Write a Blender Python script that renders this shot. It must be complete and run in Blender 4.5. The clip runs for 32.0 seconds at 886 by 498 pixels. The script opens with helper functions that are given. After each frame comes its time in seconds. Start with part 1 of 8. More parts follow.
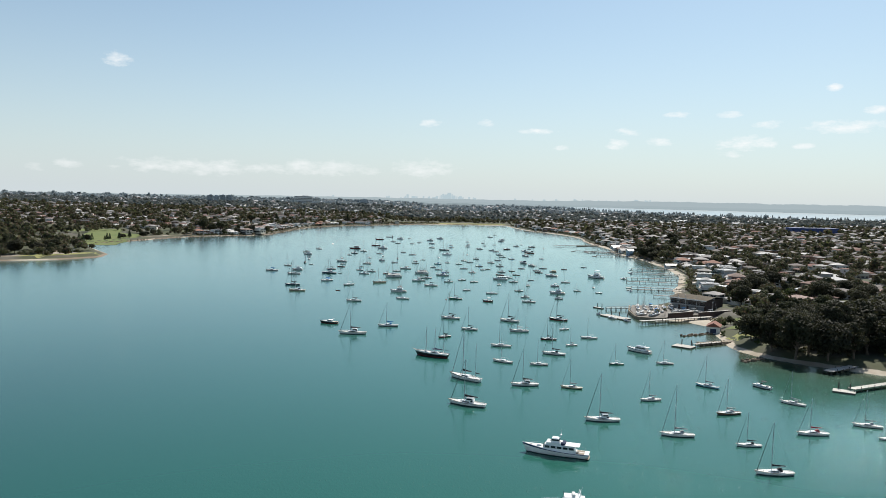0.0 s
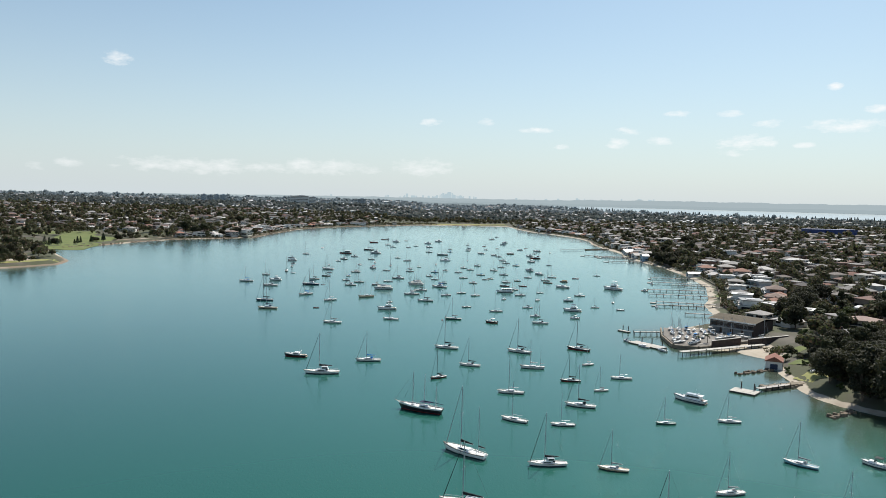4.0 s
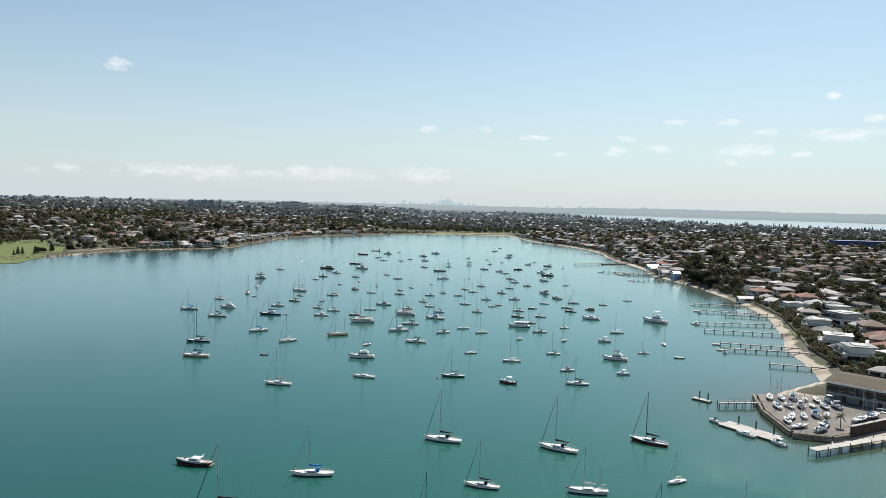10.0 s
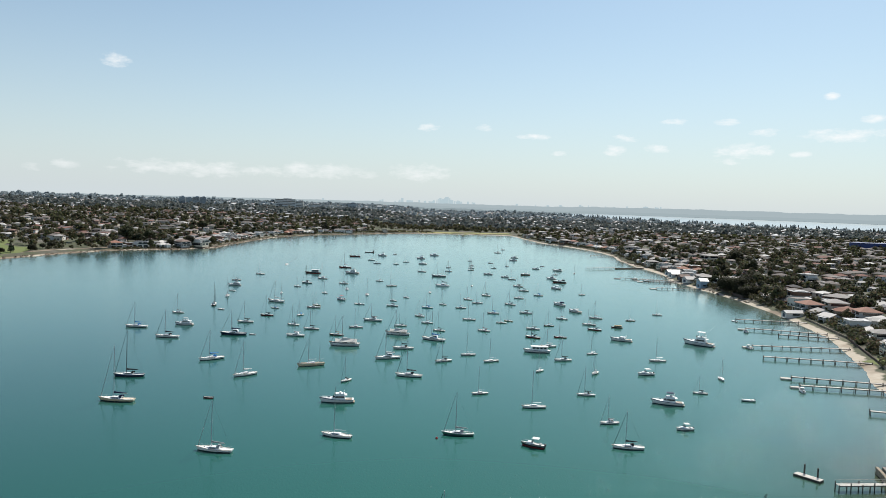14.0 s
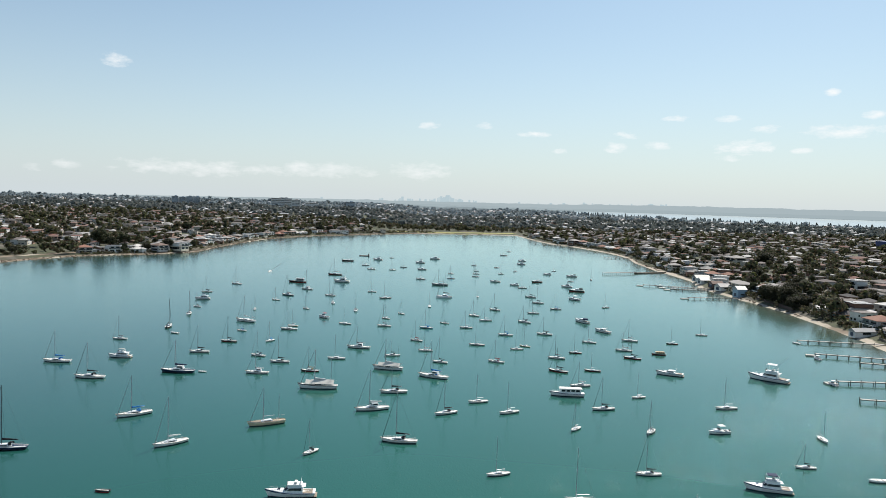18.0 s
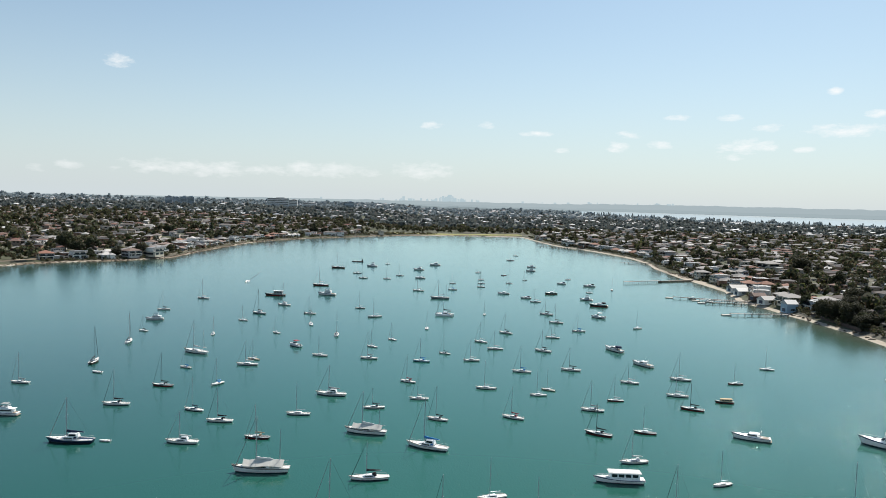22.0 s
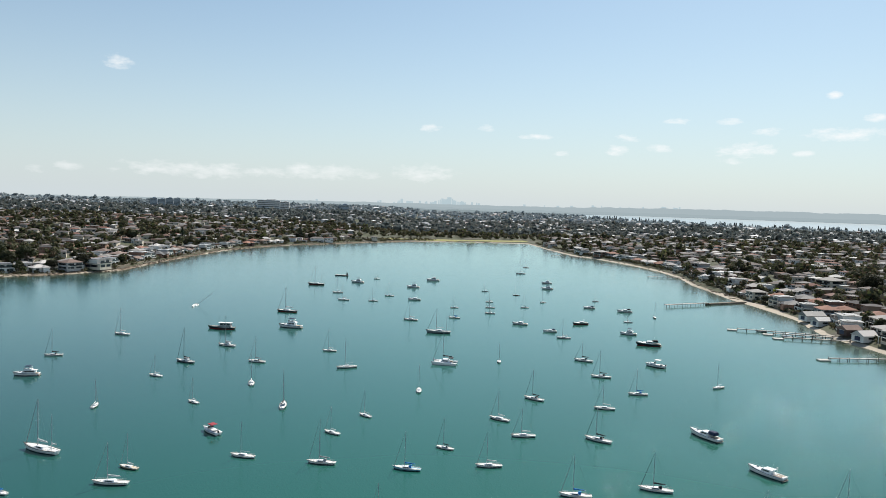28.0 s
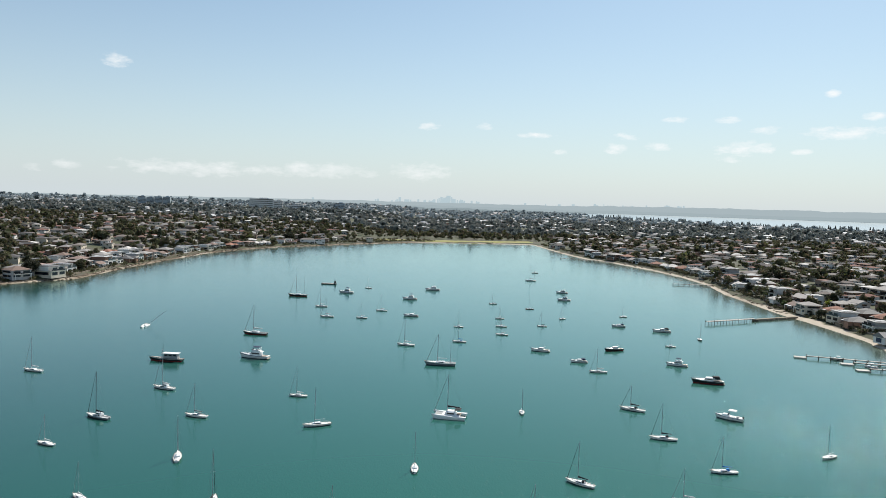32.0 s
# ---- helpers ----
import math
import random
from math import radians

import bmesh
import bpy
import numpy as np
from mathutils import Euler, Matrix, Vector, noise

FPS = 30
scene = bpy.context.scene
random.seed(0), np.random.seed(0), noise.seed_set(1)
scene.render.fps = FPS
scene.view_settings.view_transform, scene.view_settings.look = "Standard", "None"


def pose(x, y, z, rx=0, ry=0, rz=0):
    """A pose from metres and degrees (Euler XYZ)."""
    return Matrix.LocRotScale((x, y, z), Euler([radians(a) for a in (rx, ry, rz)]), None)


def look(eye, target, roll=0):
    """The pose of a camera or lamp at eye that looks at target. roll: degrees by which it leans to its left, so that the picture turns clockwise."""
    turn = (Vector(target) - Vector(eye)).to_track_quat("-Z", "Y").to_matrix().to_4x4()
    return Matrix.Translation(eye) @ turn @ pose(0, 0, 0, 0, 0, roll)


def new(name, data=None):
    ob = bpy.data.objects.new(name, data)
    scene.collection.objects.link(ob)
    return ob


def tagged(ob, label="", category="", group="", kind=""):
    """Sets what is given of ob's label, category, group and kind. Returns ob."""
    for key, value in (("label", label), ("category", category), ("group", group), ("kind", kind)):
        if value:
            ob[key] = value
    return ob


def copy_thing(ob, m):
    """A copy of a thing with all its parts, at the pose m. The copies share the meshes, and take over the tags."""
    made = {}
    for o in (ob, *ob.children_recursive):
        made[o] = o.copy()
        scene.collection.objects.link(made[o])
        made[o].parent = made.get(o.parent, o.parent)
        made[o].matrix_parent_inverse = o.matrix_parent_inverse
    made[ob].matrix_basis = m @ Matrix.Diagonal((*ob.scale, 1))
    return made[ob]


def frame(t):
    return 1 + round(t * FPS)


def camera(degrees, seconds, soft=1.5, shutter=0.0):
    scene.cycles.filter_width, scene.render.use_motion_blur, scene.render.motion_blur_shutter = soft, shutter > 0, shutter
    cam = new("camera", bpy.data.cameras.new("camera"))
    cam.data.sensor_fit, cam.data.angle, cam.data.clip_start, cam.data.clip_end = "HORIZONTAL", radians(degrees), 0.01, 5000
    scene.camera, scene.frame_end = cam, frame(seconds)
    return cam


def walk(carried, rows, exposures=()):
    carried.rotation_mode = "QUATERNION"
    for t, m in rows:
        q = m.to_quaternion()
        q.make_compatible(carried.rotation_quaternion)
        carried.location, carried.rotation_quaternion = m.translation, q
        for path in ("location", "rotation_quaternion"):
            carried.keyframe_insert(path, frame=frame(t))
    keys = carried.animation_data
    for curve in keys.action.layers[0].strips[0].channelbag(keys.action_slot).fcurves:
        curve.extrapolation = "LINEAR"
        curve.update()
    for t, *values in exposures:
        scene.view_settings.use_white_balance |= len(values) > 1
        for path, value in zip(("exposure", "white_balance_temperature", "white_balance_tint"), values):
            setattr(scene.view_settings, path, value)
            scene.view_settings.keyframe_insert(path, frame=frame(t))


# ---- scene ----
cam = camera(62.1, 32.0, soft=0.55)
PATH = [
    (0, (-1.472, 4.374, 72.244), (-1.478, 6.369, 72.108), 1.4),
    (1, (-0.977, 23.997, 73.187), (-0.983, 25.992, 73.049), 1.4),
    (2, (-0.596, 44.641, 73.648), (-0.601, 46.636, 73.512), 1.4),
    (3, (-0.019, 66.163, 73.8), (-0.026, 68.159, 73.663), 1.4),
    (3.5, (0.561, 76.709, 73.976), (0.554, 78.704, 73.838), 1.4),
    (5.5, (1.763, 118.662, 74.359), (1.756, 120.657, 74.22), 1.4),
    (6, (2.09, 130.157, 74.503), (2.081, 132.152, 74.368), 1.4),
    (7, (2.035, 152.535, 74.521), (2.029, 154.531, 74.388), 1.4),
    (8, (2.169, 175.089, 74.15), (2.163, 177.085, 74.021), 1.6),
    (9, (1.881, 198.024, 74.123), (1.876, 200.02, 74.0), 1.6),
    (10, (1.28, 219.26, 74.072), (1.277, 221.256, 73.952), 1.7),
    (11, (1.108, 240.162, 74.152), (1.106, 242.158, 74.033), 1.9),
    (12, (0.648, 261.187, 73.787), (0.648, 263.184, 73.668), 1.9),
    (13, (0.247, 282.294, 73.397), (0.248, 284.29, 73.275), 1.9),
    (14, (-0.314, 303.452, 73.463), (-0.312, 305.448, 73.339), 2.0),
    (14.5, (-0.423, 313.967, 73.484), (-0.42, 315.964, 73.361), 2.1),
    (16.5, (-0.543, 356.444, 73.583), (-0.542, 358.44, 73.457), 1.9),
    (17, (-0.367, 367.906, 73.398), (-0.368, 369.902, 73.272), 1.8),
    (18, (-0.622, 388.679, 74.164), (-0.623, 390.675, 74.035), 1.7),
    (19, (-0.286, 410.204, 74.633), (-0.288, 412.2, 74.501), 1.6),
    (20, (0.057, 432.149, 74.82), (0.054, 434.144, 74.687), 1.6),
    (21, (0.245, 454.805, 74.683), (0.239, 456.801, 74.555), 1.7),
    (22, (0.468, 476.416, 74.712), (0.461, 478.412, 74.582), 1.6),
    (23, (0.078, 498.718, 74.855), (0.073, 500.714, 74.725), 1.6),
    (24, (0.014, 521.562, 75.124), (0.008, 523.557, 74.997), 1.8),
    (25, (-0.163, 543.587, 74.997), (-0.168, 545.584, 74.874), 1.9),
    (25.5, (0.13, 554.084, 74.839), (0.125, 556.08, 74.718), 1.8),
    (27.5, (-0.214, 598.957, 75.362), (-0.219, 600.953, 75.238), 1.8),
    (28, (-0.529, 609.94, 75.599), (-0.534, 611.937, 75.476), 1.8),
    (29, (-1.114, 631.642, 75.492), (-1.118, 633.638, 75.366), 1.8),
    (30, (-1.941, 653.912, 75.376), (-1.944, 655.908, 75.25), 1.8),
    (31, (-2.102, 676.105, 75.534), (-2.104, 678.101, 75.408), 1.8),
    (32, (-3.01, 698.231, 75.755), (-3.011, 700.227, 75.628), 1.8),
]
walk(cam, [(t, look(eye, target, roll)) for t, eye, target, roll in PATH], [(0, 0.36), (32, 0.36)])

# ---- world, sun ----
SUN_AZ, SUN_EL = 28.0, 51.0
world = bpy.data.worlds.new("sky")
scene.world = world
world.use_nodes = True
wt = world.node_tree
wt.nodes.clear()


def wnode(kind, **kw):
    n = wt.nodes.new(kind)
    for k, v in kw.items():
        if k == "operation":
            n.operation = v
        elif k == "use_clamp":
            n.use_clamp = v
    return n


def wmath(op, a, b=None, clamp=False):
    n = wnode("ShaderNodeMath", operation=op, use_clamp=clamp)
    for i, v in enumerate((a, b)):
        if v is None:
            continue
        if isinstance(v, (int, float)):
            n.inputs[i].default_value = v
        else:
            wt.links.new(v, n.inputs[i])
    return n.outputs[0]


sky = wnode("ShaderNodeTexSky")
sky.sky_type = "NISHITA"
sky.sun_disc = False
sky.sun_elevation = radians(SUN_EL)
sky.sun_rotation = radians(SUN_AZ)
sky.altitude = 60
sky.air_density, sky.dust_density, sky.ozone_density = 0.9, 0.8, 1.9
tc = wnode("ShaderNodeTexCoord")
sep = wnode("ShaderNodeSeparateXYZ")
wt.links.new(tc.outputs["Generated"], sep.inputs[0])
w_az = wmath("MULTIPLY", wmath("ARCTAN2", sep.outputs[0], sep.outputs[1]), 57.2958)
w_el = wmath("MULTIPLY", wmath("ARCSINE", sep.outputs[2]), 57.2958)
angles = wnode("ShaderNodeCombineXYZ")
wt.links.new(w_az, angles.inputs[0])
wt.links.new(wmath("MULTIPLY", w_el, 2.4), angles.inputs[1])
puff = wnode("ShaderNodeTexNoise")
puff.inputs["Scale"].default_value = 0.75
puff.inputs["Detail"].default_value = 5
puff.inputs["Roughness"].default_value = 0.62
wt.links.new(angles.outputs[0], puff.inputs["Vector"])
ragged = wmath("MULTIPLY", wmath("SUBTRACT", puff.outputs["Fac"], 0.5), 3.4)
cover = None


def cloud(az, el, half_w, half_h, thick=1.0):
    """A small cumulus at an azimuth and elevation in degrees."""
    global cover
    du = wmath("MULTIPLY", wmath("SUBTRACT", w_az, az), 1 / (half_w * 1.15))
    dv = wmath("MULTIPLY", wmath("SUBTRACT", w_el, el), 1 / (half_h * 1.35))
    r2 = wmath("ADD", wmath("MULTIPLY", du, du), wmath("MULTIPLY", dv, dv))
    body = wmath("ADD", wmath("SUBTRACT", 0.75, r2), ragged)
    d = wmath("MULTIPLY", body, 0.75 * thick, clamp=True)
    cover = d if cover is None else wmath("MAXIMUM", cover, d)


cloud(-23.98, 9.20, 1.10, 0.48)
cloud(-1.33, 5.80, 0.92, 0.26)
cloud(2.90, 5.89, 0.79, 0.22, 0.8)
cloud(6.74, 5.30, 1.32, 0.22)
cloud(8.72, 4.06, 0.70, 0.18)
cloud(13.63, 5.34, 1.01, 0.26)
cloud(12.93, 4.40, 0.88, 0.35)
cloud(15.99, 4.57, 1.10, 0.31)
cloud(17.10, 6.55, 1.01, 0.22)
cloud(20.80, 6.50, 1.14, 0.22)
cloud(23.27, 5.80, 1.10, 0.26)
cloud(21.86, 4.49, 2.20, 0.48)
cloud(20.69, 3.68, 0.88, 0.26)
cloud(25.53, 4.27, 0.79, 0.18)
cloud(28.40, 5.55, 3.08, 0.40)
cloud(30.00, 6.57, 1.10, 0.26)
cloud(27.29, 8.22, 0.53, 0.22)
cloud(-18.92, 1.93, 5.94, 0.50, 0.7)
cloud(-9.89, 2.11, 4.6, 0.55, 0.7)
cloud(-1.88, 2.3, 2.8, 0.6, 0.7)
cloud(-27.14, 1.80, 0.97, 0.31, 0.6)
cloud(-29.12, 1.54, 0.66, 0.22, 0.5)

# pale air towards the horizon
air = wmath("POWER", wmath("SUBTRACT", 1.0, wmath("ABSOLUTE", sep.outputs[2]), clamp=True), 5.5)
pale = wnode("ShaderNodeMixRGB")
wt.links.new(wmath("MULTIPLY", air, 0.9), pale.inputs[0])
clear_air = wnode("ShaderNodeMixRGB")
clear_air.blend_type = "MULTIPLY"
clear_air.inputs[0].default_value = 1
clear_air.inputs[2].default_value = (0.9, 1.0, 0.94, 1)
wt.links.new(sky.outputs[0], clear_air.inputs[1])
wt.links.new(clear_air.outputs[0], pale.inputs[1])
pale.inputs[2].default_value = (5.35, 5.95, 6.3, 1)
clouds = wnode("ShaderNodeMixRGB")
wt.links.new(wmath("MULTIPLY", cover, 0.9), clouds.inputs[0])
wt.links.new(pale.outputs[0], clouds.inputs[1])
clouds.inputs[2].default_value = (8.0, 8.15, 8.2, 1)
bg = wnode("ShaderNodeBackground")
bg.inputs[1].default_value = 0.095
wt.links.new(clouds.outputs[0], bg.inputs[0])
wout = wnode("ShaderNodeOutputWorld")
wt.links.new(bg.outputs[0], wout.inputs[0])

sun = new("sun", bpy.data.lights.new("sun", "SUN"))
sun.data.energy, sun.data.angle, sun.data.color = 5.0, radians(0.55), (1.0, 0.95, 0.87)
sun_way = Vector((math.sin(radians(SUN_AZ)) * math.cos(radians(SUN_EL)), math.cos(radians(SUN_AZ)) * math.cos(radians(SUN_EL)), math.sin(radians(SUN_EL))))
sun.matrix_world = look(sun_way * 900, (0, 0, 0))

# ---- materials ----
def material(name, base, rough=0.6, metal=0.0, other=None, scale=1.0, fine=8.0, bump=0.15, vary=0.0, palette=None, by="object", ior=1.45):
    """A surface whose colour wanders between base and other at two scales, with fine relief. palette: colours picked at random
    for each object or each island."""
    m = bpy.data.materials.new(name)
    m.use_nodes = True
    nt = m.node_tree
    b = nt.nodes["Principled BSDF"]
    b.inputs["Roughness"].default_value, b.inputs["Metallic"].default_value, b.inputs["IOR"].default_value = rough, metal, ior
    co = nt.nodes.new("ShaderNodeTexCoord")
    big, small = nt.nodes.new("ShaderNodeTexNoise"), nt.nodes.new("ShaderNodeTexNoise")
    for n, s, d in ((big, scale, 3), (small, scale * fine, 4)):
        n.inputs["Scale"].default_value, n.inputs["Detail"].default_value = s, d
        nt.links.new(co.outputs["Object"], n.inputs["Vector"])
    if palette:
        ramp = nt.nodes.new("ShaderNodeValToRGB")
        ramp.color_ramp.interpolation = "CONSTANT"
        while len(ramp.color_ramp.elements) < len(palette):
            ramp.color_ramp.elements.new(0.5)
        for i, c in enumerate(palette):
            ramp.color_ramp.elements[i].position, ramp.color_ramp.elements[i].color = i / len(palette), (*c, 1)
        if by == "object":
            info = nt.nodes.new("ShaderNodeObjectInfo")
            nt.links.new(info.outputs["Random"], ramp.inputs[0])
        else:
            info = nt.nodes.new("ShaderNodeNewGeometry")
            nt.links.new(info.outputs["Random Per Island"], ramp.inputs[0])
        first = ramp.outputs[0]
        dark = nt.nodes.new("ShaderNodeMixRGB")
        dark.blend_type = "MULTIPLY"
        dark.inputs[0].default_value = 1
        nt.links.new(first, dark.inputs[1])
        dark.inputs[2].default_value = (*(other or (0.75, 0.73, 0.7)), 1)
        second = dark.outputs[0]
    else:
        first = second = None
    mix = nt.nodes.new("ShaderNodeMixRGB")
    fac = nt.nodes.new("ShaderNodeMath")
    fac.operation = "MULTIPLY_ADD"
    nt.links.new(big.outputs["Fac"], fac.inputs[0])
    fac.inputs[1].default_value = 1.5
    half = nt.nodes.new("ShaderNodeMath")
    half.operation = "MULTIPLY_ADD"
    nt.links.new(small.outputs["Fac"], half.inputs[0])
    half.inputs[1].default_value, half.inputs[2].default_value = 0.9, -0.7
    nt.links.new(half.outputs[0], fac.inputs[2])
    fac.use_clamp = True
    nt.links.new(fac.outputs[0], mix.inputs[0])
    if palette:
        nt.links.new(first, mix.inputs[1])
        nt.links.new(second, mix.inputs[2])
    else:
        mix.inputs[1].default_value = (*base, 1)
        mix.inputs[2].default_value = (*(other or tuple(c * 0.78 for c in base)), 1)
    out = mix.outputs[0]
    if vary:
        info = nt.nodes.new("ShaderNodeObjectInfo")
        hsv = nt.nodes.new("ShaderNodeHueSaturation")
        mm = nt.nodes.new("ShaderNodeMath")
        mm.operation = "MULTIPLY_ADD"
        nt.links.new(info.outputs["Random"], mm.inputs[0])
        mm.inputs[1].default_value, mm.inputs[2].default_value = 2 * vary, 1 - vary
        nt.links.new(mm.outputs[0], hsv.inputs["Value"])
        nt.links.new(out, hsv.inputs["Color"])
        out = hsv.outputs[0]
    nt.links.new(out, b.inputs["Base Color"])
    if bump:
        bp = nt.nodes.new("ShaderNodeBump")
        bp.inputs["Strength"].default_value, bp.inputs["Distance"].default_value = bump, 0.03
        nt.links.new(small.outputs["Fac"], bp.inputs["Height"])
        nt.links.new(bp.outputs[0], b.inputs["Normal"])
    return m


WHITE = material("white_gelcoat", (0.76, 0.77, 0.77), 0.35, other=(0.66, 0.66, 0.64), scale=0.6, bump=0.03, vary=0.06)
HULLS = {
    "white": WHITE,
    "black": material("black_hull_paint", (0.012, 0.014, 0.018), 0.3, other=(0.03, 0.03, 0.032), bump=0.03),
    "navy": material("navy_hull_paint", (0.012, 0.025, 0.07), 0.3, bump=0.03),
    "grey": material("grey_hull_paint", (0.22, 0.24, 0.26), 0.4, bump=0.03),
    "green": material("green_hull_paint", (0.05, 0.17, 0.13), 0.4, bump=0.03),
    "blue": material("pale_blue_hull_paint", (0.25, 0.48, 0.58), 0.35, bump=0.03),
    "cream": material("cream_hull_paint", (0.68, 0.58, 0.42), 0.4, other=(0.5, 0.4, 0.27), bump=0.03),
    "brown": material("varnished_timber_hull", (0.22, 0.13, 0.08), 0.35, bump=0.05),
}
CANVAS = {
    "black": material("black_canvas", (0.012, 0.013, 0.016), 0.85, bump=0.3),
    "navy": material("navy_canvas", (0.01, 0.02, 0.06), 0.85, bump=0.3),
    "blue": material("bright_blue_canvas", (0.02, 0.2, 0.5), 0.8, bump=0.3),
    "white": material("white_canvas", (0.72, 0.71, 0.68), 0.8, bump=0.3),
    "grey": material("grey_canvas", (0.3, 0.31, 0.31), 0.8, bump=0.3),
    "red": material("dark_red_canvas", (0.3, 0.03, 0.045), 0.8, bump=0.3),
    "tan": material("tan_canvas", (0.48, 0.36, 0.22), 0.8, bump=0.3),
    "tent": material("weathered_white_tarpaulin", (0.62, 0.6, 0.55), 0.85, bump=0.4),
}
DECK = material("nonslip_deck", (0.76, 0.75, 0.72), 0.7, other=(0.62, 0.6, 0.56), scale=1.2, bump=0.1, vary=0.08)
TEAK = material("silvered_teak", (0.27, 0.22, 0.17), 0.75, other=(0.18, 0.145, 0.11), scale=2)
ALLOY = material("anodised_mast_alloy", (0.5, 0.51, 0.53), 0.4, 0.5, bump=0.02)
DARKSPAR = material("dark_spar", (0.04, 0.042, 0.045), 0.5, bump=0.02)
WIRE = material("rigging_wire", (0.2, 0.2, 0.2), 0.45, 0.7, bump=0)
STEEL = material("stainless_rail", (0.6, 0.6, 0.6), 0.25, 0.9, bump=0)
GLASS = material("tinted_glass", (0.012, 0.016, 0.02), 0.06, bump=0, ior=1.5)
ANTIFOUL = material("antifouling", (0.03, 0.05, 0.09), 0.7, other=(0.06, 0.04, 0.03))
STRIPE = material("navy_boot_stripe", (0.02, 0.03, 0.1), 0.4, bump=0.02)
RUBBER = material("black_outboard", (0.012, 0.012, 0.013), 0.4)
REDP = material("red_paint", (0.4, 0.03, 0.03), 0.5)
TIMBER = material("weathered_jetty_timber", (0.42, 0.4, 0.37), 0.85, other=(0.28, 0.26, 0.235), scale=0.8, bump=0.4, vary=0.12)
PILE = material("dark_wet_pile", (0.06, 0.05, 0.042), 0.75, other=(0.025, 0.022, 0.02), scale=1.0, bump=0.5)
CONCRETE = material("pale_concrete", (0.46, 0.44, 0.4), 0.85, other=(0.33, 0.31, 0.28), scale=0.3, bump=0.25)
STONE = material("sandstone_block", (0.26, 0.215, 0.16), 0.9, other=(0.15, 0.125, 0.09), scale=0.5, bump=0.6, vary=0.2)
ROCK = material("shore_rock", (0.16, 0.12, 0.08), 0.9, other=(0.07, 0.055, 0.04), scale=0.7, bump=0.8, vary=0.25)
BARK = material("bark", (0.12, 0.09, 0.065), 0.9, other=(0.06, 0.045, 0.035), scale=1.5, bump=0.6)
WALLP = material("house_render", (0, 0, 0), 0.85, scale=0.25, bump=0.1, other=(0.82, 0.8, 0.77),
                 palette=[(0.62, 0.6, 0.55), (0.5, 0.44, 0.36), (0.72, 0.72, 0.7), (0.3, 0.19, 0.13), (0.42, 0.4, 0.38), (0.25, 0.15, 0.11), (0.66, 0.6, 0.5), (0.34, 0.33, 0.33)])
FLATROOF = material("pale_metal_roof", (0, 0, 0), 0.5, scale=0.3, bump=0.1, other=(0.8, 0.8, 0.8),
                    palette=[(0.36, 0.36, 0.36), (0.25, 0.25, 0.255), (0.5, 0.5, 0.49), (0.14, 0.145, 0.15), (0.19, 0.185, 0.18)])
FARWALL = material("distant_render", (0, 0, 0), 0.9, scale=0.2, bump=0, by="island", other=(0.85, 0.84, 0.82),
                   palette=[(0.6, 0.54, 0.45), (0.72, 0.7, 0.67), (0.33, 0.2, 0.14), (0.46, 0.43, 0.4), (0.3, 0.22, 0.17), (0.6, 0.53, 0.43)])
FARROOF = material("distant_roofing", (0, 0, 0), 0.9, scale=0.2, bump=0, by="island", other=(0.75, 0.73, 0.72),
                   palette=[(0.13, 0.11, 0.1), (0.08, 0.075, 0.078), (0.18, 0.16, 0.15), (0.16, 0.07, 0.052), (0.22, 0.21, 0.205), (0.055, 0.052, 0.054), (0.55, 0.54, 0.52), (0.11, 0.092, 0.086), (0.19, 0.115, 0.095), (0.095, 0.086, 0.086), (0.33, 0.32, 0.31), (0.17, 0.147, 0.137)])
REDTILE = material("red_roof_tiles", (0.25, 0.11, 0.075), 0.85, other=(0.17, 0.07, 0.048), scale=0.6, bump=0.5)
WHITEWALL = material("white_painted_wall", (0.74, 0.73, 0.7), 0.8, other=(0.6, 0.58, 0.54), scale=0.2, bump=0.1)
BLUEWALL = material("pale_blue_weatherboard", (0.34, 0.46, 0.56), 0.8, scale=0.3)
BRICKD = material("dark_brick_wall", (0.09, 0.06, 0.05), 0.9, other=(0.05, 0.035, 0.03), scale=0.6, bump=0.4)
CLUBROOF = material("khaki_sheet_roof", (0.1, 0.08, 0.05), 0.9, other=(0.07, 0.054, 0.036), scale=0.2, bump=0.3)
GRASS = material("lawn", (0.075, 0.11, 0.026), 0.95, other=(0.13, 0.145, 0.045), scale=0.05, fine=30, bump=0.4)
DRYGRASS = material("dry_lawn", (0.28, 0.24, 0.09), 0.95, other=(0.17, 0.19, 0.06), scale=0.04, fine=30, bump=0.4)
ROAD = material("asphalt", (0.055, 0.055, 0.057), 0.9, scale=0.3)
HEDGE = material("clipped_hedge", (0.035, 0.07, 0.02), 0.9, other=(0.02, 0.04, 0.012), scale=2)
def thin(m, share=0.4):
    """Leaves let some light through."""
    nt = m.node_tree
    b, o = nt.nodes["Principled BSDF"], nt.nodes["Material Output"]
    tr, mix = nt.nodes.new("ShaderNodeBsdfTranslucent"), nt.nodes.new("ShaderNodeMixShader")
    nt.links.new(b.inputs["Base Color"].links[0].from_socket, tr.inputs[0])
    mix.inputs[0].default_value = share
    nt.links.new(b.outputs[0], mix.inputs[1])
    nt.links.new(tr.outputs[0], mix.inputs[2])
    nt.links.new(mix.outputs[0], o.inputs[0])
    return m


def leaf_material(name, a, c, scale=0.6):
    m = material(name, a, 0.75, other=c, scale=scale, fine=5, bump=0.0, vary=0.22)
    return thin(m)


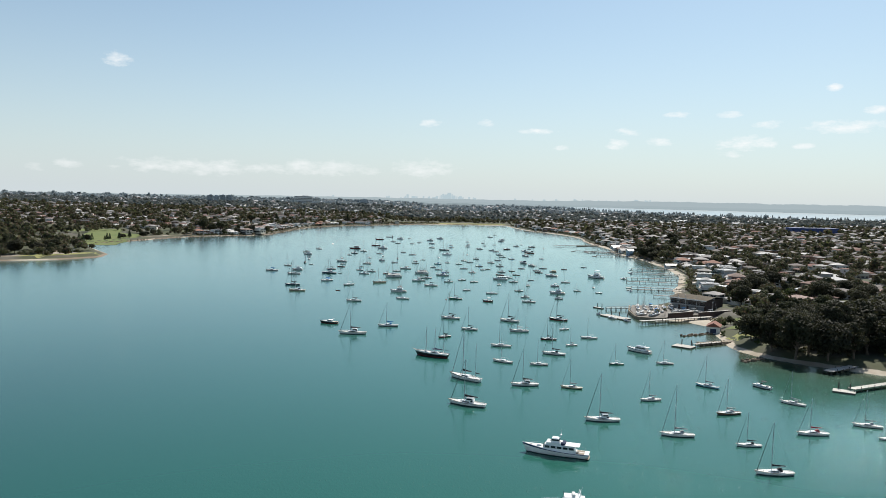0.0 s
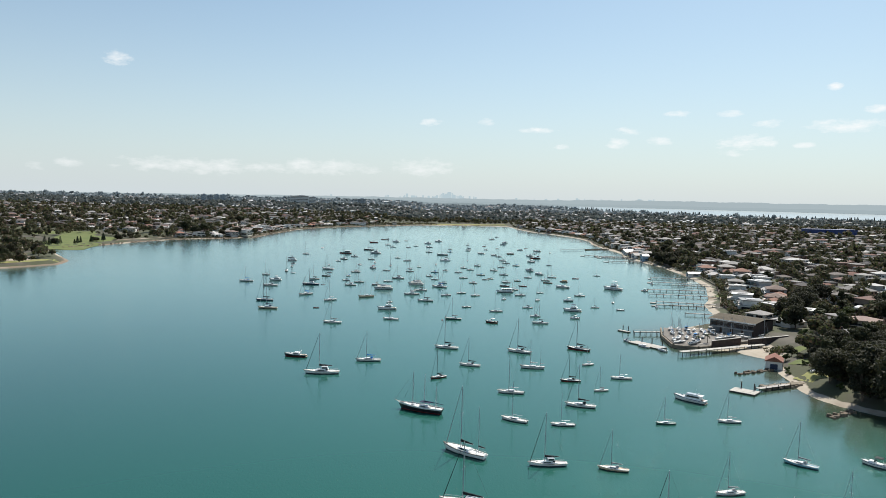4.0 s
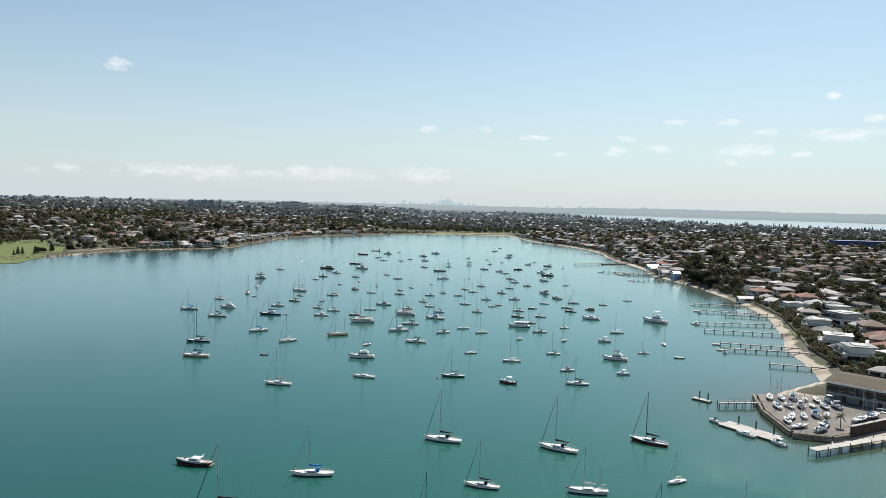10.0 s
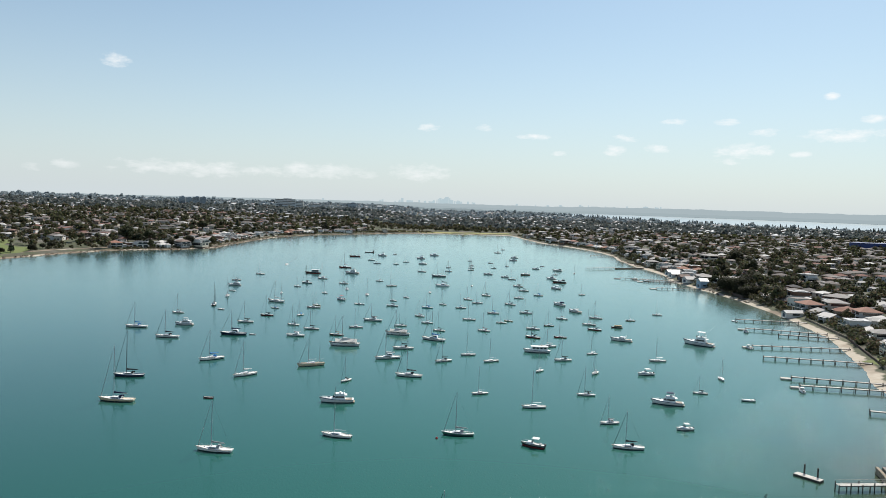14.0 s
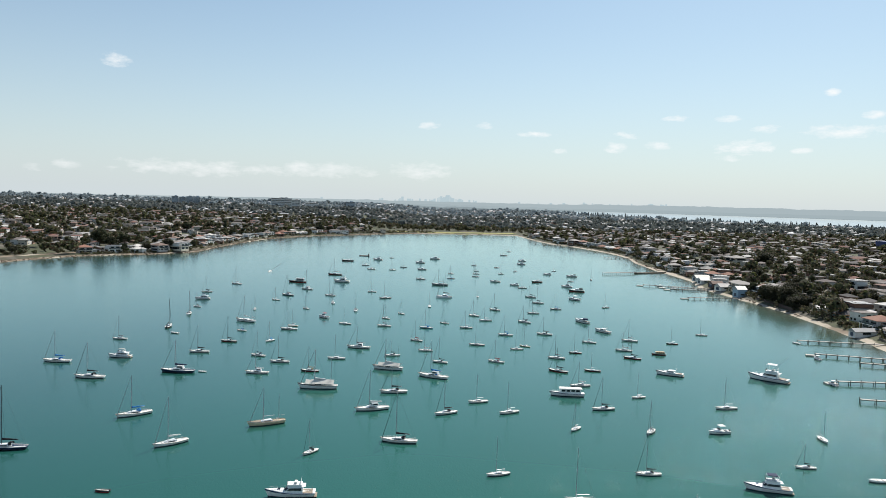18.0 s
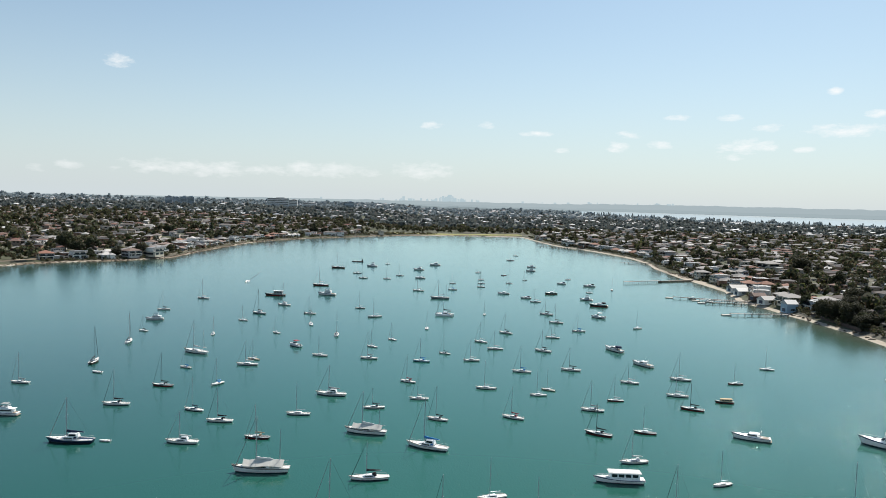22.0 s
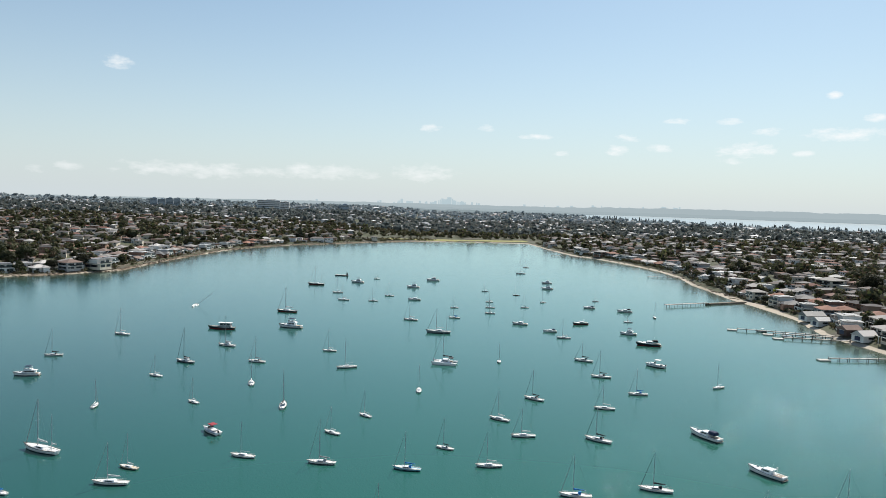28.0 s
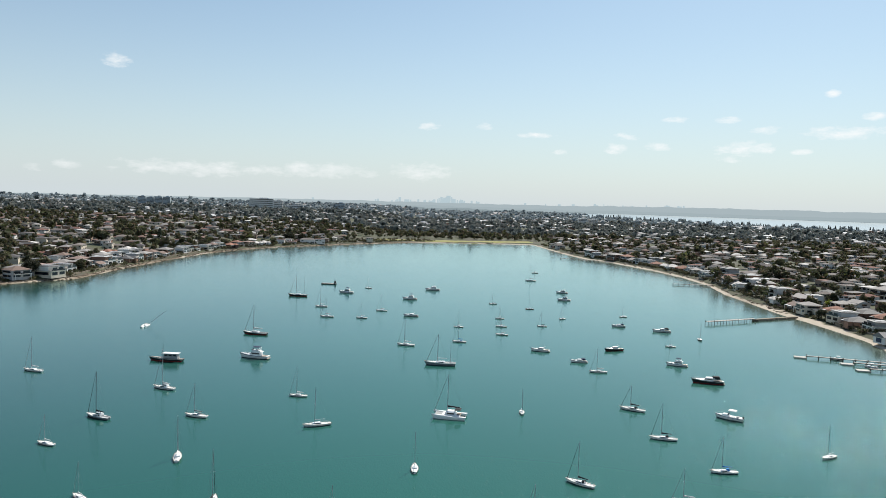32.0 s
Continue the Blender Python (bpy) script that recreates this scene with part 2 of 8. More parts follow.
GUM = leaf_material("olive_gum_leaves", (0.03, 0.04, 0.015), (0.06, 0.064, 0.028))
FIG = leaf_material("dark_fig_leaves", (0.017, 0.021, 0.009), (0.042, 0.04, 0.018))
LUSH = leaf_material("fresh_green_leaves", (0.035, 0.06, 0.015), (0.075, 0.095, 0.025))
YELLOW = leaf_material("yellow_green_leaves", (0.3, 0.32, 0.04), (0.2, 0.25, 0.04))
PINE = leaf_material("norfolk_pine_needles", (0.016, 0.035, 0.018), (0.03, 0.05, 0.025))
PALM = leaf_material("palm_fronds", (0.05, 0.07, 0.025), (0.1, 0.11, 0.045))
FARLEAF = thin(material("suburban_foliage", (0, 0, 0), 0.85, scale=0.03, bump=0, by="island", other=(0.6, 0.62, 0.55),
                        palette=[(0.1, 0.1, 0.055), (0.06, 0.068, 0.037), (0.13, 0.112, 0.066), (0.085, 0.092, 0.046), (0.14, 0.098, 0.068), (0.11, 0.122, 0.048)]), 0.45)


def ground_material():
    m = bpy.data.materials.new("suburban_ground")
    m.use_nodes = True
    nt = m.node_tree
    b = nt.nodes["Principled BSDF"]
    b.inputs["Roughness"].default_value = 0.95
    geo = nt.nodes.new("ShaderNodeNewGeometry")
    sp = nt.nodes.new("ShaderNodeSeparateXYZ")
    nt.links.new(geo.outputs["Position"], sp.inputs[0])
    n1, n2, n3 = (nt.nodes.new("ShaderNodeTexNoise") for _ in range(3))
    for n, s, d in ((n1, 0.03, 5), (n2, 0.35, 4), (n3, 0.09, 3)):
        n.inputs["Scale"].default_value, n.inputs["Detail"].default_value = s, d
        nt.links.new(geo.outputs["Position"], n.inputs["Vector"])
    land = nt.nodes.new("ShaderNodeValToRGB")
    e = land.color_ramp.elements
    e[0].position, e[0].color = 0.3, (0.04, 0.045, 0.022, 1)
    e[1].position, e[1].color = 0.78, (0.13, 0.115, 0.095, 1)
    x = e.new(0.48)
    x.color = (0.05, 0.056, 0.022, 1)
    x = e.new(0.58)
    x.color = (0.065, 0.06, 0.042, 1)
    nt.links.new(n1.outputs["Fac"], land.inputs[0])
    beach = nt.nodes.new("ShaderNodeMixRGB")
    beach.inputs[1].default_value, beach.inputs[2].default_value = (0.44, 0.39, 0.32, 1), (0.28, 0.235, 0.175, 1)
    nt.links.new(n2.outputs["Fac"], beach.inputs[0])
    # rock and weed break the sand, most of all along the western shore
    n4 = nt.nodes.new("ShaderNodeTexNoise")
    n4.inputs["Scale"].default_value, n4.inputs["Detail"].default_value = 0.022, 5
    nt.links.new(geo.outputs["Position"], n4.inputs["Vector"])
    west = nt.nodes.new("ShaderNodeMapRange")
    west.inputs[1].default_value, west.inputs[2].default_value = 140, -140
    west.inputs[3].default_value, west.inputs[4].default_value = -0.54, -0.38
    nt.links.new(sp.outputs[0], west.inputs[0])
    rocky = nt.nodes.new("ShaderNodeMath")
    nt.links.new(n4.outputs["Fac"], rocky.inputs[0])
    nt.links.new(west.outputs[0], rocky.inputs[1])
    sharp = nt.nodes.new("ShaderNodeMath")
    sharp.operation, sharp.use_clamp = "MULTIPLY", True
    nt.links.new(rocky.outputs[0], sharp.inputs[0])
    sharp.inputs[1].default_value = 9
    broken = nt.nodes.new("ShaderNodeMixRGB")
    nt.links.new(sharp.outputs[0], broken.inputs[0])
    nt.links.new(beach.outputs[0], broken.inputs[1])
    broken.inputs[2].default_value = (0.17, 0.13, 0.09, 1)
    beach = broken
    # sand lies up to about a metre above the tide, weed and mud below it
    up = nt.nodes.new("ShaderNodeMath")
    up.operation = "MULTIPLY_ADD"
    nt.links.new(n3.outputs["Fac"], up.inputs[0])
    up.inputs[1].default_value = 1.1
    nt.links.new(sp.outputs[2], up.inputs[2])
    edge = nt.nodes.new("ShaderNodeMapRange")
    edge.inputs[1].default_value, edge.inputs[2].default_value = 1.56, 1.74
    nt.links.new(up.outputs[0], edge.inputs[0])
    mx = nt.nodes.new("ShaderNodeMixRGB")
    nt.links.new(edge.outputs[0], mx.inputs[0])
    nt.links.new(beach.outputs[0], mx.inputs[1])
    nt.links.new(land.outputs[0], mx.inputs[2])
    nt.links.new(mx.outputs[0], b.inputs["Base Color"])
    bp = nt.nodes.new("ShaderNodeBump")
    bp.inputs["Strength"].default_value, bp.inputs["Distance"].default_value = 0.4, 0.2
    nt.links.new(n2.outputs["Fac"], bp.inputs["Height"])
    nt.links.new(bp.outputs[0], b.inputs["Normal"])
    return m


def water_material():
    m = bpy.data.materials.new("bay_water")
    m.use_nodes = True
    nt = m.node_tree
    nt.nodes.remove(nt.nodes["Principled BSDF"])
    body, gloss, mix = nt.nodes.new("ShaderNodeBsdfDiffuse"), nt.nodes.new("ShaderNodeBsdfAnisotropic"), nt.nodes.new("ShaderNodeMixShader")
    gloss.distribution = "MULTI_GGX"
    gloss.inputs["Color"].default_value = (0.86, 1.0, 1.0, 1)
    gloss.inputs["Roughness"].default_value = 0.13
    facing = nt.nodes.new("ShaderNodeFresnel")
    facing.inputs["IOR"].default_value = 1.34
    share = nt.nodes.new("ShaderNodeMath")
    share.operation, share.use_clamp = "MULTIPLY_ADD", True
    share.inputs[1].default_value, share.inputs[2].default_value = 1.25, -0.03
    nt.links.new(facing.outputs[0], share.inputs[0])
    for a, c in ((share.outputs[0], mix.inputs[0]), (body.outputs[0], mix.inputs[1]), (gloss.outputs[0], mix.inputs[2]), (mix.outputs[0], nt.nodes["Material Output"].inputs[0])):
        nt.links.new(a, c)
    geo = nt.nodes.new("ShaderNodeNewGeometry")
    stretch = nt.nodes.new("ShaderNodeMapping")
    stretch.inputs["Rotation"].default_value = (0, 0, radians(20))
    stretch.inputs["Scale"].default_value = (1.0, 0.6, 1)
    nt.links.new(geo.outputs["Position"], stretch.inputs["Vector"])
    waves = []
    for s, d in ((0.45, 3), (0.07, 2), (0.006, 4), (1.5, 2)):
        n = nt.nodes.new("ShaderNodeTexNoise")
        n.inputs["Scale"].default_value, n.inputs["Detail"].default_value = s, d
        nt.links.new(stretch.outputs[0], n.inputs["Vector"])
        waves.append(n)
    hue = nt.nodes.new("ShaderNodeMixRGB")
    hue.inputs[1].default_value, hue.inputs[2].default_value = (0.012, 0.076, 0.057, 1), (0.017, 0.098, 0.076, 1)
    nt.links.new(waves[2].outputs["Fac"], hue.inputs[0])
    # near the shore: sand and weed, plus the land's dark reflection painted in
    bed = nt.nodes.new("ShaderNodeAttribute")
    bed.attribute_name = "shallow"
    shoal = nt.nodes.new("ShaderNodeMixRGB")
    nt.links.new(bed.outputs["Fac"], shoal.inputs[0])
    # the body colour darkens westward to paint in the lens's vignetting
    where = nt.nodes.new("ShaderNodeSeparateXYZ")
    nt.links.new(geo.outputs["Position"], where.inputs[0])
    lower_by = nt.nodes.new("ShaderNodeMapRange")
    lower_by.inputs[1].default_value, lower_by.inputs[2].default_value = -10, -160
    lower_by.inputs[3].default_value, lower_by.inputs[4].default_value = 0.0, 0.6
    nt.links.new(where.outputs[0], lower_by.inputs[0])
    west_tint = nt.nodes.new("ShaderNodeMixRGB")
    nt.links.new(lower_by.outputs[0], west_tint.inputs[0])
    nt.links.new(hue.outputs[0], west_tint.inputs[1])
    west_tint.inputs[2].default_value = (0.007, 0.042, 0.038, 1)
    nt.links.new(west_tint.outputs[0], shoal.inputs[1])
    shoal.inputs[2].default_value = (0.048, 0.046, 0.024, 1)
    nt.links.new(shoal.outputs[0], body.inputs["Color"])
    # calm slicks and rippled patches
    calm = nt.nodes.new("ShaderNodeMapRange")
    calm.inputs[1].default_value, calm.inputs[2].default_value = 0.35, 0.65
    calm.inputs[3].default_value, calm.inputs[4].default_value = 0.55, 1.0
    nt.links.new(waves[2].outputs["Fac"], calm.inputs[0])
    tall = nt.nodes.new("ShaderNodeMath")
    tall.operation = "MULTIPLY"
    nt.links.new(waves[0].outputs["Fac"], tall.inputs[0])
    nt.links.new(calm.outputs[0], tall.inputs[1])
    both = nt.nodes.new("ShaderNodeMath")
    both.operation = "MULTIPLY_ADD"
    nt.links.new(waves[1].outputs["Fac"], both.inputs[0])
    both.inputs[1].default_value = 0.8
    nt.links.new(tall.outputs[0], both.inputs[2])
    crisp = nt.nodes.new("ShaderNodeMath")
    crisp.operation = "MULTIPLY_ADD"
    nt.links.new(waves[3].outputs["Fac"], crisp.inputs[0])
    crisp.inputs[1].default_value = 1.0
    nt.links.new(both.outputs[0], crisp.inputs[2])
    both = crisp
    # a few steep wavelets catch the sun
    fleck = nt.nodes.new("ShaderNodeTexNoise")
    fleck.inputs["Scale"].default_value, fleck.inputs["Detail"].default_value = 1.3, 0
    nt.links.new(geo.outputs["Position"], fleck.inputs["Vector"])
    steep = nt.nodes.new("ShaderNodeMapRange")
    steep.inputs[1].default_value, steep.inputs[2].default_value = 0.77, 0.85
    steep.inputs[3].default_value, steep.inputs[4].default_value = 0.0, 5.0
    nt.links.new(fleck.outputs["Fac"], steep.inputs[0])
    both = nt.nodes.new("ShaderNodeMath")
    nt.links.new(crisp.outputs[0], both.inputs[0])
    nt.links.new(steep.outputs[0], both.inputs[1])
    bp = nt.nodes.new("ShaderNodeBump")
    bp.inputs["Strength"].default_value, bp.inputs["Distance"].default_value = 0.26, 0.2
    nt.links.new(both.outputs[0], bp.inputs["Height"])
    nt.links.new(bp.outputs[0], gloss.inputs["Normal"])
    soft = nt.nodes.new("ShaderNodeBump")
    soft.inputs["Strength"].default_value, soft.inputs["Distance"].default_value = 0.22, 0.2
    nt.links.new(crisp.outputs[0], soft.inputs["Height"])
    nt.links.new(soft.outputs[0], body.inputs["Normal"])
    return m


def haze_glow_material(name, colour, glow):
    """Distance seen through bright air: haze painted in as an even emission on black."""
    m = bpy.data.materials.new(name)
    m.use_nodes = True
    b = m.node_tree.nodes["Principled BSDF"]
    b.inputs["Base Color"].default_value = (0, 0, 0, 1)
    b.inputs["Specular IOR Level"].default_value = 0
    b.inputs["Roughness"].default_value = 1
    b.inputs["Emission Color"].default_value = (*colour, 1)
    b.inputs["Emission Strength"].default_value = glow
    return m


# aerial haze is painted into these base colours of far roofs and leaves
HAZEROOF = material("haze_tinted_roofing", (0, 0, 0), 0.7, scale=0.2, bump=0, by="island", other=(0.88, 0.88, 0.9),
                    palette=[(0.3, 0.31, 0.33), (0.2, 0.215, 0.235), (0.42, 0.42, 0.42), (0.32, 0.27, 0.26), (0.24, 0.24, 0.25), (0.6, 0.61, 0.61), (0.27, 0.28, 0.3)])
HAZELEAF = thin(material("haze_tinted_foliage", (0, 0, 0), 0.95, scale=0.03, bump=0, by="island", other=(0.88, 0.9, 0.92),
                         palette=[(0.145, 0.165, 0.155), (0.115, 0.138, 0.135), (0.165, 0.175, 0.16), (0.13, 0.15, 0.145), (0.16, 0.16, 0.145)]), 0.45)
HAZIESTLEAF = thin(material("deep_haze_foliage", (0, 0, 0), 0.95, scale=0.03, bump=0, by="island", other=(0.92, 0.93, 0.95),
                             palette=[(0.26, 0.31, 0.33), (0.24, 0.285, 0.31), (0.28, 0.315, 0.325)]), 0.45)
GROUND, WATER = ground_material(), water_material()
# pale base colour stands in for the low sky mirrored in the far bay
OPENBAY = material("open_bay_water", (0.26, 0.32, 0.34), 0.3, other=(0.22, 0.28, 0.3), scale=0.004, bump=0, ior=1.33)
WALLS = [("cream rendered", material("cream_render", (0.64, 0.57, 0.46), 0.85, scale=0.25, bump=0.1, vary=0.08)),
         ("white rendered", WHITEWALL),
         ("brown brick", material("brown_brick", (0.27, 0.16, 0.11), 0.9, other=(0.19, 0.11, 0.08), scale=0.5, bump=0.3, vary=0.12)),
         ("grey rendered", material("grey_render", (0.42, 0.41, 0.4), 0.85, scale=0.25, bump=0.1, vary=0.1)),
         ("tan brick", material("tan_brick", (0.48, 0.38, 0.27), 0.9, other=(0.36, 0.28, 0.2), scale=0.5, bump=0.3, vary=0.1)),
         ("dark brick", BRICKD)]
ROOFS = [("terracotta tiled", material("terracotta_tiles", (0.25, 0.12, 0.08), 0.85, other=(0.17, 0.08, 0.055), scale=0.5, bump=0.5, vary=0.15)),
         ("brown tiled", material("brown_tiles", (0.2, 0.135, 0.11), 0.85, other=(0.12, 0.085, 0.07), scale=0.5, bump=0.5, vary=0.15)),
         ("charcoal tiled", material("charcoal_tiles", (0.1, 0.098, 0.1), 0.7, other=(0.06, 0.06, 0.062), scale=0.5, bump=0.5, vary=0.15)),
         ("grey tiled", material("grey_tiles", (0.24, 0.225, 0.215), 0.8, other=(0.21, 0.195, 0.185), scale=0.5, bump=0.5, vary=0.15)),
         ("pale", material("pale_tiles", (0.42, 0.4, 0.38), 0.75, other=(0.4, 0.38, 0.36), scale=0.5, bump=0.4, vary=0.1)),
         ("pinkish tiled", material("pinkish_tiles", (0.27, 0.19, 0.16), 0.85, other=(0.19, 0.135, 0.115), scale=0.5, bump=0.5, vary=0.12))]
# ridges and towers glow by themselves in the colour of the haze
SKYLINE = haze_glow_material("haze_glow_towers", (0.37, 0.46, 0.5), 1.0)
RIDGE = haze_glow_material("haze_glow_ridge", (0.31, 0.37, 0.395), 1.0)
NEARRIDGE = haze_glow_material("haze_glow_middle_ridge", (0.29, 0.35, 0.375), 1.0)
LOWRIDGE = haze_glow_material("haze_glow_low_ridge", (0.22, 0.27, 0.29), 1.0)
ROYAL = material("royal_blue_sheet", (0.02, 0.05, 0.2), 0.5, other=(0.015, 0.035, 0.13), scale=0.1)
YARD = material("stained_yard_concrete", (0.22, 0.2, 0.175), 0.9, other=(0.09, 0.08, 0.07), scale=0.12, fine=12, bump=0.3)
BLUEGREY = material("blue_grey_cladding", (0.4, 0.45, 0.49), 0.7, other=(0.32, 0.37, 0.4), scale=0.05, bump=0)

# ---- geometry helpers ----
class Geo:
    """Vertices and faces of one mesh."""

    def __init__(self):
        self.v, self.f = [], []

    def add(self, verts, faces):
        n = len(self.v)
        self.v += [tuple(p) for p in verts]
        self.f += [tuple(i + n for i in q) for q in faces]
        return self

    def box(self, c, size, taper=(1, 1), turn=0.0, cut=0.0):
        """A block round c; taper: the top's size against the bottom's; cut: chamfer of upright edges and top."""
        x, y, z = (s / 2 for s in size)
        ca, sa = math.cos(radians(turn)), math.sin(radians(turn))

        def ring(k, up, kt):
            tx, ty = kt
            q = [(-x * tx + k, -y * ty), (x * tx - k, -y * ty), (x * tx, -y * ty + k), (x * tx, y * ty - k), (x * tx - k, y * ty), (-x * tx + k, y * ty), (-x * tx, y * ty - k), (-x * tx, -y * ty + k)]
            if k == 0:
                q = [q[0], q[2], q[4], q[6]]
            return [(c[0] + px * ca - py * sa, c[1] + px * sa + py * ca, c[2] + up) for px, py in q]
        if cut <= 0:
            r = ring(0, -z, (1, 1)) + ring(0, z, taper)
            return self.add(r, [(3, 2, 1, 0), (4, 5, 6, 7), (0, 1, 5, 4), (1, 2, 6, 5), (2, 3, 7, 6), (3, 0, 4, 7)])
        k = min(cut, x * 0.9, y * 0.9, z * 1.8)
        inner = (taper[0] * (1 - k / x), taper[1] * (1 - k / y))
        r = ring(k, -z, (1, 1)) + ring(k, z - k * 0.7, taper) + ring(k * 0.8, z, inner)
        f = [tuple(range(7, -1, -1)), tuple(range(16, 24))]
        for a in (0, 8):
            f += [(a + i, a + (i + 1) % 8, a + 8 + (i + 1) % 8, a + 8 + i) for i in range(8)]
        return self.add(r, f)

    def tube(self, p, q, r0, r1=None, n=6):
        r1 = r0 if r1 is None else r1
        p, q = Vector(p), Vector(q)
        d = (q - p).normalized()
        a = d.orthogonal().normalized()
        b = d.cross(a)
        ring = lambda o, r: [o + (a * math.cos(t) + b * math.sin(t)) * r for t in (2 * math.pi * i / n for i in range(n))]
        f = [(i, (i + 1) % n, n + (i + 1) % n, n + i) for i in range(n)] + [tuple(range(n - 1, -1, -1)), tuple(range(n, 2 * n))]
        return self.add(ring(p, r0) + ring(q, r1), f)

    def loft(self, rings, closed=True, caps=True):
        n = len(rings[0])
        v = [p for r in rings for p in r]
        f = []
        for k in range(len(rings) - 1):
            for i in range(n if closed else n - 1):
                j = (i + 1) % n
                f.append((k * n + i, k * n + j, (k + 1) * n + j, (k + 1) * n + i))
        if caps:
            f += [tuple(range(n - 1, -1, -1)), tuple(range((len(rings) - 1) * n, len(rings) * n))]
        return self.add(v, f)

    def mesh(self, name, mat, smooth=False):
        me = bpy.data.meshes.new(name)
        me.from_pydata(self.v, [], self.f)
        me.materials.append(mat)
        if smooth:
            me.polygons.foreach_set("use_smooth", [True] * len(me.polygons))
        me.update()
        return me


def part(name, g, mat, parent, label="", smooth=False):
    ob = new(name, g if isinstance(g, bpy.types.Mesh) else g.mesh(name, mat, smooth))
    if parent:
        ob.parent = parent
    return tagged(ob, label)


def away(ob):
    """Takes a pattern that has been copied out of the scene."""
    for o in (*ob.children_recursive, ob):
        bpy.data.objects.remove(o)


# ---- the lie of the land ----
RIGHT_SHORE = [(600, -200), (420, 120), (240, 270), (192, 322), (170, 336), (157, 348), (148, 362), (146, 378), (152, 415), (157, 440), (151, 449), (150, 457),
               (130, 460), (125, 484), (131, 512), (172, 545), (181, 571), (192, 624), (206, 654), (235, 742), (246, 816), (250, 876), (252, 932), (245, 1020),
               (240, 1069), (254, 1140), (252, 1212), (250, 1248), (254, 1362), (266, 1440), (264, 1524), (254, 1596), (228, 1704), (202, 1758), (186, 1872), (168, 2085)]
LEFT_SHORE = [(158, 2096), (55, 2082), (-58, 2046), (-72, 2034), (-146, 1956), (-206, 1866), (-248, 1816), (-288, 1728), (-310, 1644), (-318, 1512), (-320, 1440),
              (-319, 1325), (-338, 1297), (-352, 1273), (-384, 1248), (-414, 1218), (-438, 1152), (-454, 1080), (-472, 1006), (-482, 977), (-439, 914), (-386, 838),
              (-376, 800), (-401, 756), (-443, 730), (-576, 672), (-840, 600), (-2500, 500), (-2500, -700), (600, -700)]
SHORE = np.array(RIGHT_SHORE + LEFT_SHORE, float)


def inland(x, y):
    """Metres from the water's edge: positive on land, negative on the water."""
    p = np.stack([np.ravel(x), np.ravel(y)], 1).astype(float)
    best, inside = np.full(len(p), 1e9), np.zeros(len(p), bool)
    for a, b in zip(SHORE, np.roll(SHORE, -1, 0)):
        d = b - a
        t = np.clip(((p - a) @ d) / (d @ d), 0, 1)
        best = np.minimum(best, np.hypot(*(p - a - t[:, None] * d).T))
        cross = (a[1] > p[:, 1]) != (b[1] > p[:, 1])
        with np.errstate(divide="ignore", invalid="ignore"):
            inside ^= cross & (p[:, 0] < (b[0] - a[0]) * (p[:, 1] - a[1]) / (b[1] - a[1]) + a[0])
    return np.where(inside, -best, best).reshape(np.shape(x))


def ease(a, b, v):
    t = np.clip((v - a) / (b - a), 0, 1)
    return t * t * (3 - 2 * t)


def height(x, y, d=None):
    x, y = np.asarray(x, float), np.asarray(y, float)
    d = inland(x, y) if d is None else d
    wob = np.sin(x * 0.045 + 1.3 * np.sin(y * 0.021)) * np.cos(y * 0.037 + x * 0.011)
    left = ease(60, 320, -x) * ease(600, 1000, y)
    west = ease(2400, 1900, y)
    beach = 1.5 + 0.8 * ease(60, 20, np.abs(y - 690) - 110) * ease(0, 60, x) + 1.6 * ease(60, 10, np.abs(y - 1230) - 30) + 4 * ease(26, 8, np.hypot(x - 166, y - 455))
    z = 1.25 * (1 - np.exp(-np.maximum(d, 0) / beach))
    steep = 1 - 0.75 * ease(60, -40, np.abs(x - 40) - 180) * ease(1950, 2050, y)
    z += steep * (2.2 * ease(3 * beach - 1, 7 * beach, d) + (3.0 + left * 5) * ease(20, 130, d) + (2.0 + left * 9) * ease(120, 600, d))
    z += wob * (0.5 * ease(15, 60, d) + 2.0 * ease(150, 700, d))
    z += 20 * (1 - 0.8 * ease(0.12, 0.42, np.arctan2(x, y))) * ease(1700, 4700, np.hypot(x, y))
    z -= 3.5 * ease(700, 500, np.abs(x + 450) + np.abs(y - 850)) * ease(10, 40, d)
    u, v = (x - 148.5) * 0.990 - (y - 486) * 0.139, (x - 148.5) * 0.139 + (y - 486) * 0.990
    yard = ease(9, 0, np.maximum(np.abs(u) - 24, np.abs(v) - 27))
    z = np.where(d > 0, z * (1 - yard) + 0.55 * yard, z)
    return np.where(d < 0, np.maximum(-4.0, d * 0.16), z)


def spread(lo, hi, step, far_lo, far_hi, grow=1.14):
    mid = list(np.arange(lo, hi + step / 2, step))
    out, s, v = [], step, mid[0]
    while v > far_lo:
        s *= grow
        v -= s
        out.append(v)
    down, s, v = out[::-1], step, mid[-1]
    out = []
    while v < far_hi:
        s *= grow
        v += s
        out.append(v)
    return np.array(down + mid + out)


def sheet(xs, ys, zf):
    gx, gy = np.meshgrid(xs, ys)
    z = zf(gx, gy)
    n, m = gx.shape
    v = np.stack([gx.ravel(), gy.ravel(), z.ravel()], 1)
    i = np.arange((n - 1) * m).reshape(n - 1, m)[:, :-1].ravel()
    return v, np.stack([i, i + 1, i + m + 1, i + m], 1)


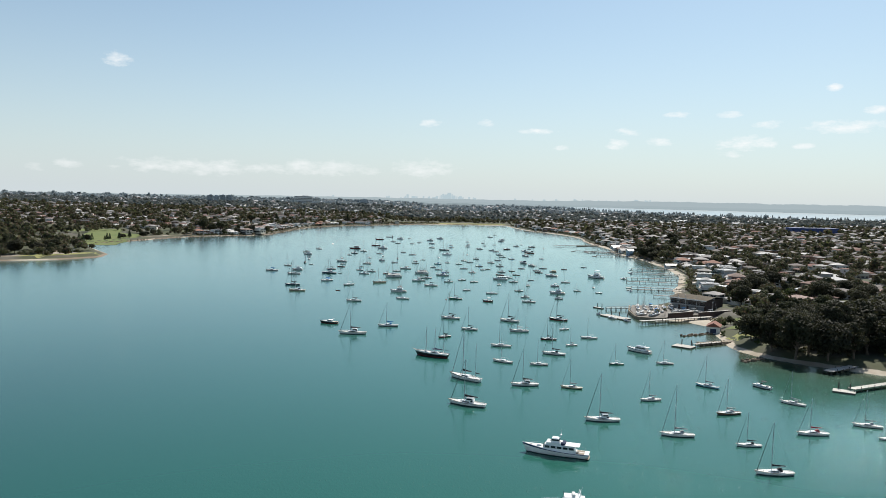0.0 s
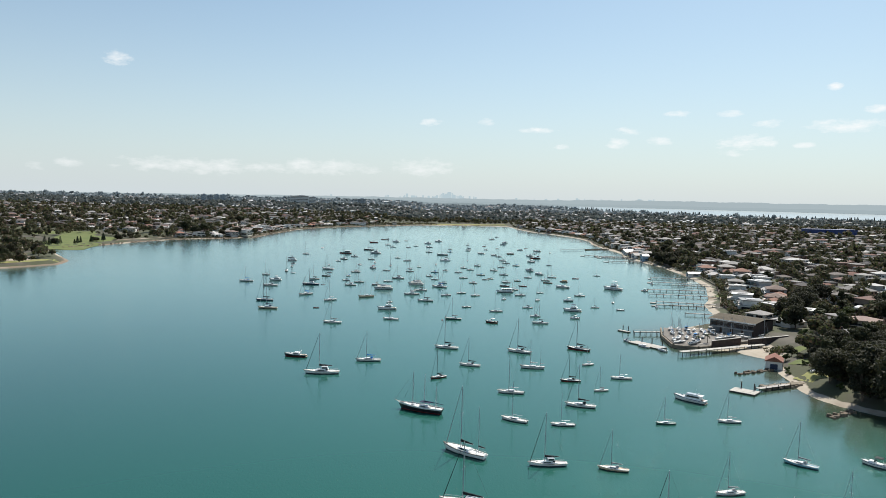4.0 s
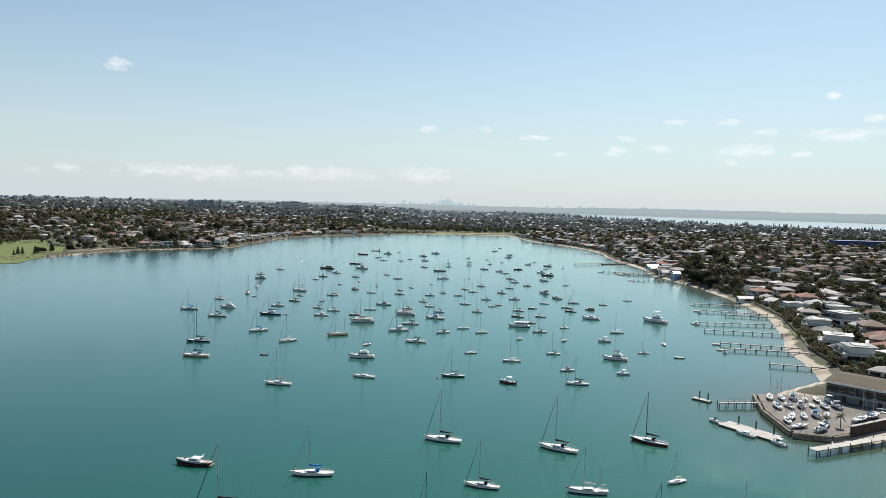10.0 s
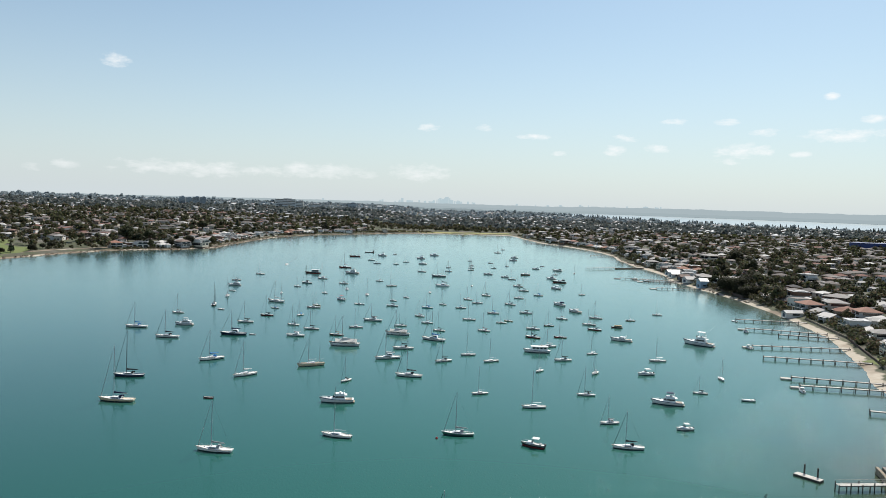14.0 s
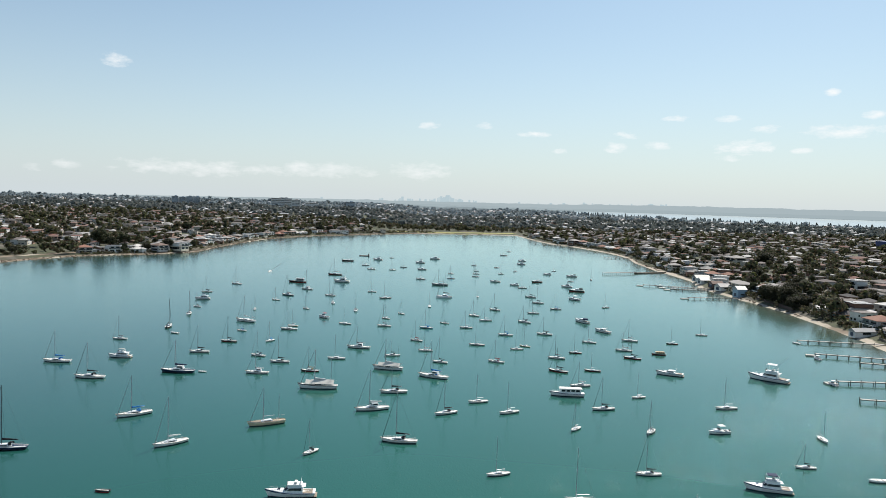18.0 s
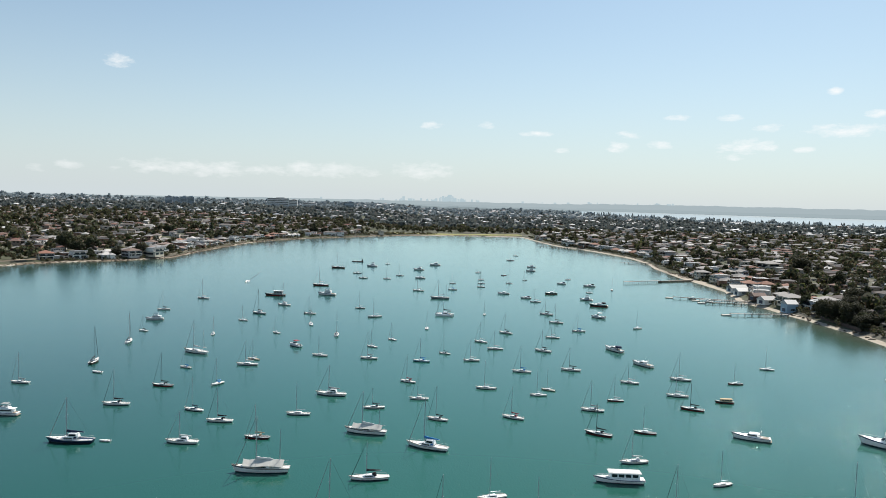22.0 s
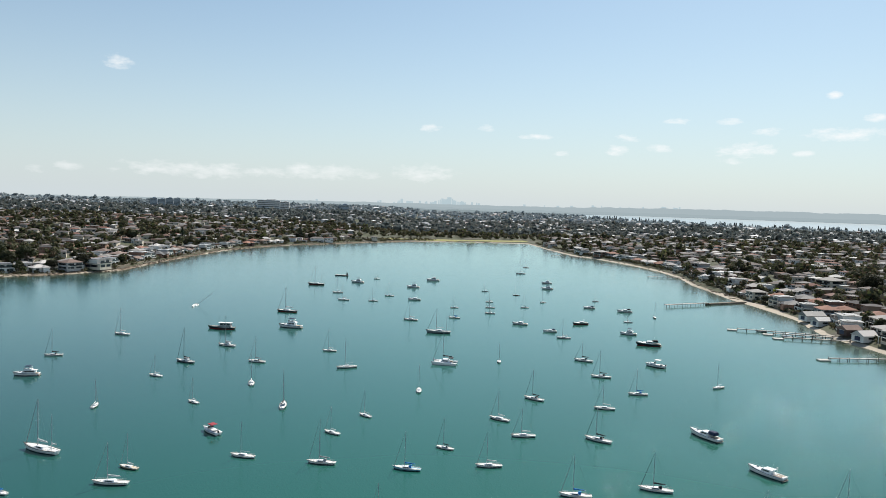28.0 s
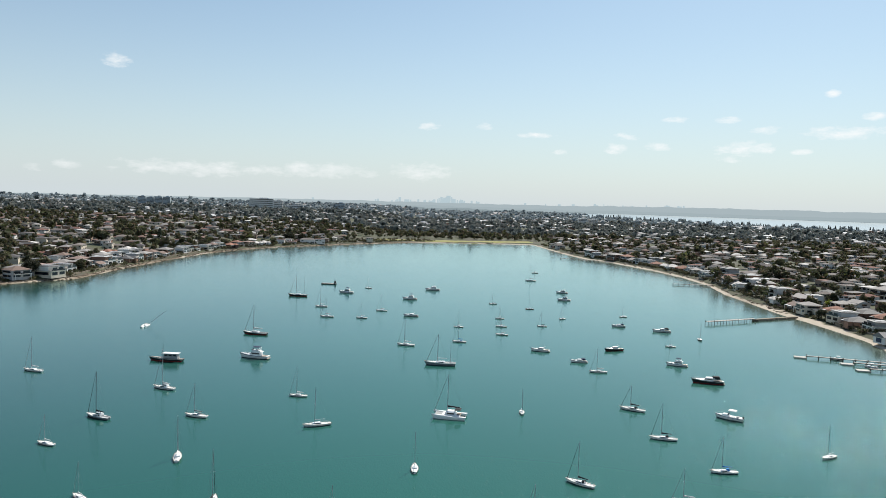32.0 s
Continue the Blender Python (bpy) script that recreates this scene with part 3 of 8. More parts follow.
def mesh_of(name, v, f, mat, smooth=True):
    me = bpy.data.meshes.new(name)
    me.from_pydata(v.tolist() if isinstance(v, np.ndarray) else v, [], f.tolist() if isinstance(f, np.ndarray) else f)
    me.materials.append(mat)
    if smooth:
        me.polygons.foreach_set("use_smooth", [True] * len(me.polygons))
    me.update()
    return me


gv, gf = sheet(spread(-500, 292, 4, -4700, 4700), spread(300, 2130, 5, -900, 4800), height)
ground = tagged(new("ground", mesh_of("ground", gv, gf, GROUND)), "sandy shore rising to suburban gardens round the bay", "ground", kind="structure")
wv, wf = sheet(spread(-560, 280, 12, -2600, 700, 1.5), spread(250, 2100, 14, -900, 2150, 1.5), lambda x, y: 0 * x)
water = tagged(new("water", mesh_of("water", wv, wf, WATER)), "calm teal bay water with fine ripples", "water", kind="structure")
shoal_share = water.data.attributes.new("shallow", "FLOAT", "POINT")
shoal_share.data.foreach_set("value", (np.exp(np.minimum(inland(wv[:, 0], wv[:, 1]), 0) / 26) * 0.95).astype(np.float32))


def at_ground(x, y):
    return float(height(np.array([x]), np.array([y]))[0])


def draped(name, cx, cy, w, l, turn, mat, lift, label, category, step=4.0, wobble=0.0, parent=None):
    """A patch of lawn, sand or paving that follows the ground."""
    ca, sa = math.cos(radians(turn)), math.sin(radians(turn))
    n, m = max(2, int(w / step)), max(2, int(l / step))
    g = Geo()
    pts = []
    for j in range(m + 1):
        for i in range(n + 1):
            u, v = (i / n - 0.5), (j / m - 0.5)
            edge = 1 + wobble * math.sin(7 * math.atan2(v, u + 1e-6) + cx) * (abs(u) > 0.45 or abs(v) > 0.45)
            px, py = u * w * edge, v * l * edge
            pts.append((cx + px * ca - py * sa, cy + px * sa + py * ca))
    a = np.array(pts)
    z = np.maximum(height(a[:, 0], a[:, 1]), 0.12) + lift
    g.add([(p[0], p[1], q) for p, q in zip(pts, z)], [(j * (n + 1) + i, j * (n + 1) + i + 1, (j + 1) * (n + 1) + i + 1, (j + 1) * (n + 1) + i) for j in range(m) for i in range(n)])
    ob = new(name, g.mesh(name, mat, True))
    return tagged(ob, label, category, kind="structure")

# ---- boats on the moorings ----
def hull_rings(L, beam, bow, stern, draft, transom=0.72, flare=0.12, lift=0.0, z0=None, z1=None, grow=0.0):
    """Sections of a hull from stern to bow; z0 and z1 cut a band out of the topsides."""
    rings = []
    for i in range(13):
        s = i / 12
        b = beam / 2 * (transom + (1 - transom) * math.sin(min(s / 0.45, 1) * math.pi / 2)) if s < 0.45 else beam / 2 * max(0.02, 1 - ((s - 0.45) / 0.55) ** 2.3)
        top = stern + (bow - stern) * s ** 1.7 - 0.06 * L * 0.1 * math.sin(s * math.pi)
        low = -draft * math.sin(min(1, (1 - s) * 3.2 + 0.05) * math.pi / 2)
        x = -L / 2 + L * s * (1 - 0.0 * flare)
        half = []
        for j in range(6):
            u = j / 5
            z = low + (top - low) * u
            if z0 is not None:
                z = z0 + ((z1 if z1 is not None else top) - z0) * u
            rel = max(0.0, min(1.0, (z - low) / (top - low)))
            y = b * (rel ** 0.38) * (1 - flare * (1 - rel)) + grow
            half.append((x + L * (0.08 * rel * s ** 5 - 0.045 * rel * (1 - s) ** 5), y, z + lift))
        rings.append([(px, -py, pz) for px, py, pz in half] + half[::-1])
    return rings


def deck_geo(L, beam, bow, stern, transom=0.72, drop=0.04, inset=0.04, well=0.0):
    g = Geo()
    rings = hull_rings(L, beam, bow, stern, 0.4, transom)
    row = []
    for i, r in enumerate(rings):
        a, b = r[5], r[6]
        if well:
            w, c = abs(a[1]), 0.03 * beam - drop
            lower_by = well if 1 <= i <= 4 else 0.0
            rim = 0.12 if 1 <= i <= 4 else 0.0
            row.append([(a[0], a[1] + inset, a[2] - drop), (a[0], -0.62 * w, a[2] + c * 0.5 + rim), (a[0], -0.5 * w, a[2] + c * 0.6 + rim), (a[0], -0.44 * w, a[2] + c - lower_by), (a[0], 0, a[2] + c - lower_by),
                        (a[0], 0.44 * w, a[2] + c - lower_by), (a[0], 0.5 * w, a[2] + c * 0.6 + rim), (a[0], 0.62 * w, a[2] + c * 0.5 + rim), (b[0], b[1] - inset, b[2] - drop)])
            continue
        row.append([(a[0], a[1] + inset, a[2] - drop), (a[0], 0, a[2] - drop + 0.03 * beam), (b[0], b[1] - inset, b[2] - drop)])
    return g.loft(row, closed=False, caps=False)


def hull_parts(root, L, beam, bow, stern, hull, transom=0.72, deck=DECK, stripe=True, well=0.0):
    part("hull", Geo().loft(hull_rings(L, beam, bow, stern, 0.45, transom), closed=False), hull, root, smooth=True)
    part("deck", deck_geo(L, beam, bow, stern, transom, well=well), deck, root)
    if well:
        rim = Geo()
        rr = hull_rings(L, beam, bow, stern, 0.45, transom)
        for j in (5, 6):
            sg = -1 if j == 5 else 1
            rim.loft([[(r[j][0], r[j][1] + sg * 0.02, r[j][2] - 0.06), (r[j][0], r[j][1] + sg * 0.02, r[j][2] + 0.05), (r[j][0], r[j][1] - sg * 0.06, r[j][2] + 0.05)] for r in rr], closed=False, caps=False)
        part("toe_rail", rim, TEAK if hull in (WHITE, HULLS["cream"]) else ALLOY, root)
    # antifouling, made taller to stand in for the shade under the hull too
    part("waterline_stripe", Geo().loft(hull_rings(L, beam, bow, stern, 0.45, transom, z0=-0.12, z1=0.2, grow=0.012), closed=False, caps=False), ANTIFOUL if hull is not HULLS["black"] else REDP, root)
    if stripe:
        g = Geo()
        rr = hull_rings(L, beam, bow, stern, 0.45, transom, grow=0.02)
        g.loft([[(r[4][0], r[4][1], r[4][2] + 0.06), (r[5][0], r[5][1], r[5][2])] for r in rr], closed=False, caps=False)
        g.loft([[(r[6][0], r[6][1], r[6][2]), (r[7][0], r[7][1], r[7][2] + 0.06)] for r in rr], closed=False, caps=False)
        part("sheer_stripe", g, STRIPE if hull is WHITE else WHITE, root)


def rails(root, L, beam, z, full=False):
    g = Geo()
    x1 = L * 0.5
    pts = [(x1 * 0.98, 0.06 * beam, z + 0.75), (x1 * 0.72, 0.28 * beam, z + 0.6), (0.0, 0.47 * beam, z + 0.42), (-x1 * 0.95, 0.36 * beam, z + 0.4)]
    for s in (1, -1):
        for a, b in zip(pts, pts[1:]):
            g.tube((a[0], s * a[1], a[2]), (b[0], s * b[1], b[2]), 0.018, n=4)
        for a in pts:
            g.tube((a[0], s * a[1], a[2]), (a[0], s * a[1], a[2] - 0.62), 0.018, n=4)
    part("guard_rail", g, STEEL, root)


def rig(root, L, beam, x, tall, boom, cover, deck_z, jib=True, spar=ALLOY, stern_x=None, jib_mat=None):
    """A mast with its boom, stowed sail and wires."""
    top = (x - 0.01 * L, 0, deck_z + tall)
    part("mast", Geo().tube((x, 0, deck_z - 0.3), top, 0.012 * L, 0.008 * L, 8), spar, root)
    part("spreader", Geo().tube((x, -beam * 0.27, deck_z + tall * 0.56), (x, beam * 0.27, deck_z + tall * 0.56), 0.03, n=4), spar, root)
    if boom:
        bz = deck_z + 0.16 * L
        part("boom", Geo().tube((x, 0, bz), (x - boom, 0, bz - 0.02), 0.009 * L, n=6), spar, root)
        if cover and cover != "none":
            g = Geo()
            ring = []
            for i in range(8):
                s = i / 7
                hgt = (0.055 - 0.036 * s + 0.004 * math.sin(i * 2.3)) * L * (0.5 if s == 1 else 1)
                wdt = (0.022 - 0.010 * s) * L
                c = (x - 0.01 * L - s * boom * 0.96, 0, bz)
                ring.append([(c[0], wdt * math.cos(t), c[2] + 0.4 * hgt + hgt * 0.6 * math.sin(t)) for t in (k * math.pi / 4 for k in range(8))])
            part("sail_cover", g.loft(ring), CANVAS["white" if cover == "tent" else cover], root, smooth=True)
    w = Geo()
    for s in (1, -1):
        w.tube((x - 0.02 * L, s * beam * 0.46, deck_z), top, 0.016, n=3)
    sx = -L * 0.5 if stern_x is None else stern_x
    w.tube((sx, 0, deck_z), top, 0.015, n=3)
    part("standing_rigging", w, WIRE, root)
    if jib:
        part("furled_jib", Geo().tube((L * 0.5, 0, deck_z + 0.25), (x + 0.01 * L, 0, deck_z + tall * 0.97), 0.0085 * L, 0.004 * L, 6), jib_mat or CANVAS["grey"], root)


def cabin(root, x, z, l, w, h, front=0.7, windows=True, mat=WHITE, name="cabin"):
    g = Geo()
    pts = [(-l / 2, 1.0, 0), (l / 2, 0.62, 0)]
    a = [(-l / 2, -w / 2, 0), (l / 2, -w * 0.33, 0), (l / 2, w * 0.33, 0), (-l / 2, w / 2, 0)]
    b = [(-l / 2 + 0.05 * l, -w * 0.42, h), (l / 2 - l * (1 - front), -w * 0.27, h * 0.86), (l / 2 - l * (1 - front), w * 0.27, h * 0.86), (-l / 2 + 0.05 * l, w * 0.42, h)]
    mid = [(0.3 * p[0] + 0.7 * q[0] + 0, 0.45 * p[1] + 0.55 * q[1], q[2] * 0.82) for p, q in zip(a, b)]
    g.loft([[(x + p[0], p[1], z + p[2]) for p in r] for r in (a, mid, b)])
    cab = part(name, g, mat, root)
    if windows:
        for s in (1, -1):
            for k in (0.42,):
                wg = Geo()
                y0 = lambda u: s * (w / 2 + (w * 0.33 - w / 2) * u)
                for u0, u1 in ((k - 0.26, k + 0.26),):
                    q = []
                    for u, hh in ((u0, 0.2), (u1, 0.26), (u1 - 0.03, 0.7), (u0 + 0.02, 0.74)):
                        inn = 1 - 0.1 * hh
                        q.append((x - l / 2 + l * u + 0, y0(u) * inn + s * 0.03, z + h * hh))
                    wg.add(q + [(p[0], p[1] - s * 0.06, p[2]) for p in q], [(0, 1, 2, 3), (7, 6, 5, 4), (0, 4, 5, 1), (1, 5, 6, 2), (2, 6, 7, 3), (3, 7, 4, 0)])
                part("cabin_window", wg, GLASS, cab)
    return cab


def sloop(hull, cover, mast):
    """A ten-metre sloop."""
    L, beam, bow, stern = 9.4, 3.1, 1.12, 0.78
    root = new("sailing_yacht")
    hull_parts(root, L, beam, bow, stern, HULLS[hull], 0.58, stripe=False, well=0.42)
    z = 0.8
    part("hatch", Geo().box((3.0, 0, 0.99), (0.55, 0.55, 0.08), cut=0.03), GLASS, root)
    cabin(root, 0.55, z, 3.9, 1.95, 0.55)
    well = Geo().box((-2.95, 0, z - 0.3), (2.3, 0.95, 0.06))
    part("cockpit", well, TEAK, root)
    if cover not in ("none", "white"):
        hood = Geo()
        hood.loft([[(-1.2 + dx, 1.05 * sc * math.cos(t), z + 0.35 + 0.75 * sc * math.sin(t)) for t in (k * math.pi / 6 for k in range(7))] for dx, sc in ((-0.5, 1.0), (0.1, 0.98), (0.55, 0.6))], closed=False, caps=False)
        part("spray_hood", hood, CANVAS["white" if cover == "tent" else cover], root, smooth=True)
    rails(root, L, beam, z)
    rig(root, L, beam, 0.9, mast * 10 - z, 3.9, cover, z, jib=cover != "none", spar=DARKSPAR if cover == "black" and hull != "white" else ALLOY, jib_mat=CANVAS["black"] if cover == "black" else None)
    if cover == "none":
        part("outboard", Geo().box((-5.15, 0.35, 0.7), (0.28, 0.3, 0.5), cut=0.08).tube((-5.15, 0.35, 0.6), (-5.15, 0.35, -0.2), 0.05, n=5), RUBBER, root)
    return root, "%s-hulled sailing yacht with %s on a mooring" % (hull, "bare boom" if cover == "none" else cover + " sail cover"), "sailboat"


def pilot(hull, cover, mast):
    root, _, _ = sloop(hull, cover, mast)
    root.name = "pilothouse_yacht"
    house = Geo().box((-0.7, 0, 1.7), (2.3, 1.9, 0.95), (0.78, 0.86), cut=0.15)
    h = part("pilothouse", house, WHITE, root)
    for s in (1, -1):
        part("cabin_window", Geo().box((-0.75, s * 0.9, 1.8), (1.6, 0.06, 0.4), (0.85, 1)), GLASS, h)
    part("windscreen", Geo().box((0.32, 0, 1.8), (0.08, 1.45, 0.4)), GLASS, h)
    return root, "%s motor-sailer with a pilothouse and %s canvas on a mooring" % (hull, cover), "sailboat"


def ketch(hull, cover, mast):
    L, beam, bow, stern = 12.0, 3.6, 1.7, 1.2
    root = new("ketch")
    hull_parts(root, L, beam, bow, stern, HULLS[hull], 0.6, deck=TEAK if hull == "cream" else DECK, well=0.5)
    z = 1.15
    cabin(root, 0.4, z, 4.6, 2.2, 0.65)
    part("cockpit", Geo().box((-3.6, 0, z - 0.3), (2.4, 1.1, 0.06)), TEAK, root)
    part("wheel_pedestal", Geo().box((-3.6, 0, z + 0.4), (0.3, 0.3, 0.8), cut=0.06).tube((-3.45, -0.35, z + 0.8), (-3.45, 0.35, z + 0.8), 0.03, n=5), WHITE, root)
    part("bowsprit", Geo().tube((5.4, 0, 1.65), (7.0, 0, 1.9), 0.09, 0.06, 6), TEAK, root)
    rails(root, L, beam, z)
    rig(root, L, beam, 1.3, mast * 11 - z, 3.9, cover, z, stern_x=-3.0)
    g = Geo().tube((-4.2, 0, z - 0.2), (-4.25, 0, z + mast * 7.5), 0.09, 0.06, 6)
    part("mizzen_mast", g, ALLOY, root)
    part("mizzen_boom", Geo().tube((-4.2, 0, z + 1.7), (-6.3, 0, z + 1.7), 0.06, n=5), ALLOY, root)
    if cover not in ("none", "tent"):
        part("mizzen_cover", Geo().tube((-4.3, 0, z + 1.9), (-6.2, 0, z + 1.8), 0.2, 0.1, 7), CANVAS[cover], root)
    w = Geo()
    for s in (1, -1):
        w.tube((-4.2, s * 1.5, z), (-4.25, 0, z + mast * 7.4), 0.015, n=3)
    part("mizzen_shroud", w, WIRE, root)
    if cover == "tent":
        t = Geo()
        t.loft([[(x, s * 1.7, z + 0.75 + 0.15 * math.sin(x)) for s in (-1,)] + [(x, 0, z + 1.9 + 0.15 * math.sin(x * 1.7))] + [(x, 1.7, z + 0.75 - 0.1 * math.sin(x))] for x in (-5.2, -3.6, -2, -0.4, 1.2, 2.8, 4.2)], closed=False, caps=False)
        part("boat_tarpaulin", t, CANVAS["tent"], root)
    return root, "%s two-masted ketch%s on a mooring" % (hull, " under a weathered tarpaulin" if cover == "tent" else ""), "sailboat"


def schooner(hull, cover, mast):
    L, beam, bow, stern = 17.0, 4.6, 2.5, 1.9
    root = new("schooner")
    hull_parts(root, L, beam, bow, stern, HULLS[hull], 0.66, deck=DECK)
    part("bulwark", Geo().loft([[(r[5][0], r[5][1], r[5][2]), (r[5][0], r[5][1], r[5][2] + 0.35)] for r in hull_rings(L, beam, bow, stern, 0.45, 0.66)], closed=False, caps=False)
         .loft([[(r[6][0], r[6][1], r[6][2]), (r[6][0], r[6][1], r[6][2] + 0.35)] for r in hull_rings(L, beam, bow, stern, 0.45, 0.66)], closed=False, caps=False), WHITE, root)
    z = 1.8
    cabin(root, -1.0, z, 4.5, 2.4, 0.9)
    cabin(root, 3.4, z + 0.1, 2.2, 1.8, 0.6, name="fore_cabin")
    part("deck_awning", Geo().box((-2.2, 0, z + 2.2), (4.6, 3.0, 0.14), (0.96, 0.7), cut=0.07), CANVAS[cover], root, "navy canvas awning")
    part("bowsprit", Geo().tube((7.6, 0, 2.4), (11.6, 0, 3.3), 0.14, 0.08, 6), TEAK, root, "varnished bowsprit with netting")
    part("bowsprit_net", Geo().add([(8.2, 0.9, 2.5), (11.3, 0.1, 3.2), (11.3, -0.1, 3.2), (8.2, -0.9, 2.5)], [(0, 1, 2, 3)]), CANVAS["white"], root)
    for nm, x, t in (("foremast", 3.6, 13.5), ("mainmast", -1.4, 13.0), ("mizzen_mast", -6.4, 9.0)):
        part(nm, Geo().tube((x, 0, z), (x - 0.25, 0, z + t), 0.16, 0.09, 7), WHITE if x < 0 else ALLOY, root)
        g = Geo()
        for s in (1, -1):
            for dx in (-0.6, 0.6):
                g.tube((x + dx, s * 2.1, z), (x - 0.2, 0, z + t * 0.93), 0.02, n=3)
            for k in range(1, 9):
                u = k / 10
                g.tube((x - 0.6 * (1 - u), s * 2.1 * (1 - u), z + t * 0.93 * u), (x + 0.6 * (1 - u), s * 2.1 * (1 - u), z + t * 0.93 * u), 0.015, n=3)
        part("ratlines", g, WIRE, root)
    part("furled_sail", Geo().tube((-1.5, 0, z + 2.4), (-6.0, 0, z + 2.2), 0.28, 0.16, 7), CANVAS[cover], root)
    part("mizzen_boom", Geo().tube((-6.4, 0, z + 2.2), (-9.8, 0, z + 2.0), 0.13, 0.08, 6), CANVAS[cover], root)
    part("forestay", Geo().tube((11.4, 0, 3.2), (3.4, 0, z + 13), 0.03, n=4).tube((8.0, 0, 2.5), (3.4, 0, z + 11), 0.03, n=4), WIRE, root)
    rails(root, L, beam, z + 0.4)
    return root, "black three-masted schooner with white deck and bowsprit on a mooring", "sailboat"


def cruiser(hull, cover, mast, fly=False, long_cabin=False, name="motor_cruiser"):
    L, beam, bow, stern = 10.0, 3.4, 1.75, 1.1
    root = new(name)
    hull_parts(root, L, beam, bow, stern, HULLS[hull], 0.9)
    z = 1.15
    fore = part("foredeck", Geo().loft([[(1.0, -1.3, z + 0.1), (1.0, 0, z + 0.75), (1.0, 1.3, z + 0.1)], [(3.2, -0.9, z + 0.3), (3.2, 0, z + 0.65), (3.2, 0.9, z + 0.3)], [(4.5, -0.3, z + 0.45), (4.5, 0, z + 0.55), (4.5, 0.3, z + 0.45)]], closed=False, caps=False), WHITE, root, smooth=True)
    part("hatch", Geo().box((2.6, 0, z + 0.7), (0.6, 0.6, 0.08), cut=0.03), GLASS, fore)
    h = 1.35 if fly or long_cabin else 1.0
    x0, x1, rake = (-3.9, 1.9, 0.9) if long_cabin else (-2.7, 2.1, 1.5) if fly else (-1.7, 2.0, 1.5)

    def ring(u, grow=0.0):
        a, b, w0, w1 = x0 + 0.25 * u, x1 - rake * u, 1.38 - 0.16 * u, 1.12 - 0.2 * u
        return [(a - grow, -w0 - grow, z + h * u), (b - 0.5, -w0 - grow, z + h * u), (b + grow, -w1 * 0.7, z + h * u), (b + grow, w1 * 0.7, z + h * u), (b - 0.5, w0 + grow, z + h * u), (a - grow, w0 + grow, z + h * u)]
    house = part("wheelhouse", Geo().loft([ring(0), ring(0.45), ring(0.9), [(p[0] * 0.97, p[1] * 0.9, p[2]) for p in ring(1.0)]]), WHITE, root)
    lo, hi = ring(0.42, 0.02), ring(0.84, 0.02)
    for nm, i, j in (("side_window", 0, 1), ("windscreen", 1, 2), ("windscreen", 2, 3), ("windscreen", 3, 4), ("side_window", 4, 5)):
        pa, pb, pc, pd = (Vector(q) for q in (lo[i], lo[j], hi[j], hi[i]))
        m = (pa + pb + pc + pd) / 4
        q = [m + (p - m) * 0.9 for p in (pa, pb, pc, pd)]
        nrm = (pb - pa).cross(pd - pa).normalized() * 0.025
        part(nm, Geo().add([p + nrm for p in q] + [p - nrm * 3 for p in q], [(0, 1, 2, 3), (7, 6, 5, 4), (0, 4, 5, 1), (1, 5, 6, 2), (2, 6, 7, 3), (3, 7, 4, 0)]), GLASS, house)
    part("roof_overhang", Geo().box(((x0 + x1 - rake) / 2 - 0.3, 0, z + h + 0.03), (x1 - x0 - rake + 0.6, 2.35, 0.1), cut=0.05), WHITE, house)
    part("cockpit", Geo().box((-3.7, 0, z - 0.02), (2.3, 2.6, 0.05)), TEAK, root)
    part("swim_platform", Geo().box((-5.35, 0, 0.32), (0.9, 2.7, 0.1), cut=0.04), TEAK, root)
    if fly:
        top = z + h
        fb = part("flybridge", Geo().box((-0.9, 0, top + 0.28), (3.2, 2.2, 0.5), (1.04, 1.03), cut=0.12), WHITE, root)
        part("fly_screen", Geo().box((0.75, 0, top + 0.75), (0.1, 1.9, 0.4), (0.5, 0.9)), GLASS, fb)
        part("helm_seat", Geo().box((-1.1, 0, top + 0.75), (0.6, 1.5, 0.5), cut=0.1), CANVAS["white"], fb)
        if cover != "white":
            part("bimini", Geo().box((-0.8, 0, top + 1.75), (2.5, 2.2, 0.16), (0.9, 0.9), cut=0.07), CANVAS[cover], fb)
            for x in (-1.7, 0.5):
                part("bimini_hoop", Geo().tube((x, 1.05, top + 0.5), (x, 1.05, top + 1.7), 0.03, n=4).tube((x, 1.05, top + 1.7), (x, -1.05, top + 1.7), 0.03, n=4).tube((x, -1.05, top + 1.7), (x, -1.05, top + 0.5), 0.03, n=4), STEEL, fb)
        arch = Geo()
        for s in (1, -1):
            arch.tube((-2.0, s * 1.1, top), (-2.3, s * 0.9, top + 1.3), 0.07, n=5)
        arch.tube((-2.3, -0.9, top + 1.3), (-2.3, 0.9, top + 1.3), 0.07, n=5)
        part("radar_arch", arch, WHITE, root)
    elif cover not in ("white", "none"):
        part("cockpit_canopy", Geo().box((-2.9, 0, z + 1.15), (2.7, 2.5, 0.9), (0.85, 0.75), cut=0.2), CANVAS[cover], root, cover + " canvas cockpit canopy")
    else:
        arch = Geo()
        for s in (1, -1):
            arch.tube((-2.2, s * 1.25, z), (-2.7, s * 1.0, z + 1.8), 0.08, n=5)
        arch.tube((-2.7, -1.0, z + 1.8), (-2.7, 1.0, z + 1.8), 0.08, n=5)
        part("radar_arch", arch, WHITE, root)
    part("aerial", Geo().tube((-1.9, 0.9, z + h), (-2.6, 0.9, z + h + 2.6), 0.02, n=4), WHITE, root)
    rails(root, L, beam, z + 0.2)
    return root, "%s motor cruiser with %s on a mooring" % (hull, "flybridge" if fly else cover + " canopy" if cover not in ("white", "none") else "low white cabin"), "motorboat"


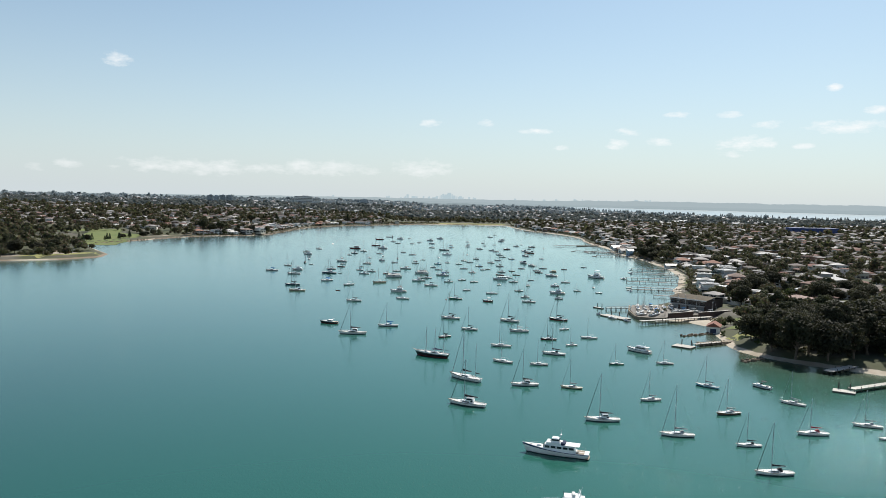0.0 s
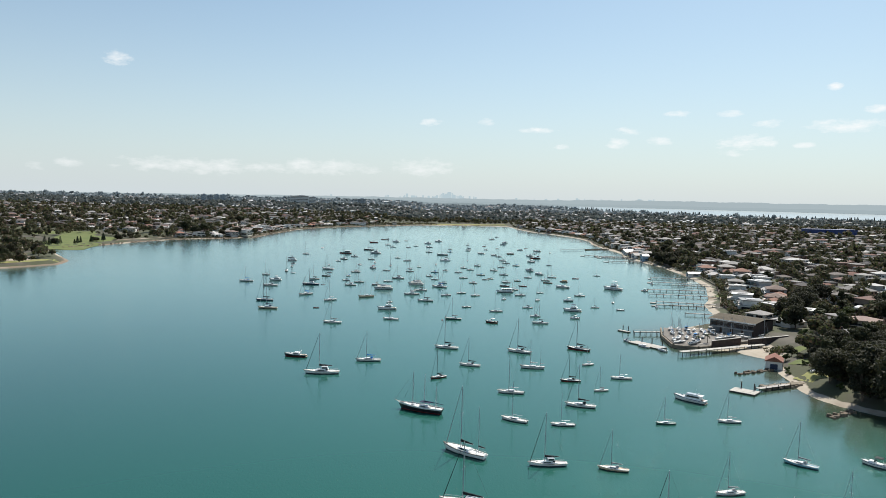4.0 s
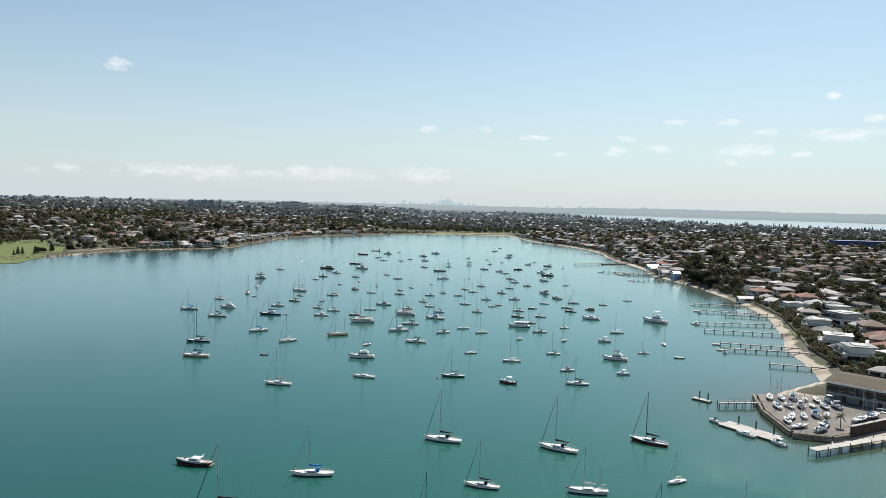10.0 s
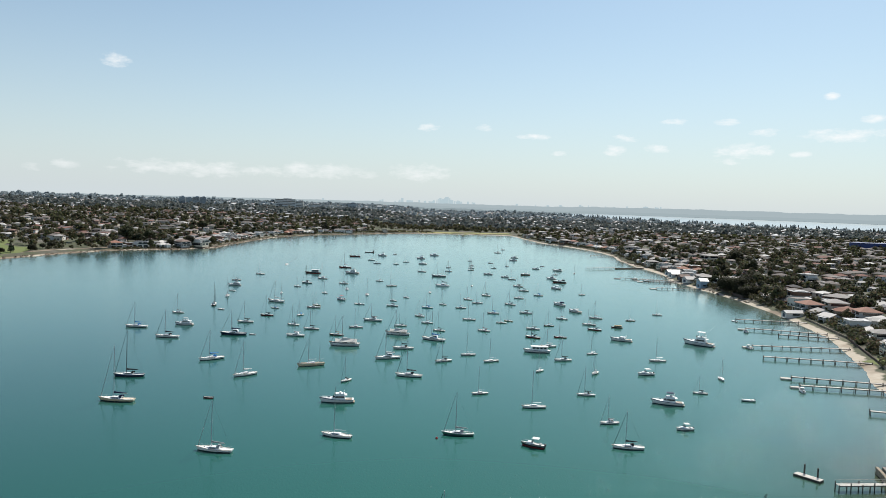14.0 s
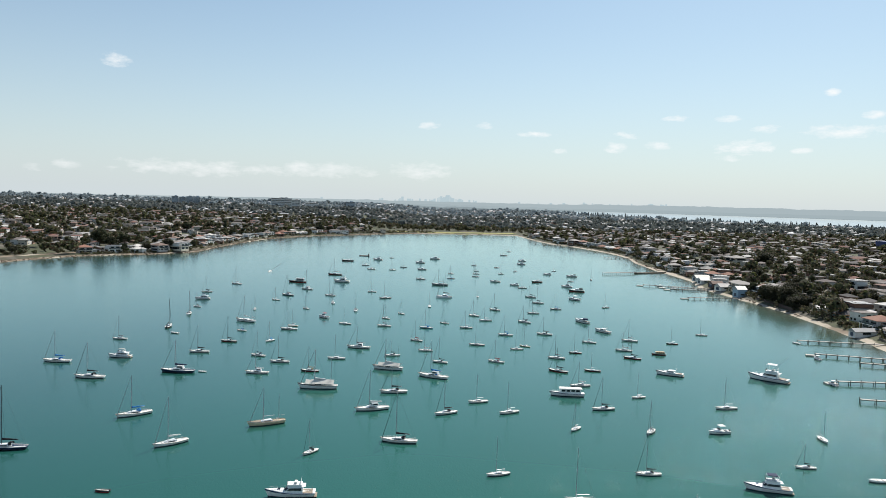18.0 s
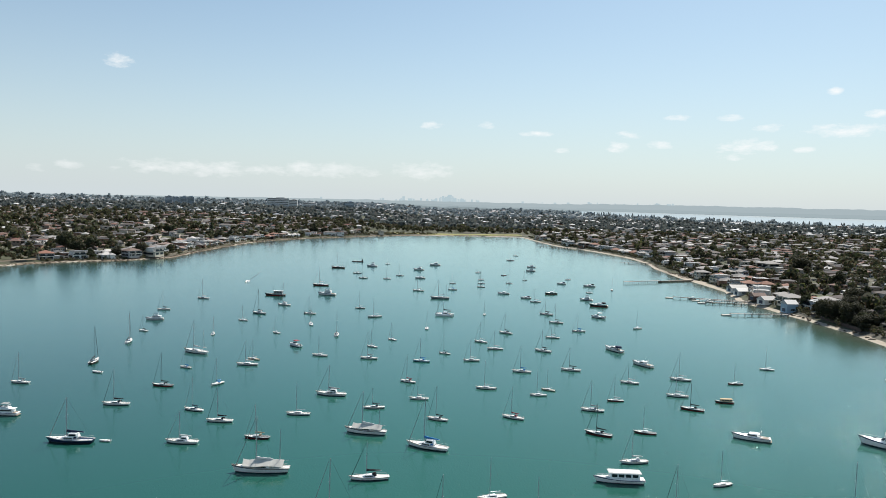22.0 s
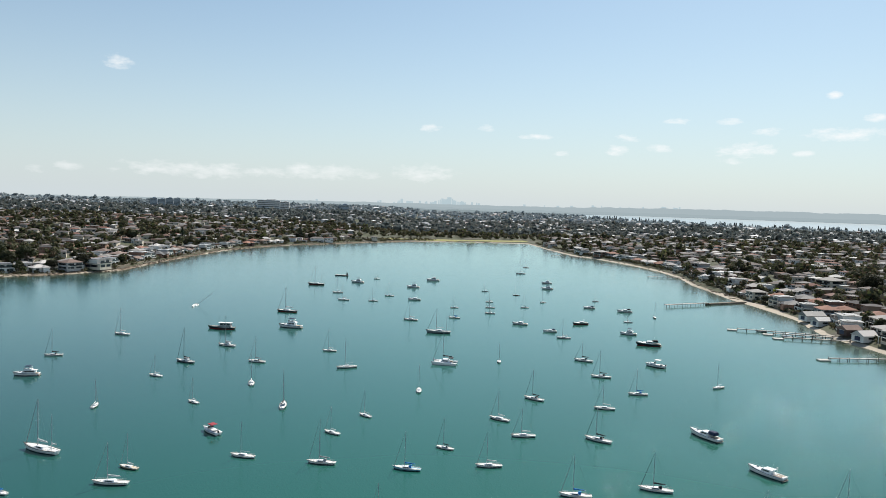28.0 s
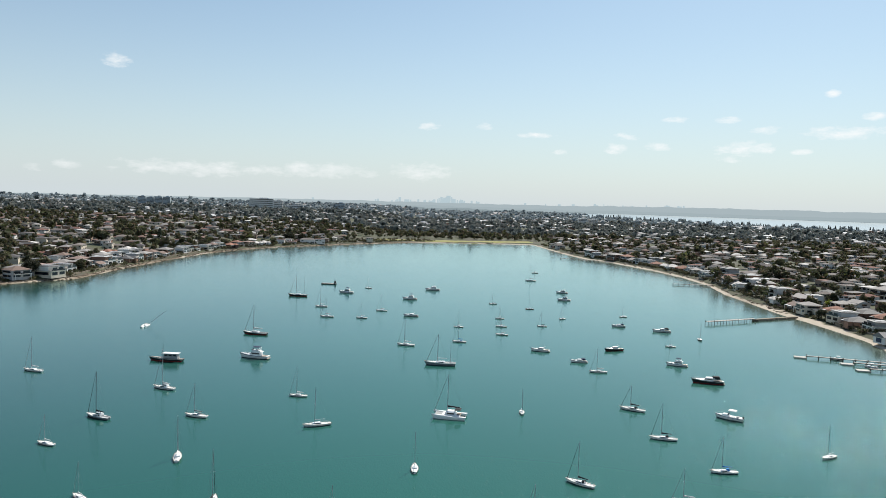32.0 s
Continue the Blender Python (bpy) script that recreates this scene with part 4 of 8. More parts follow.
def flybridge(hull, cover, mast):
    return cruiser(hull, cover, mast, fly=True, name="flybridge_cruiser")


def trawler(hull, cover, mast):
    root, _, c = cruiser(hull, cover, mast, fly=True, long_cabin=True, name="trawler_yacht")
    return root, "%s trawler-style motor yacht with tall wheelhouse on a mooring" % hull, c


def ferry(hull, cover, mast):
    root, _, c = cruiser(hull, "none", mast, long_cabin=True, name="cabin_launch")
    part("roof_rack", Geo().box((-0.9, 0, 2.72), (4.0, 2.0, 0.06)), STEEL, root)
    part("dark_window_band", Geo().box((-1.0, -1.33, 2.05), (4.4, 0.06, 0.6), (0.92, 1)), GLASS, root)
    return root, "white cabin cruiser with dark window band and roof rack", c


def gamefisher(hull, cover, mast):
    root, _, c = cruiser(hull, cover, mast, fly=True, name="game_fishing_boat")
    g = Geo()
    for s in (1, -1):
        g.tube((-0.6, s * 1.4, 2.6), (-4.6, s * 2.6, 7.2), 0.035, 0.015, 4)
    part("outrigger", g, ALLOY, root)
    part("hardtop", Geo().box((-0.8, 0, 4.9), (2.7, 2.3, 0.14), (0.9, 0.9), cut=0.06).tube((0.2, 1, 3.1), (0.2, 1, 4.9), 0.04, n=4).tube((0.2, -1, 3.1), (0.2, -1, 4.9), 0.04, n=4).tube((-1.9, 1, 3.1), (-1.9, 1, 4.9), 0.04, n=4).tube((-1.9, -1, 3.1), (-1.9, -1, 4.9), 0.04, n=4), WHITE, root)
    return root, "large white game-fishing boat with outriggers and hardtop", c


def launch(hull, cover, mast):
    root = new("covered_launch")
    L, beam, z = 10.0, 3.0, 0.95
    hull_parts(root, L, beam, 1.4, 0.95, HULLS[hull], 0.85)
    c = part("cabin", Geo().box((-1.0, 0, z + 0.75), (6.6, 2.4, 1.5), (0.94, 0.9), cut=0.12), WHITE if hull == "white" else CANVAS["tan"], root)
    for s in (1, -1):
        for k in range(4):
            part("side_window", Geo().box((-3.2 + k * 1.5, s * 1.16, z + 0.95), (1.15, 0.08, 0.62)), GLASS, c)
    part("roof", Geo().box((-1.0, 0, z + 1.58), (7.2, 2.7, 0.14), (0.96, 0.9), cut=0.06), CANVAS["white" if hull == "white" else "tan"], root)
    rails(root, L, beam, z)
    return root, "%s launch with a long covered cabin on a mooring" % hull, "motorboat"


def workboat(hull, cover, mast):
    root = new("workboat")
    hull_parts(root, 10.0, 2.7, 1.3, 0.8, HULLS[hull], 0.8, deck=TIMBER)
    c = part("wheelhouse", Geo().box((-1.6, 0, 1.7), (4.6, 2.0, 1.5), (0.92, 0.86), cut=0.1), CANVAS["grey"], root)
    for s in (1, -1):
        for k in range(3):
            part("side_window", Geo().box((-3.0 + k * 1.4, s * 0.98, 1.95), (1.0, 0.08, 0.5)), GLASS, c)
    part("roof", Geo().box((-1.5, 0, 2.5), (5.2, 2.3, 0.1)), WHITE, root)
    part("mast", Geo().tube((1.2, 0, 0.9), (1.1, 0, 5.2), 0.07, 0.04, 5), DARKSPAR, root)
    return root, "old black workboat with grey wheelhouse on a mooring", "motorboat"


def runabout(hull, cover, mast):
    root = new("runabout")
    L, beam, z = 6.0, 2.3, 0.75
    hull_parts(root, L, beam, 1.05, 0.75, HULLS[hull], 0.92)
    c = part("cuddy", Geo().box((0.9, 0, z + 0.3), (2.0, 1.6, 0.6), (0.7, 0.8), cut=0.12), WHITE, root)
    part("windscreen", Geo().box((0.25, 0, z + 0.75), (0.35, 1.5, 0.45), (0.3, 0.85)), GLASS, c)
    for x in (-1.3, 0.2):
        part("canopy_hoop", Geo().tube((x, 0.85, z), (x, 0.8, z + 1.52), 0.025, n=4).tube((x, 0.8, z + 1.52), (x, -0.8, z + 1.52), 0.025, n=4).tube((x, -0.8, z + 1.52), (x, -0.85, z), 0.025, n=4), STEEL, root)
    part("canopy", Geo().box((-0.6, 0, z + 1.6), (1.9, 1.8, 0.14), (0.9, 0.88), cut=0.06), CANVAS["white" if cover == "none" else cover], root)
    part("seat", Geo().box((-1.9, 0, z + 0.15), (0.5, 1.4, 0.35), cut=0.06), CANVAS["grey"], root)
    part("outboard", Geo().box((-3.15, 0, 0.95), (0.4, 0.42, 0.6), cut=0.1).tube((-3.15, 0, 0.7), (-3.15, 0, -0.2), 0.07, n=5), RUBBER, root)
    part("bow_rail", Geo().tube((2.9, 0, z + 0.7), (1.4, 0.8, z + 0.6), 0.02, n=4).tube((2.9, 0, z + 0.7), (1.4, -0.8, z + 0.6), 0.02, n=4), STEEL, root)
    return root, "small %s half-cabin runabout with %s canopy and outboard" % (hull, cover), "motorboat"


def tender(hull, cover, mast):
    root = new("dinghy")
    L, beam = 4.0, 1.6
    hull_parts(root, L, beam, 0.65, 0.45, HULLS[hull], 0.85, stripe=False)
    for x in (-1.0, 0.3):
        part("thwart", Geo().box((x, 0, 0.5), (0.28, 1.35, 0.06)), TEAK, root)
    part("outboard", Geo().box((-2.1, 0, 0.65), (0.28, 0.28, 0.4), cut=0.08).tube((-2.1, 0, 0.5), (-2.1, 0, -0.15), 0.05, n=5), RUBBER, root)
    return root, "small open %s dinghy with outboard" % hull, "dinghy"


def motoryacht(hull, cover, mast):
    L, beam, z = 17.0, 4.6, 1.6
    root = new("motor_yacht")
    hull_parts(root, L, beam, 2.6, 1.5, HULLS[hull], 0.85)
    c = part("saloon", Geo().box((-1.0, 0, z + 0.85), (9.0, 3.5, 1.7), (0.94, 0.9), cut=0.2), WHITE, root)
    for s in (1, -1):
        for k in range(5):
            part("side_window", Geo().box((-4.4 + k * 1.7, s * 1.7, z + 1.05), (1.35, 0.1, 0.6)), GLASS, c)
    part("windscreen", Geo().box((3.5, 0, z + 1.15), (0.14, 2.8, 0.7), (0.6, 0.92)), GLASS, c)
    fb = part("flybridge", Geo().box((0.6, 0, z + 2.0), (4.2, 3.0, 0.7), (1.04, 1.03), cut=0.15), WHITE, root)
    part("upper_wheelhouse", Geo().box((0.3, 0, z + 2.9), (2.4, 2.4, 1.1), (0.8, 0.86), cut=0.15), WHITE, fb)
    part("upper_window", Geo().box((0.2, 0, z + 2.95), (2.35, 2.34, 0.4), (0.95, 0.98)), GLASS, fb)
    part("canvas_dodger", Geo().box((-2.0, 0, z + 2.05), (1.3, 2.9, 0.7), cut=0.1), CANVAS["navy"], fb)
    part("boat_deck", Geo().box((-4.4, 0, z + 1.85), (4.4, 3.5, 0.12), cut=0.05), DECK, root)
    part("tender_on_deck", Geo().loft(hull_rings(3.2, 1.4, 0.6, 0.45, 0.2, 0.85, lift=z + 2.1), closed=False), CANVAS["white"], root, "small white tender lashed on the boat deck")
    part("mast", Geo().tube((-0.9, 0, z + 3.2), (-1.4, 0, z + 6.2), 0.09, 0.05, 6), WHITE, root)
    part("radar", Geo().box((-1.2, 0, z + 4.4), (0.5, 1.1, 0.25), cut=0.1), WHITE, root)
    part("cockpit", Geo().box((-6.9, 0, z - 0.05), (2.2, 3.5, 0.06)), TEAK, root)
    part("swim_platform", Geo().box((-8.9, 0, 0.35), (1.0, 3.6, 0.12), cut=0.05), TEAK, root)
    part("deck_locker", Geo().box((4.9, 0, z + 0.75), (1.4, 1.4, 0.5), (0.8, 0.8), cut=0.1), WHITE, root)
    part("anchor_winch", Geo().box((7.2, 0, z + 0.95), (0.4, 0.5, 0.4), cut=0.1), STEEL, root)
    rails(root, L, beam, z + 0.5)
    return root, "large white motor yacht with flybridge and tender on its boat deck", "motorboat"


BOATS = {"sloop": (sloop, 10.0), "pilot": (pilot, 10.0), "ketch": (ketch, 12.0), "schooner": (schooner, 17.0), "cruiser": (cruiser, 10.0), "flybridge": (flybridge, 10.0), "trawler": (trawler, 10.0),
         "ferry": (ferry, 10.0), "gamefisher": (gamefisher, 10.0), "launch": (launch, 10.0), "workboat": (workboat, 10.0), "runabout": (runabout, 6.0), "tender": (tender, 4.0), "motoryacht": (motoryacht, 17.0)}
patterns = {}


def pattern(kind, hull, cover, mast=1.2):
    key = (kind, hull, cover, round(mast * 5) / 5)
    if key not in patterns:
        make, length = BOATS[kind]
        root, label, category = make(hull, cover, key[3])
        tagged(root, label, category, "boats on the moorings")
        patterns[key] = (root, length)
    return patterns[key]


def moor(kind, x, y, length, heading, hull, cover, mast=1.2, z=0.0, roll=0.0):
    root, size = pattern(kind, hull, cover, mast)
    k = length / size
    wide = 1.0 + 0.12 * max(0.0, (9.0 - length) / 4)
    return copy_thing(root, Matrix.Translation((x, y, z)) @ pose(0, 0, 0, roll, 0, heading) @ Matrix.Diagonal((k, k * wide, k, 1)))


moor("ketch", -116.1, 819.5, 12.0, 159, "white", "white", 1.48)
moor("trawler", -170.4, 907.2, 9.2, 190, "white", "navy")
moor("sloop", -179.5, 945.2, 7.8, 195, "white", "black", 1.5)
moor("sloop", -172.7, 1001.4, 9.0, 166, "white", "white", 1.5)
moor("sloop", -122.8, 866.4, 6.0, 98, "white", "white", 1.5)
moor("sloop", -85.9, 808.7, 6.1, 160, "cream", "white", 1.5)
moor("sloop", -85.7, 797.2, 9.2, 180, "white", "white", 1.21)
moor("sloop", -119.6, 913.1, 6.5, 160, "white", "white", 1.36)
moor("pilot", -117.0, 940.6, 9.8, 157, "grey", "black", 1.5)
moor("sloop", -90.9, 875.3, 5.8, 144, "white", "white", 1.5)
moor("pilot", -109.8, 980.0, 9.7, 161, "white", "white", 1.5)
moor("workboat", -127.1, 1028.2, 14.5, 176, "black", "white")
moor("runabout", -73.6, 841.6, 7.8, 140, "white", "red")
moor("sloop", -77.5, 905.2, 7.7, 106, "white", "white", 1.5)
moor("sloop", -85.6, 945.3, 8.3, 166, "white", "grey", 1.36)
moor("sloop", -57.7, 874.0, 8.6, 97, "white", "black", 1.5)
moor("sloop", -57.6, 820.5, 7.4, 168, "white", "none", 1.46)
moor("sloop", -34.0, 817.1, 8.1, 175, "white", "grey", 1.5)
moor("sloop", -35.3, 844.8, 6.2, 148, "white", "white", 1.41)
moor("sloop", -26.7, 865.2, 5.8, 140, "white", "white", 1.5)
moor("sloop", -56.7, 975.1, 7.0, 176, "white", "white", 1.5)
moor("sloop", -43.3, 939.5, 9.2, 204, "white", "none", 1.47)
moor("flybridge", -90.0, 1039.4, 12.9, 169, "white", "navy")
moor("sloop", -104.9, 1099.3, 13.7, 169, "black", "white", 1.24)
moor("ketch", -113.8, 1261.4, 13.3, 178, "black", "none", 1.32)
moor("flybridge", -80.5, 1290.2, 10.6, 175, "white", "navy")
moor("sloop", -76.3, 1166.4, 8.7, 175, "white", "white", 1.33)
moor("sloop", -87.1, 1210.0, 8.5, 178, "white", "white", 1.5)
moor("sloop", -65.9, 1325.6, 5.8, 175, "white", "white", 1.5)
moor("sloop", -53.8, 1165.4, 7.0, 178, "white", "white", 1.47)
moor("sloop", -43.9, 1198.8, 7.4, 178, "white", "white", 1.5)
moor("cruiser", -23.1, 1179.5, 8.9, 178, "white", "white")
moor("flybridge", -27.7, 1263.4, 10.2, 175, "white", "navy")
moor("sloop", -21.1, 1081.1, 9.4, 165, "white", "white", 1.5)
moor("flybridge", -11.2, 1326.5, 11.3, 180, "white", "white")
moor("ketch", -2.7, 1036.7, 13.2, 179, "grey", "none", 1.1)
moor("sloop", 7.8, 1142.9, 5.9, 178, "white", "white", 1.5)
moor("sloop", 7.3, 1094.9, 7.5, 175, "white", "blue", 1.5)
moor("sloop", 27.4, 961.7, 5.8, 268, "white", "white", 1.5)
moor("sloop", -9.2, 902.1, 6.7, 92, "white", "none", 1.5)
moor("sloop", 35.8, 1250.8, 6.0, 178, "white", "white", 1.5)
moor("sloop", 35.6, 1180.4, 5.8, 178, "white", "white", 1.5)
moor("sloop", 34.2, 1148.9, 6.8, 178, "white", "white", 1.5)
moor("sloop", 32.5, 1120.5, 7.1, 172, "white", "white", 1.5)
moor("sloop", 84.9, 1428.4, 10.3, 178, "white", "white", 1.5)
moor("sloop", 99.8, 1513.8, 7.1, 178, "white", "white", 1.27)
moor("sloop", 61.0, 1229.5, 5.8, 178, "black", "none", 1.5)
moor("sloop", 60.2, 1154.8, 6.0, 178, "white", "black", 1.5)
moor("cruiser", 48.9, 1076.6, 8.9, 165, "white", "white")
moor("flybridge", 94.8, 1284.2, 9.5, 178, "white", "navy")
moor("flybridge", 101.1, 1334.1, 9.1, 178, "white", "white")
moor("sloop", 78.0, 1187.2, 5.8, 220, "white", "white", 1.5)
moor("cruiser", 64.6, 1052.4, 7.5, 179, "white", "navy")
moor("sloop", 69.8, 1031.9, 8.0, 178, "white", "white", 1.43)
moor("cruiser", 89.0, 1084.5, 9.9, 198, "black", "white")
moor("cruiser", 109.9, 1163.0, 7.8, 178, "white", "navy")
moor("sloop", 123.0, 1204.8, 5.8, 200, "white", "none", 1.5)
moor("cruiser", 133.1, 1148.3, 9.9, 172, "white", "black")
moor("sloop", 123.7, 1099.5, 5.8, 178, "white", "white", 1.5)
moor("flybridge", 112.0, 1051.5, 9.0, 163, "white", "navy")
moor("cruiser", 114.8, 1017.3, 12.2, 170, "black", "black")
moor("runabout", 103.2, 962.2, 9.0, 146, "white", "white")
moor("sloop", 148.5, 1124.2, 6.7, 265, "black", "none", 1.5)
moor("sloop", 119.0, 922.9, 6.7, 210, "white", "none", 1.5)
moor("sloop", 69.8, 970.1, 9.4, 152, "white", "black", 1.09)
moor("sloop", 71.4, 936.2, 8.7, 168, "white", "black", 1.4)
moor("sloop", 80.3, 907.0, 7.8, 179, "white", "blue", 1.35)
moor("sloop", 61.7, 884.1, 7.7, 172, "white", "white", 1.2)
moor("sloop", 36.3, 894.6, 8.4, 144, "white", "black", 1.45)
moor("sloop", 20.7, 865.8, 7.7, 147, "white", "white", 1.41)
moor("sloop", 27.2, 847.6, 7.9, 184, "white", "white", 1.11)
moor("sloop", 51.4, 845.7, 9.0, 146, "white", "black", 1.11)
moor("cruiser", 88.7, 852.8, 11.2, 121, "white", "navy")
moor("cruiser", 94.6, 819.0, 10.4, 126, "white", "white")
moor("sloop", 14.2, 818.8, 7.5, 183, "white", "white", 1.39)
moor("sloop", -9.3, 814.4, 7.9, 170, "blue", "blue", 1.44)
moor("sloop", 1.4, 833.3, 5.9, 155, "white", "black", 1.5)
moor("sloop", 58.5, 804.4, 8.7, 165, "white", "black", 1.21)
moor("sloop", 35.8, 798.7, 8.2, 172, "white", "blue", 1.33)
moor("sloop", -152.2, 794.5, 9.8, 95, "black", "black", 1.5)
moor("tender", -142.2, 776.1, 4.3, 165, "white", "none")
moor("sloop", -113.9, 730.7, 9.2, 183, "white", "black", 1.31)
moor("sloop", -107.9, 757.8, 8.2, 174, "black", "black", 1.5)
moor("sloop", -85.2, 726.7, 7.3, 164, "white", "navy", 1.5)
moor("sloop", -72.5, 714.8, 8.6, 179, "white", "black", 1.42)
moor("sloop", -88.2, 762.6, 6.6, 242, "white", "blue", 1.5)
moor("sloop", -110.0, 789.0, 5.8, 160, "white", "blue", 1.5)
moor("sloop", -161.8, 870.4, 5.8, 160, "white", "black", 1.5)
moor("sloop", -48.6, 725.2, 8.0, 181, "white", "none", 1.34)
moor("pilot", -41.4, 751.6, 11.4, 173, "white", "grey", 1.0)
moor("sloop", -23.5, 735.6, 7.4, 190, "white", "black", 1.07)
moor("ketch", -23.3, 707.2, 12.3, 171, "white", "tent", 1.22)
moor("sloop", -7.9, 749.2, 7.1, 178, "white", "white", 1.3)
moor("sloop", -0.6, 723.7, 7.3, 160, "white", "black", 1.5)
moor("sloop", -13.5, 775.0, 7.0, 154, "white", "red", 1.5)
moor("sloop", 18.3, 767.7, 8.1, 174, "white", "none", 1.34)
moor("sloop", 25.6, 728.2, 7.8, 155, "white", "red", 1.38)
moor("sloop", 38.2, 759.4, 6.4, 182, "white", "none", 1.5)
moor("sloop", 43.3, 767.9, 5.8, 152, "cream", "none", 1.5)
moor("sloop", 55.6, 740.2, 8.2, 167, "white", "grey", 1.39)
moor("sloop", 52.1, 712.3, 8.8, 152, "black", "black", 1.27)
moor("sloop", 67.2, 754.5, 6.3, 182, "black", "white", 1.5)
moor("sloop", 68.0, 715.2, 7.1, 168, "black", "none", 1.28)
moor("sloop", 93.5, 745.0, 8.4, 157, "black", "black", 1.38)
moor("launch", 109.7, 756.5, 6.6, 176, "black", "tan")
moor("sloop", 103.9, 791.7, 8.6, 165, "white", "white", 1.33)
moor("sloop", 93.9, 763.9, 8.3, 170, "white", "white", 1.13)
moor("sloop", 79.9, 783.7, 7.6, 162, "white", "white", 1.26)
moor("sloop", 125.8, 786.9, 6.3, 181, "black", "none", 1.44)
moor("sloop", -156.6, 840.0, 9.4, 100, "white", "black", 1.5)
moor("sloop", -166.3, 703.1, 11.6, 181, "white", "blue", 1.15)
moor("sloop", -139.8, 677.3, 11.8, 180, "white", "black", 1.28)
moor("sloop", -162.6, 756.3, 7.5, 175, "white", "grey", 1.5)
moor("trawler", -144.5, 715.3, 9.3, 180, "white", "grey")
moor("sloop", -102.0, 629.8, 11.3, 220, "white", "blue", 1.2)
moor("sloop", -79.6, 602.4, 10.3, 224, "white", "white", 1.37)
moor("pilot", -109.6, 690.9, 13.5, 181, "navy", "navy", 1.09)
moor("tender", -100.0, 692.4, 3.1, 180, "white", "none")
moor("pilot", -77.1, 693.0, 9.6, 179, "white", "white", 1.03)
moor("sloop", -56.1, 699.3, 7.7, 179, "black", "tan", 1.37)
moor("ketch", -47.8, 671.6, 13.9, 184, "white", "tent", 1.15)
moor("ketch", -56.4, 624.0, 11.2, 209, "cream", "none", 1.21)
moor("sloop", -37.6, 598.6, 6.2, 238, "white", "black", 1.5)
moor("pilot", -3.3, 694.8, 13.0, 159, "white", "blue", 1.28)
moor("sloop", -18.1, 668.5, 10.3, 190, "white", "black", 1.0)
moor("pilot", -24.1, 644.4, 11.9, 201, "white", "white", 1.11)
moor("sloop", -12.5, 610.5, 11.1, 175, "white", "black", 1.4)
moor("sloop", 2.0, 642.1, 8.6, 210, "white", "black", 1.43)
moor("sloop", 14.0, 658.1, 7.6, 200, "white", "none", 1.4)
moor("sloop", 24.4, 645.3, 7.8, 208, "white", "none", 1.46)
moor("sloop", 57.2, 686.9, 8.4, 190, "white", "tent", 1.3)
moor("sloop", 59.5, 653.1, 8.6, 193, "white", "black", 1.4)
moor("launch", 49.3, 671.5, 12.3, 178, "white", "tan")
moor("sloop", 44.9, 628.2, 5.9, 232, "white", "white", 1.5)
moor("sloop", 69.6, 627.4, 6.8, 238, "white", "grey", 1.5)
moor("sloop", 77.1, 671.2, 6.1, 202, "white", "none", 1.5)
moor("cruiser", 101.6, 711.8, 10.7, 159, "white", "white")
moor("gamefisher", 143.4, 707.0, 15.2, 142, "white", "white")
moor("sloop", 106.6, 658.9, 8.5, 189, "white", "none", 1.46)
moor("runabout", 92.7, 628.6, 7.0, 191, "white", "white")
moor("sloop", 124.9, 624.3, 7.0, 265, "white", "none", 1.34)
moor("sloop", 106.3, 597.8, 5.9, 176, "white", "black", 1.24)
moor("sloop", 152.3, 817.1, 6.4, 169, "white", "none", 1.5)
moor("sloop", -123.9, 594.4, 11.5, 187, "navy", "black", 1.5)
moor("sloop", -113.1, 558.9, 12.2, 179, "cream", "navy", 1.5)
moor("sloop", -63.9, 511.3, 10.6, 173, "white", "grey", 1.34)
moor("flybridge", -36.7, 567.1, 11.1, 186, "white", "white")
moor("sloop", -31.1, 528.0, 9.6, 167, "white", "none", 1.5)
moor("sloop", 6.8, 533.7, 9.9, 179, "green", "grey", 1.39)
moor("sloop", 16.2, 585.4, 6.7, 201, "white", "none", 1.5)
moor("sloop", 35.2, 568.6, 8.7, 186, "white", "none", 1.5)
moor("runabout", 29.7, 524.9, 7.0, 157, "black", "white")
moor("sloop", 58.2, 588.8, 7.1, 182, "white", "black", 1.5)
moor("pilot", 59.1, 551.8, 6.9, 193, "white", "grey", 1.46)
moor("sloop", 59.1, 526.1, 9.6, 176, "white", "black", 1.19)
moor("runabout", 83.6, 547.5, 5.6, 187, "white", "white")
moor("flybridge", 87.4, 579.6, 10.8, 167, "white", "navy")
moor("tender", 121.9, 588.5, 5.0, 180, "white", "tan")
moor("tender", -83.2, 566.4, 3.5, 178, "black", "none")
moor("cruiser", -66.5, 419.6, 9.5, 174, "black", "white")
moor("pilot", -49.2, 388.9, 14.1, 185, "white", "black", 1.1)
moor("sloop", -32.5, 414.3, 11.1, 184, "white", "blue", 1.27)
moor("sloop", 2.7, 446.5, 11.7, 166, "white", "black", 1.43)
moor("sloop", -0.7, 386.0, 7.8, 218, "black", "black", 1.5)
moor("sloop", 13.1, 409.5, 9.2, 165, "white", "black", 1.37)
moor("sloop", 38.2, 441.1, 12.0, 153, "white", "black", 1.48)
moor("ketch", 40.6, 407.5, 9.8, 176, "white", "white", 1.37)
moor("sloop", 27.4, 365.0, 9.9, 173, "white", "none", 1.44)
moor("sloop", 25.5, 329.6, 9.4, 150, "white", "none", 1.35)
moor("sloop", 41.2, 325.7, 7.8, 177, "white", "none", 1.47)
moor("sloop", 51.2, 348.8, 10.8, 163, "white", "black", 1.44)
moor("sloop", 53.8, 385.8, 8.2, 178, "black", "black", 1.46)
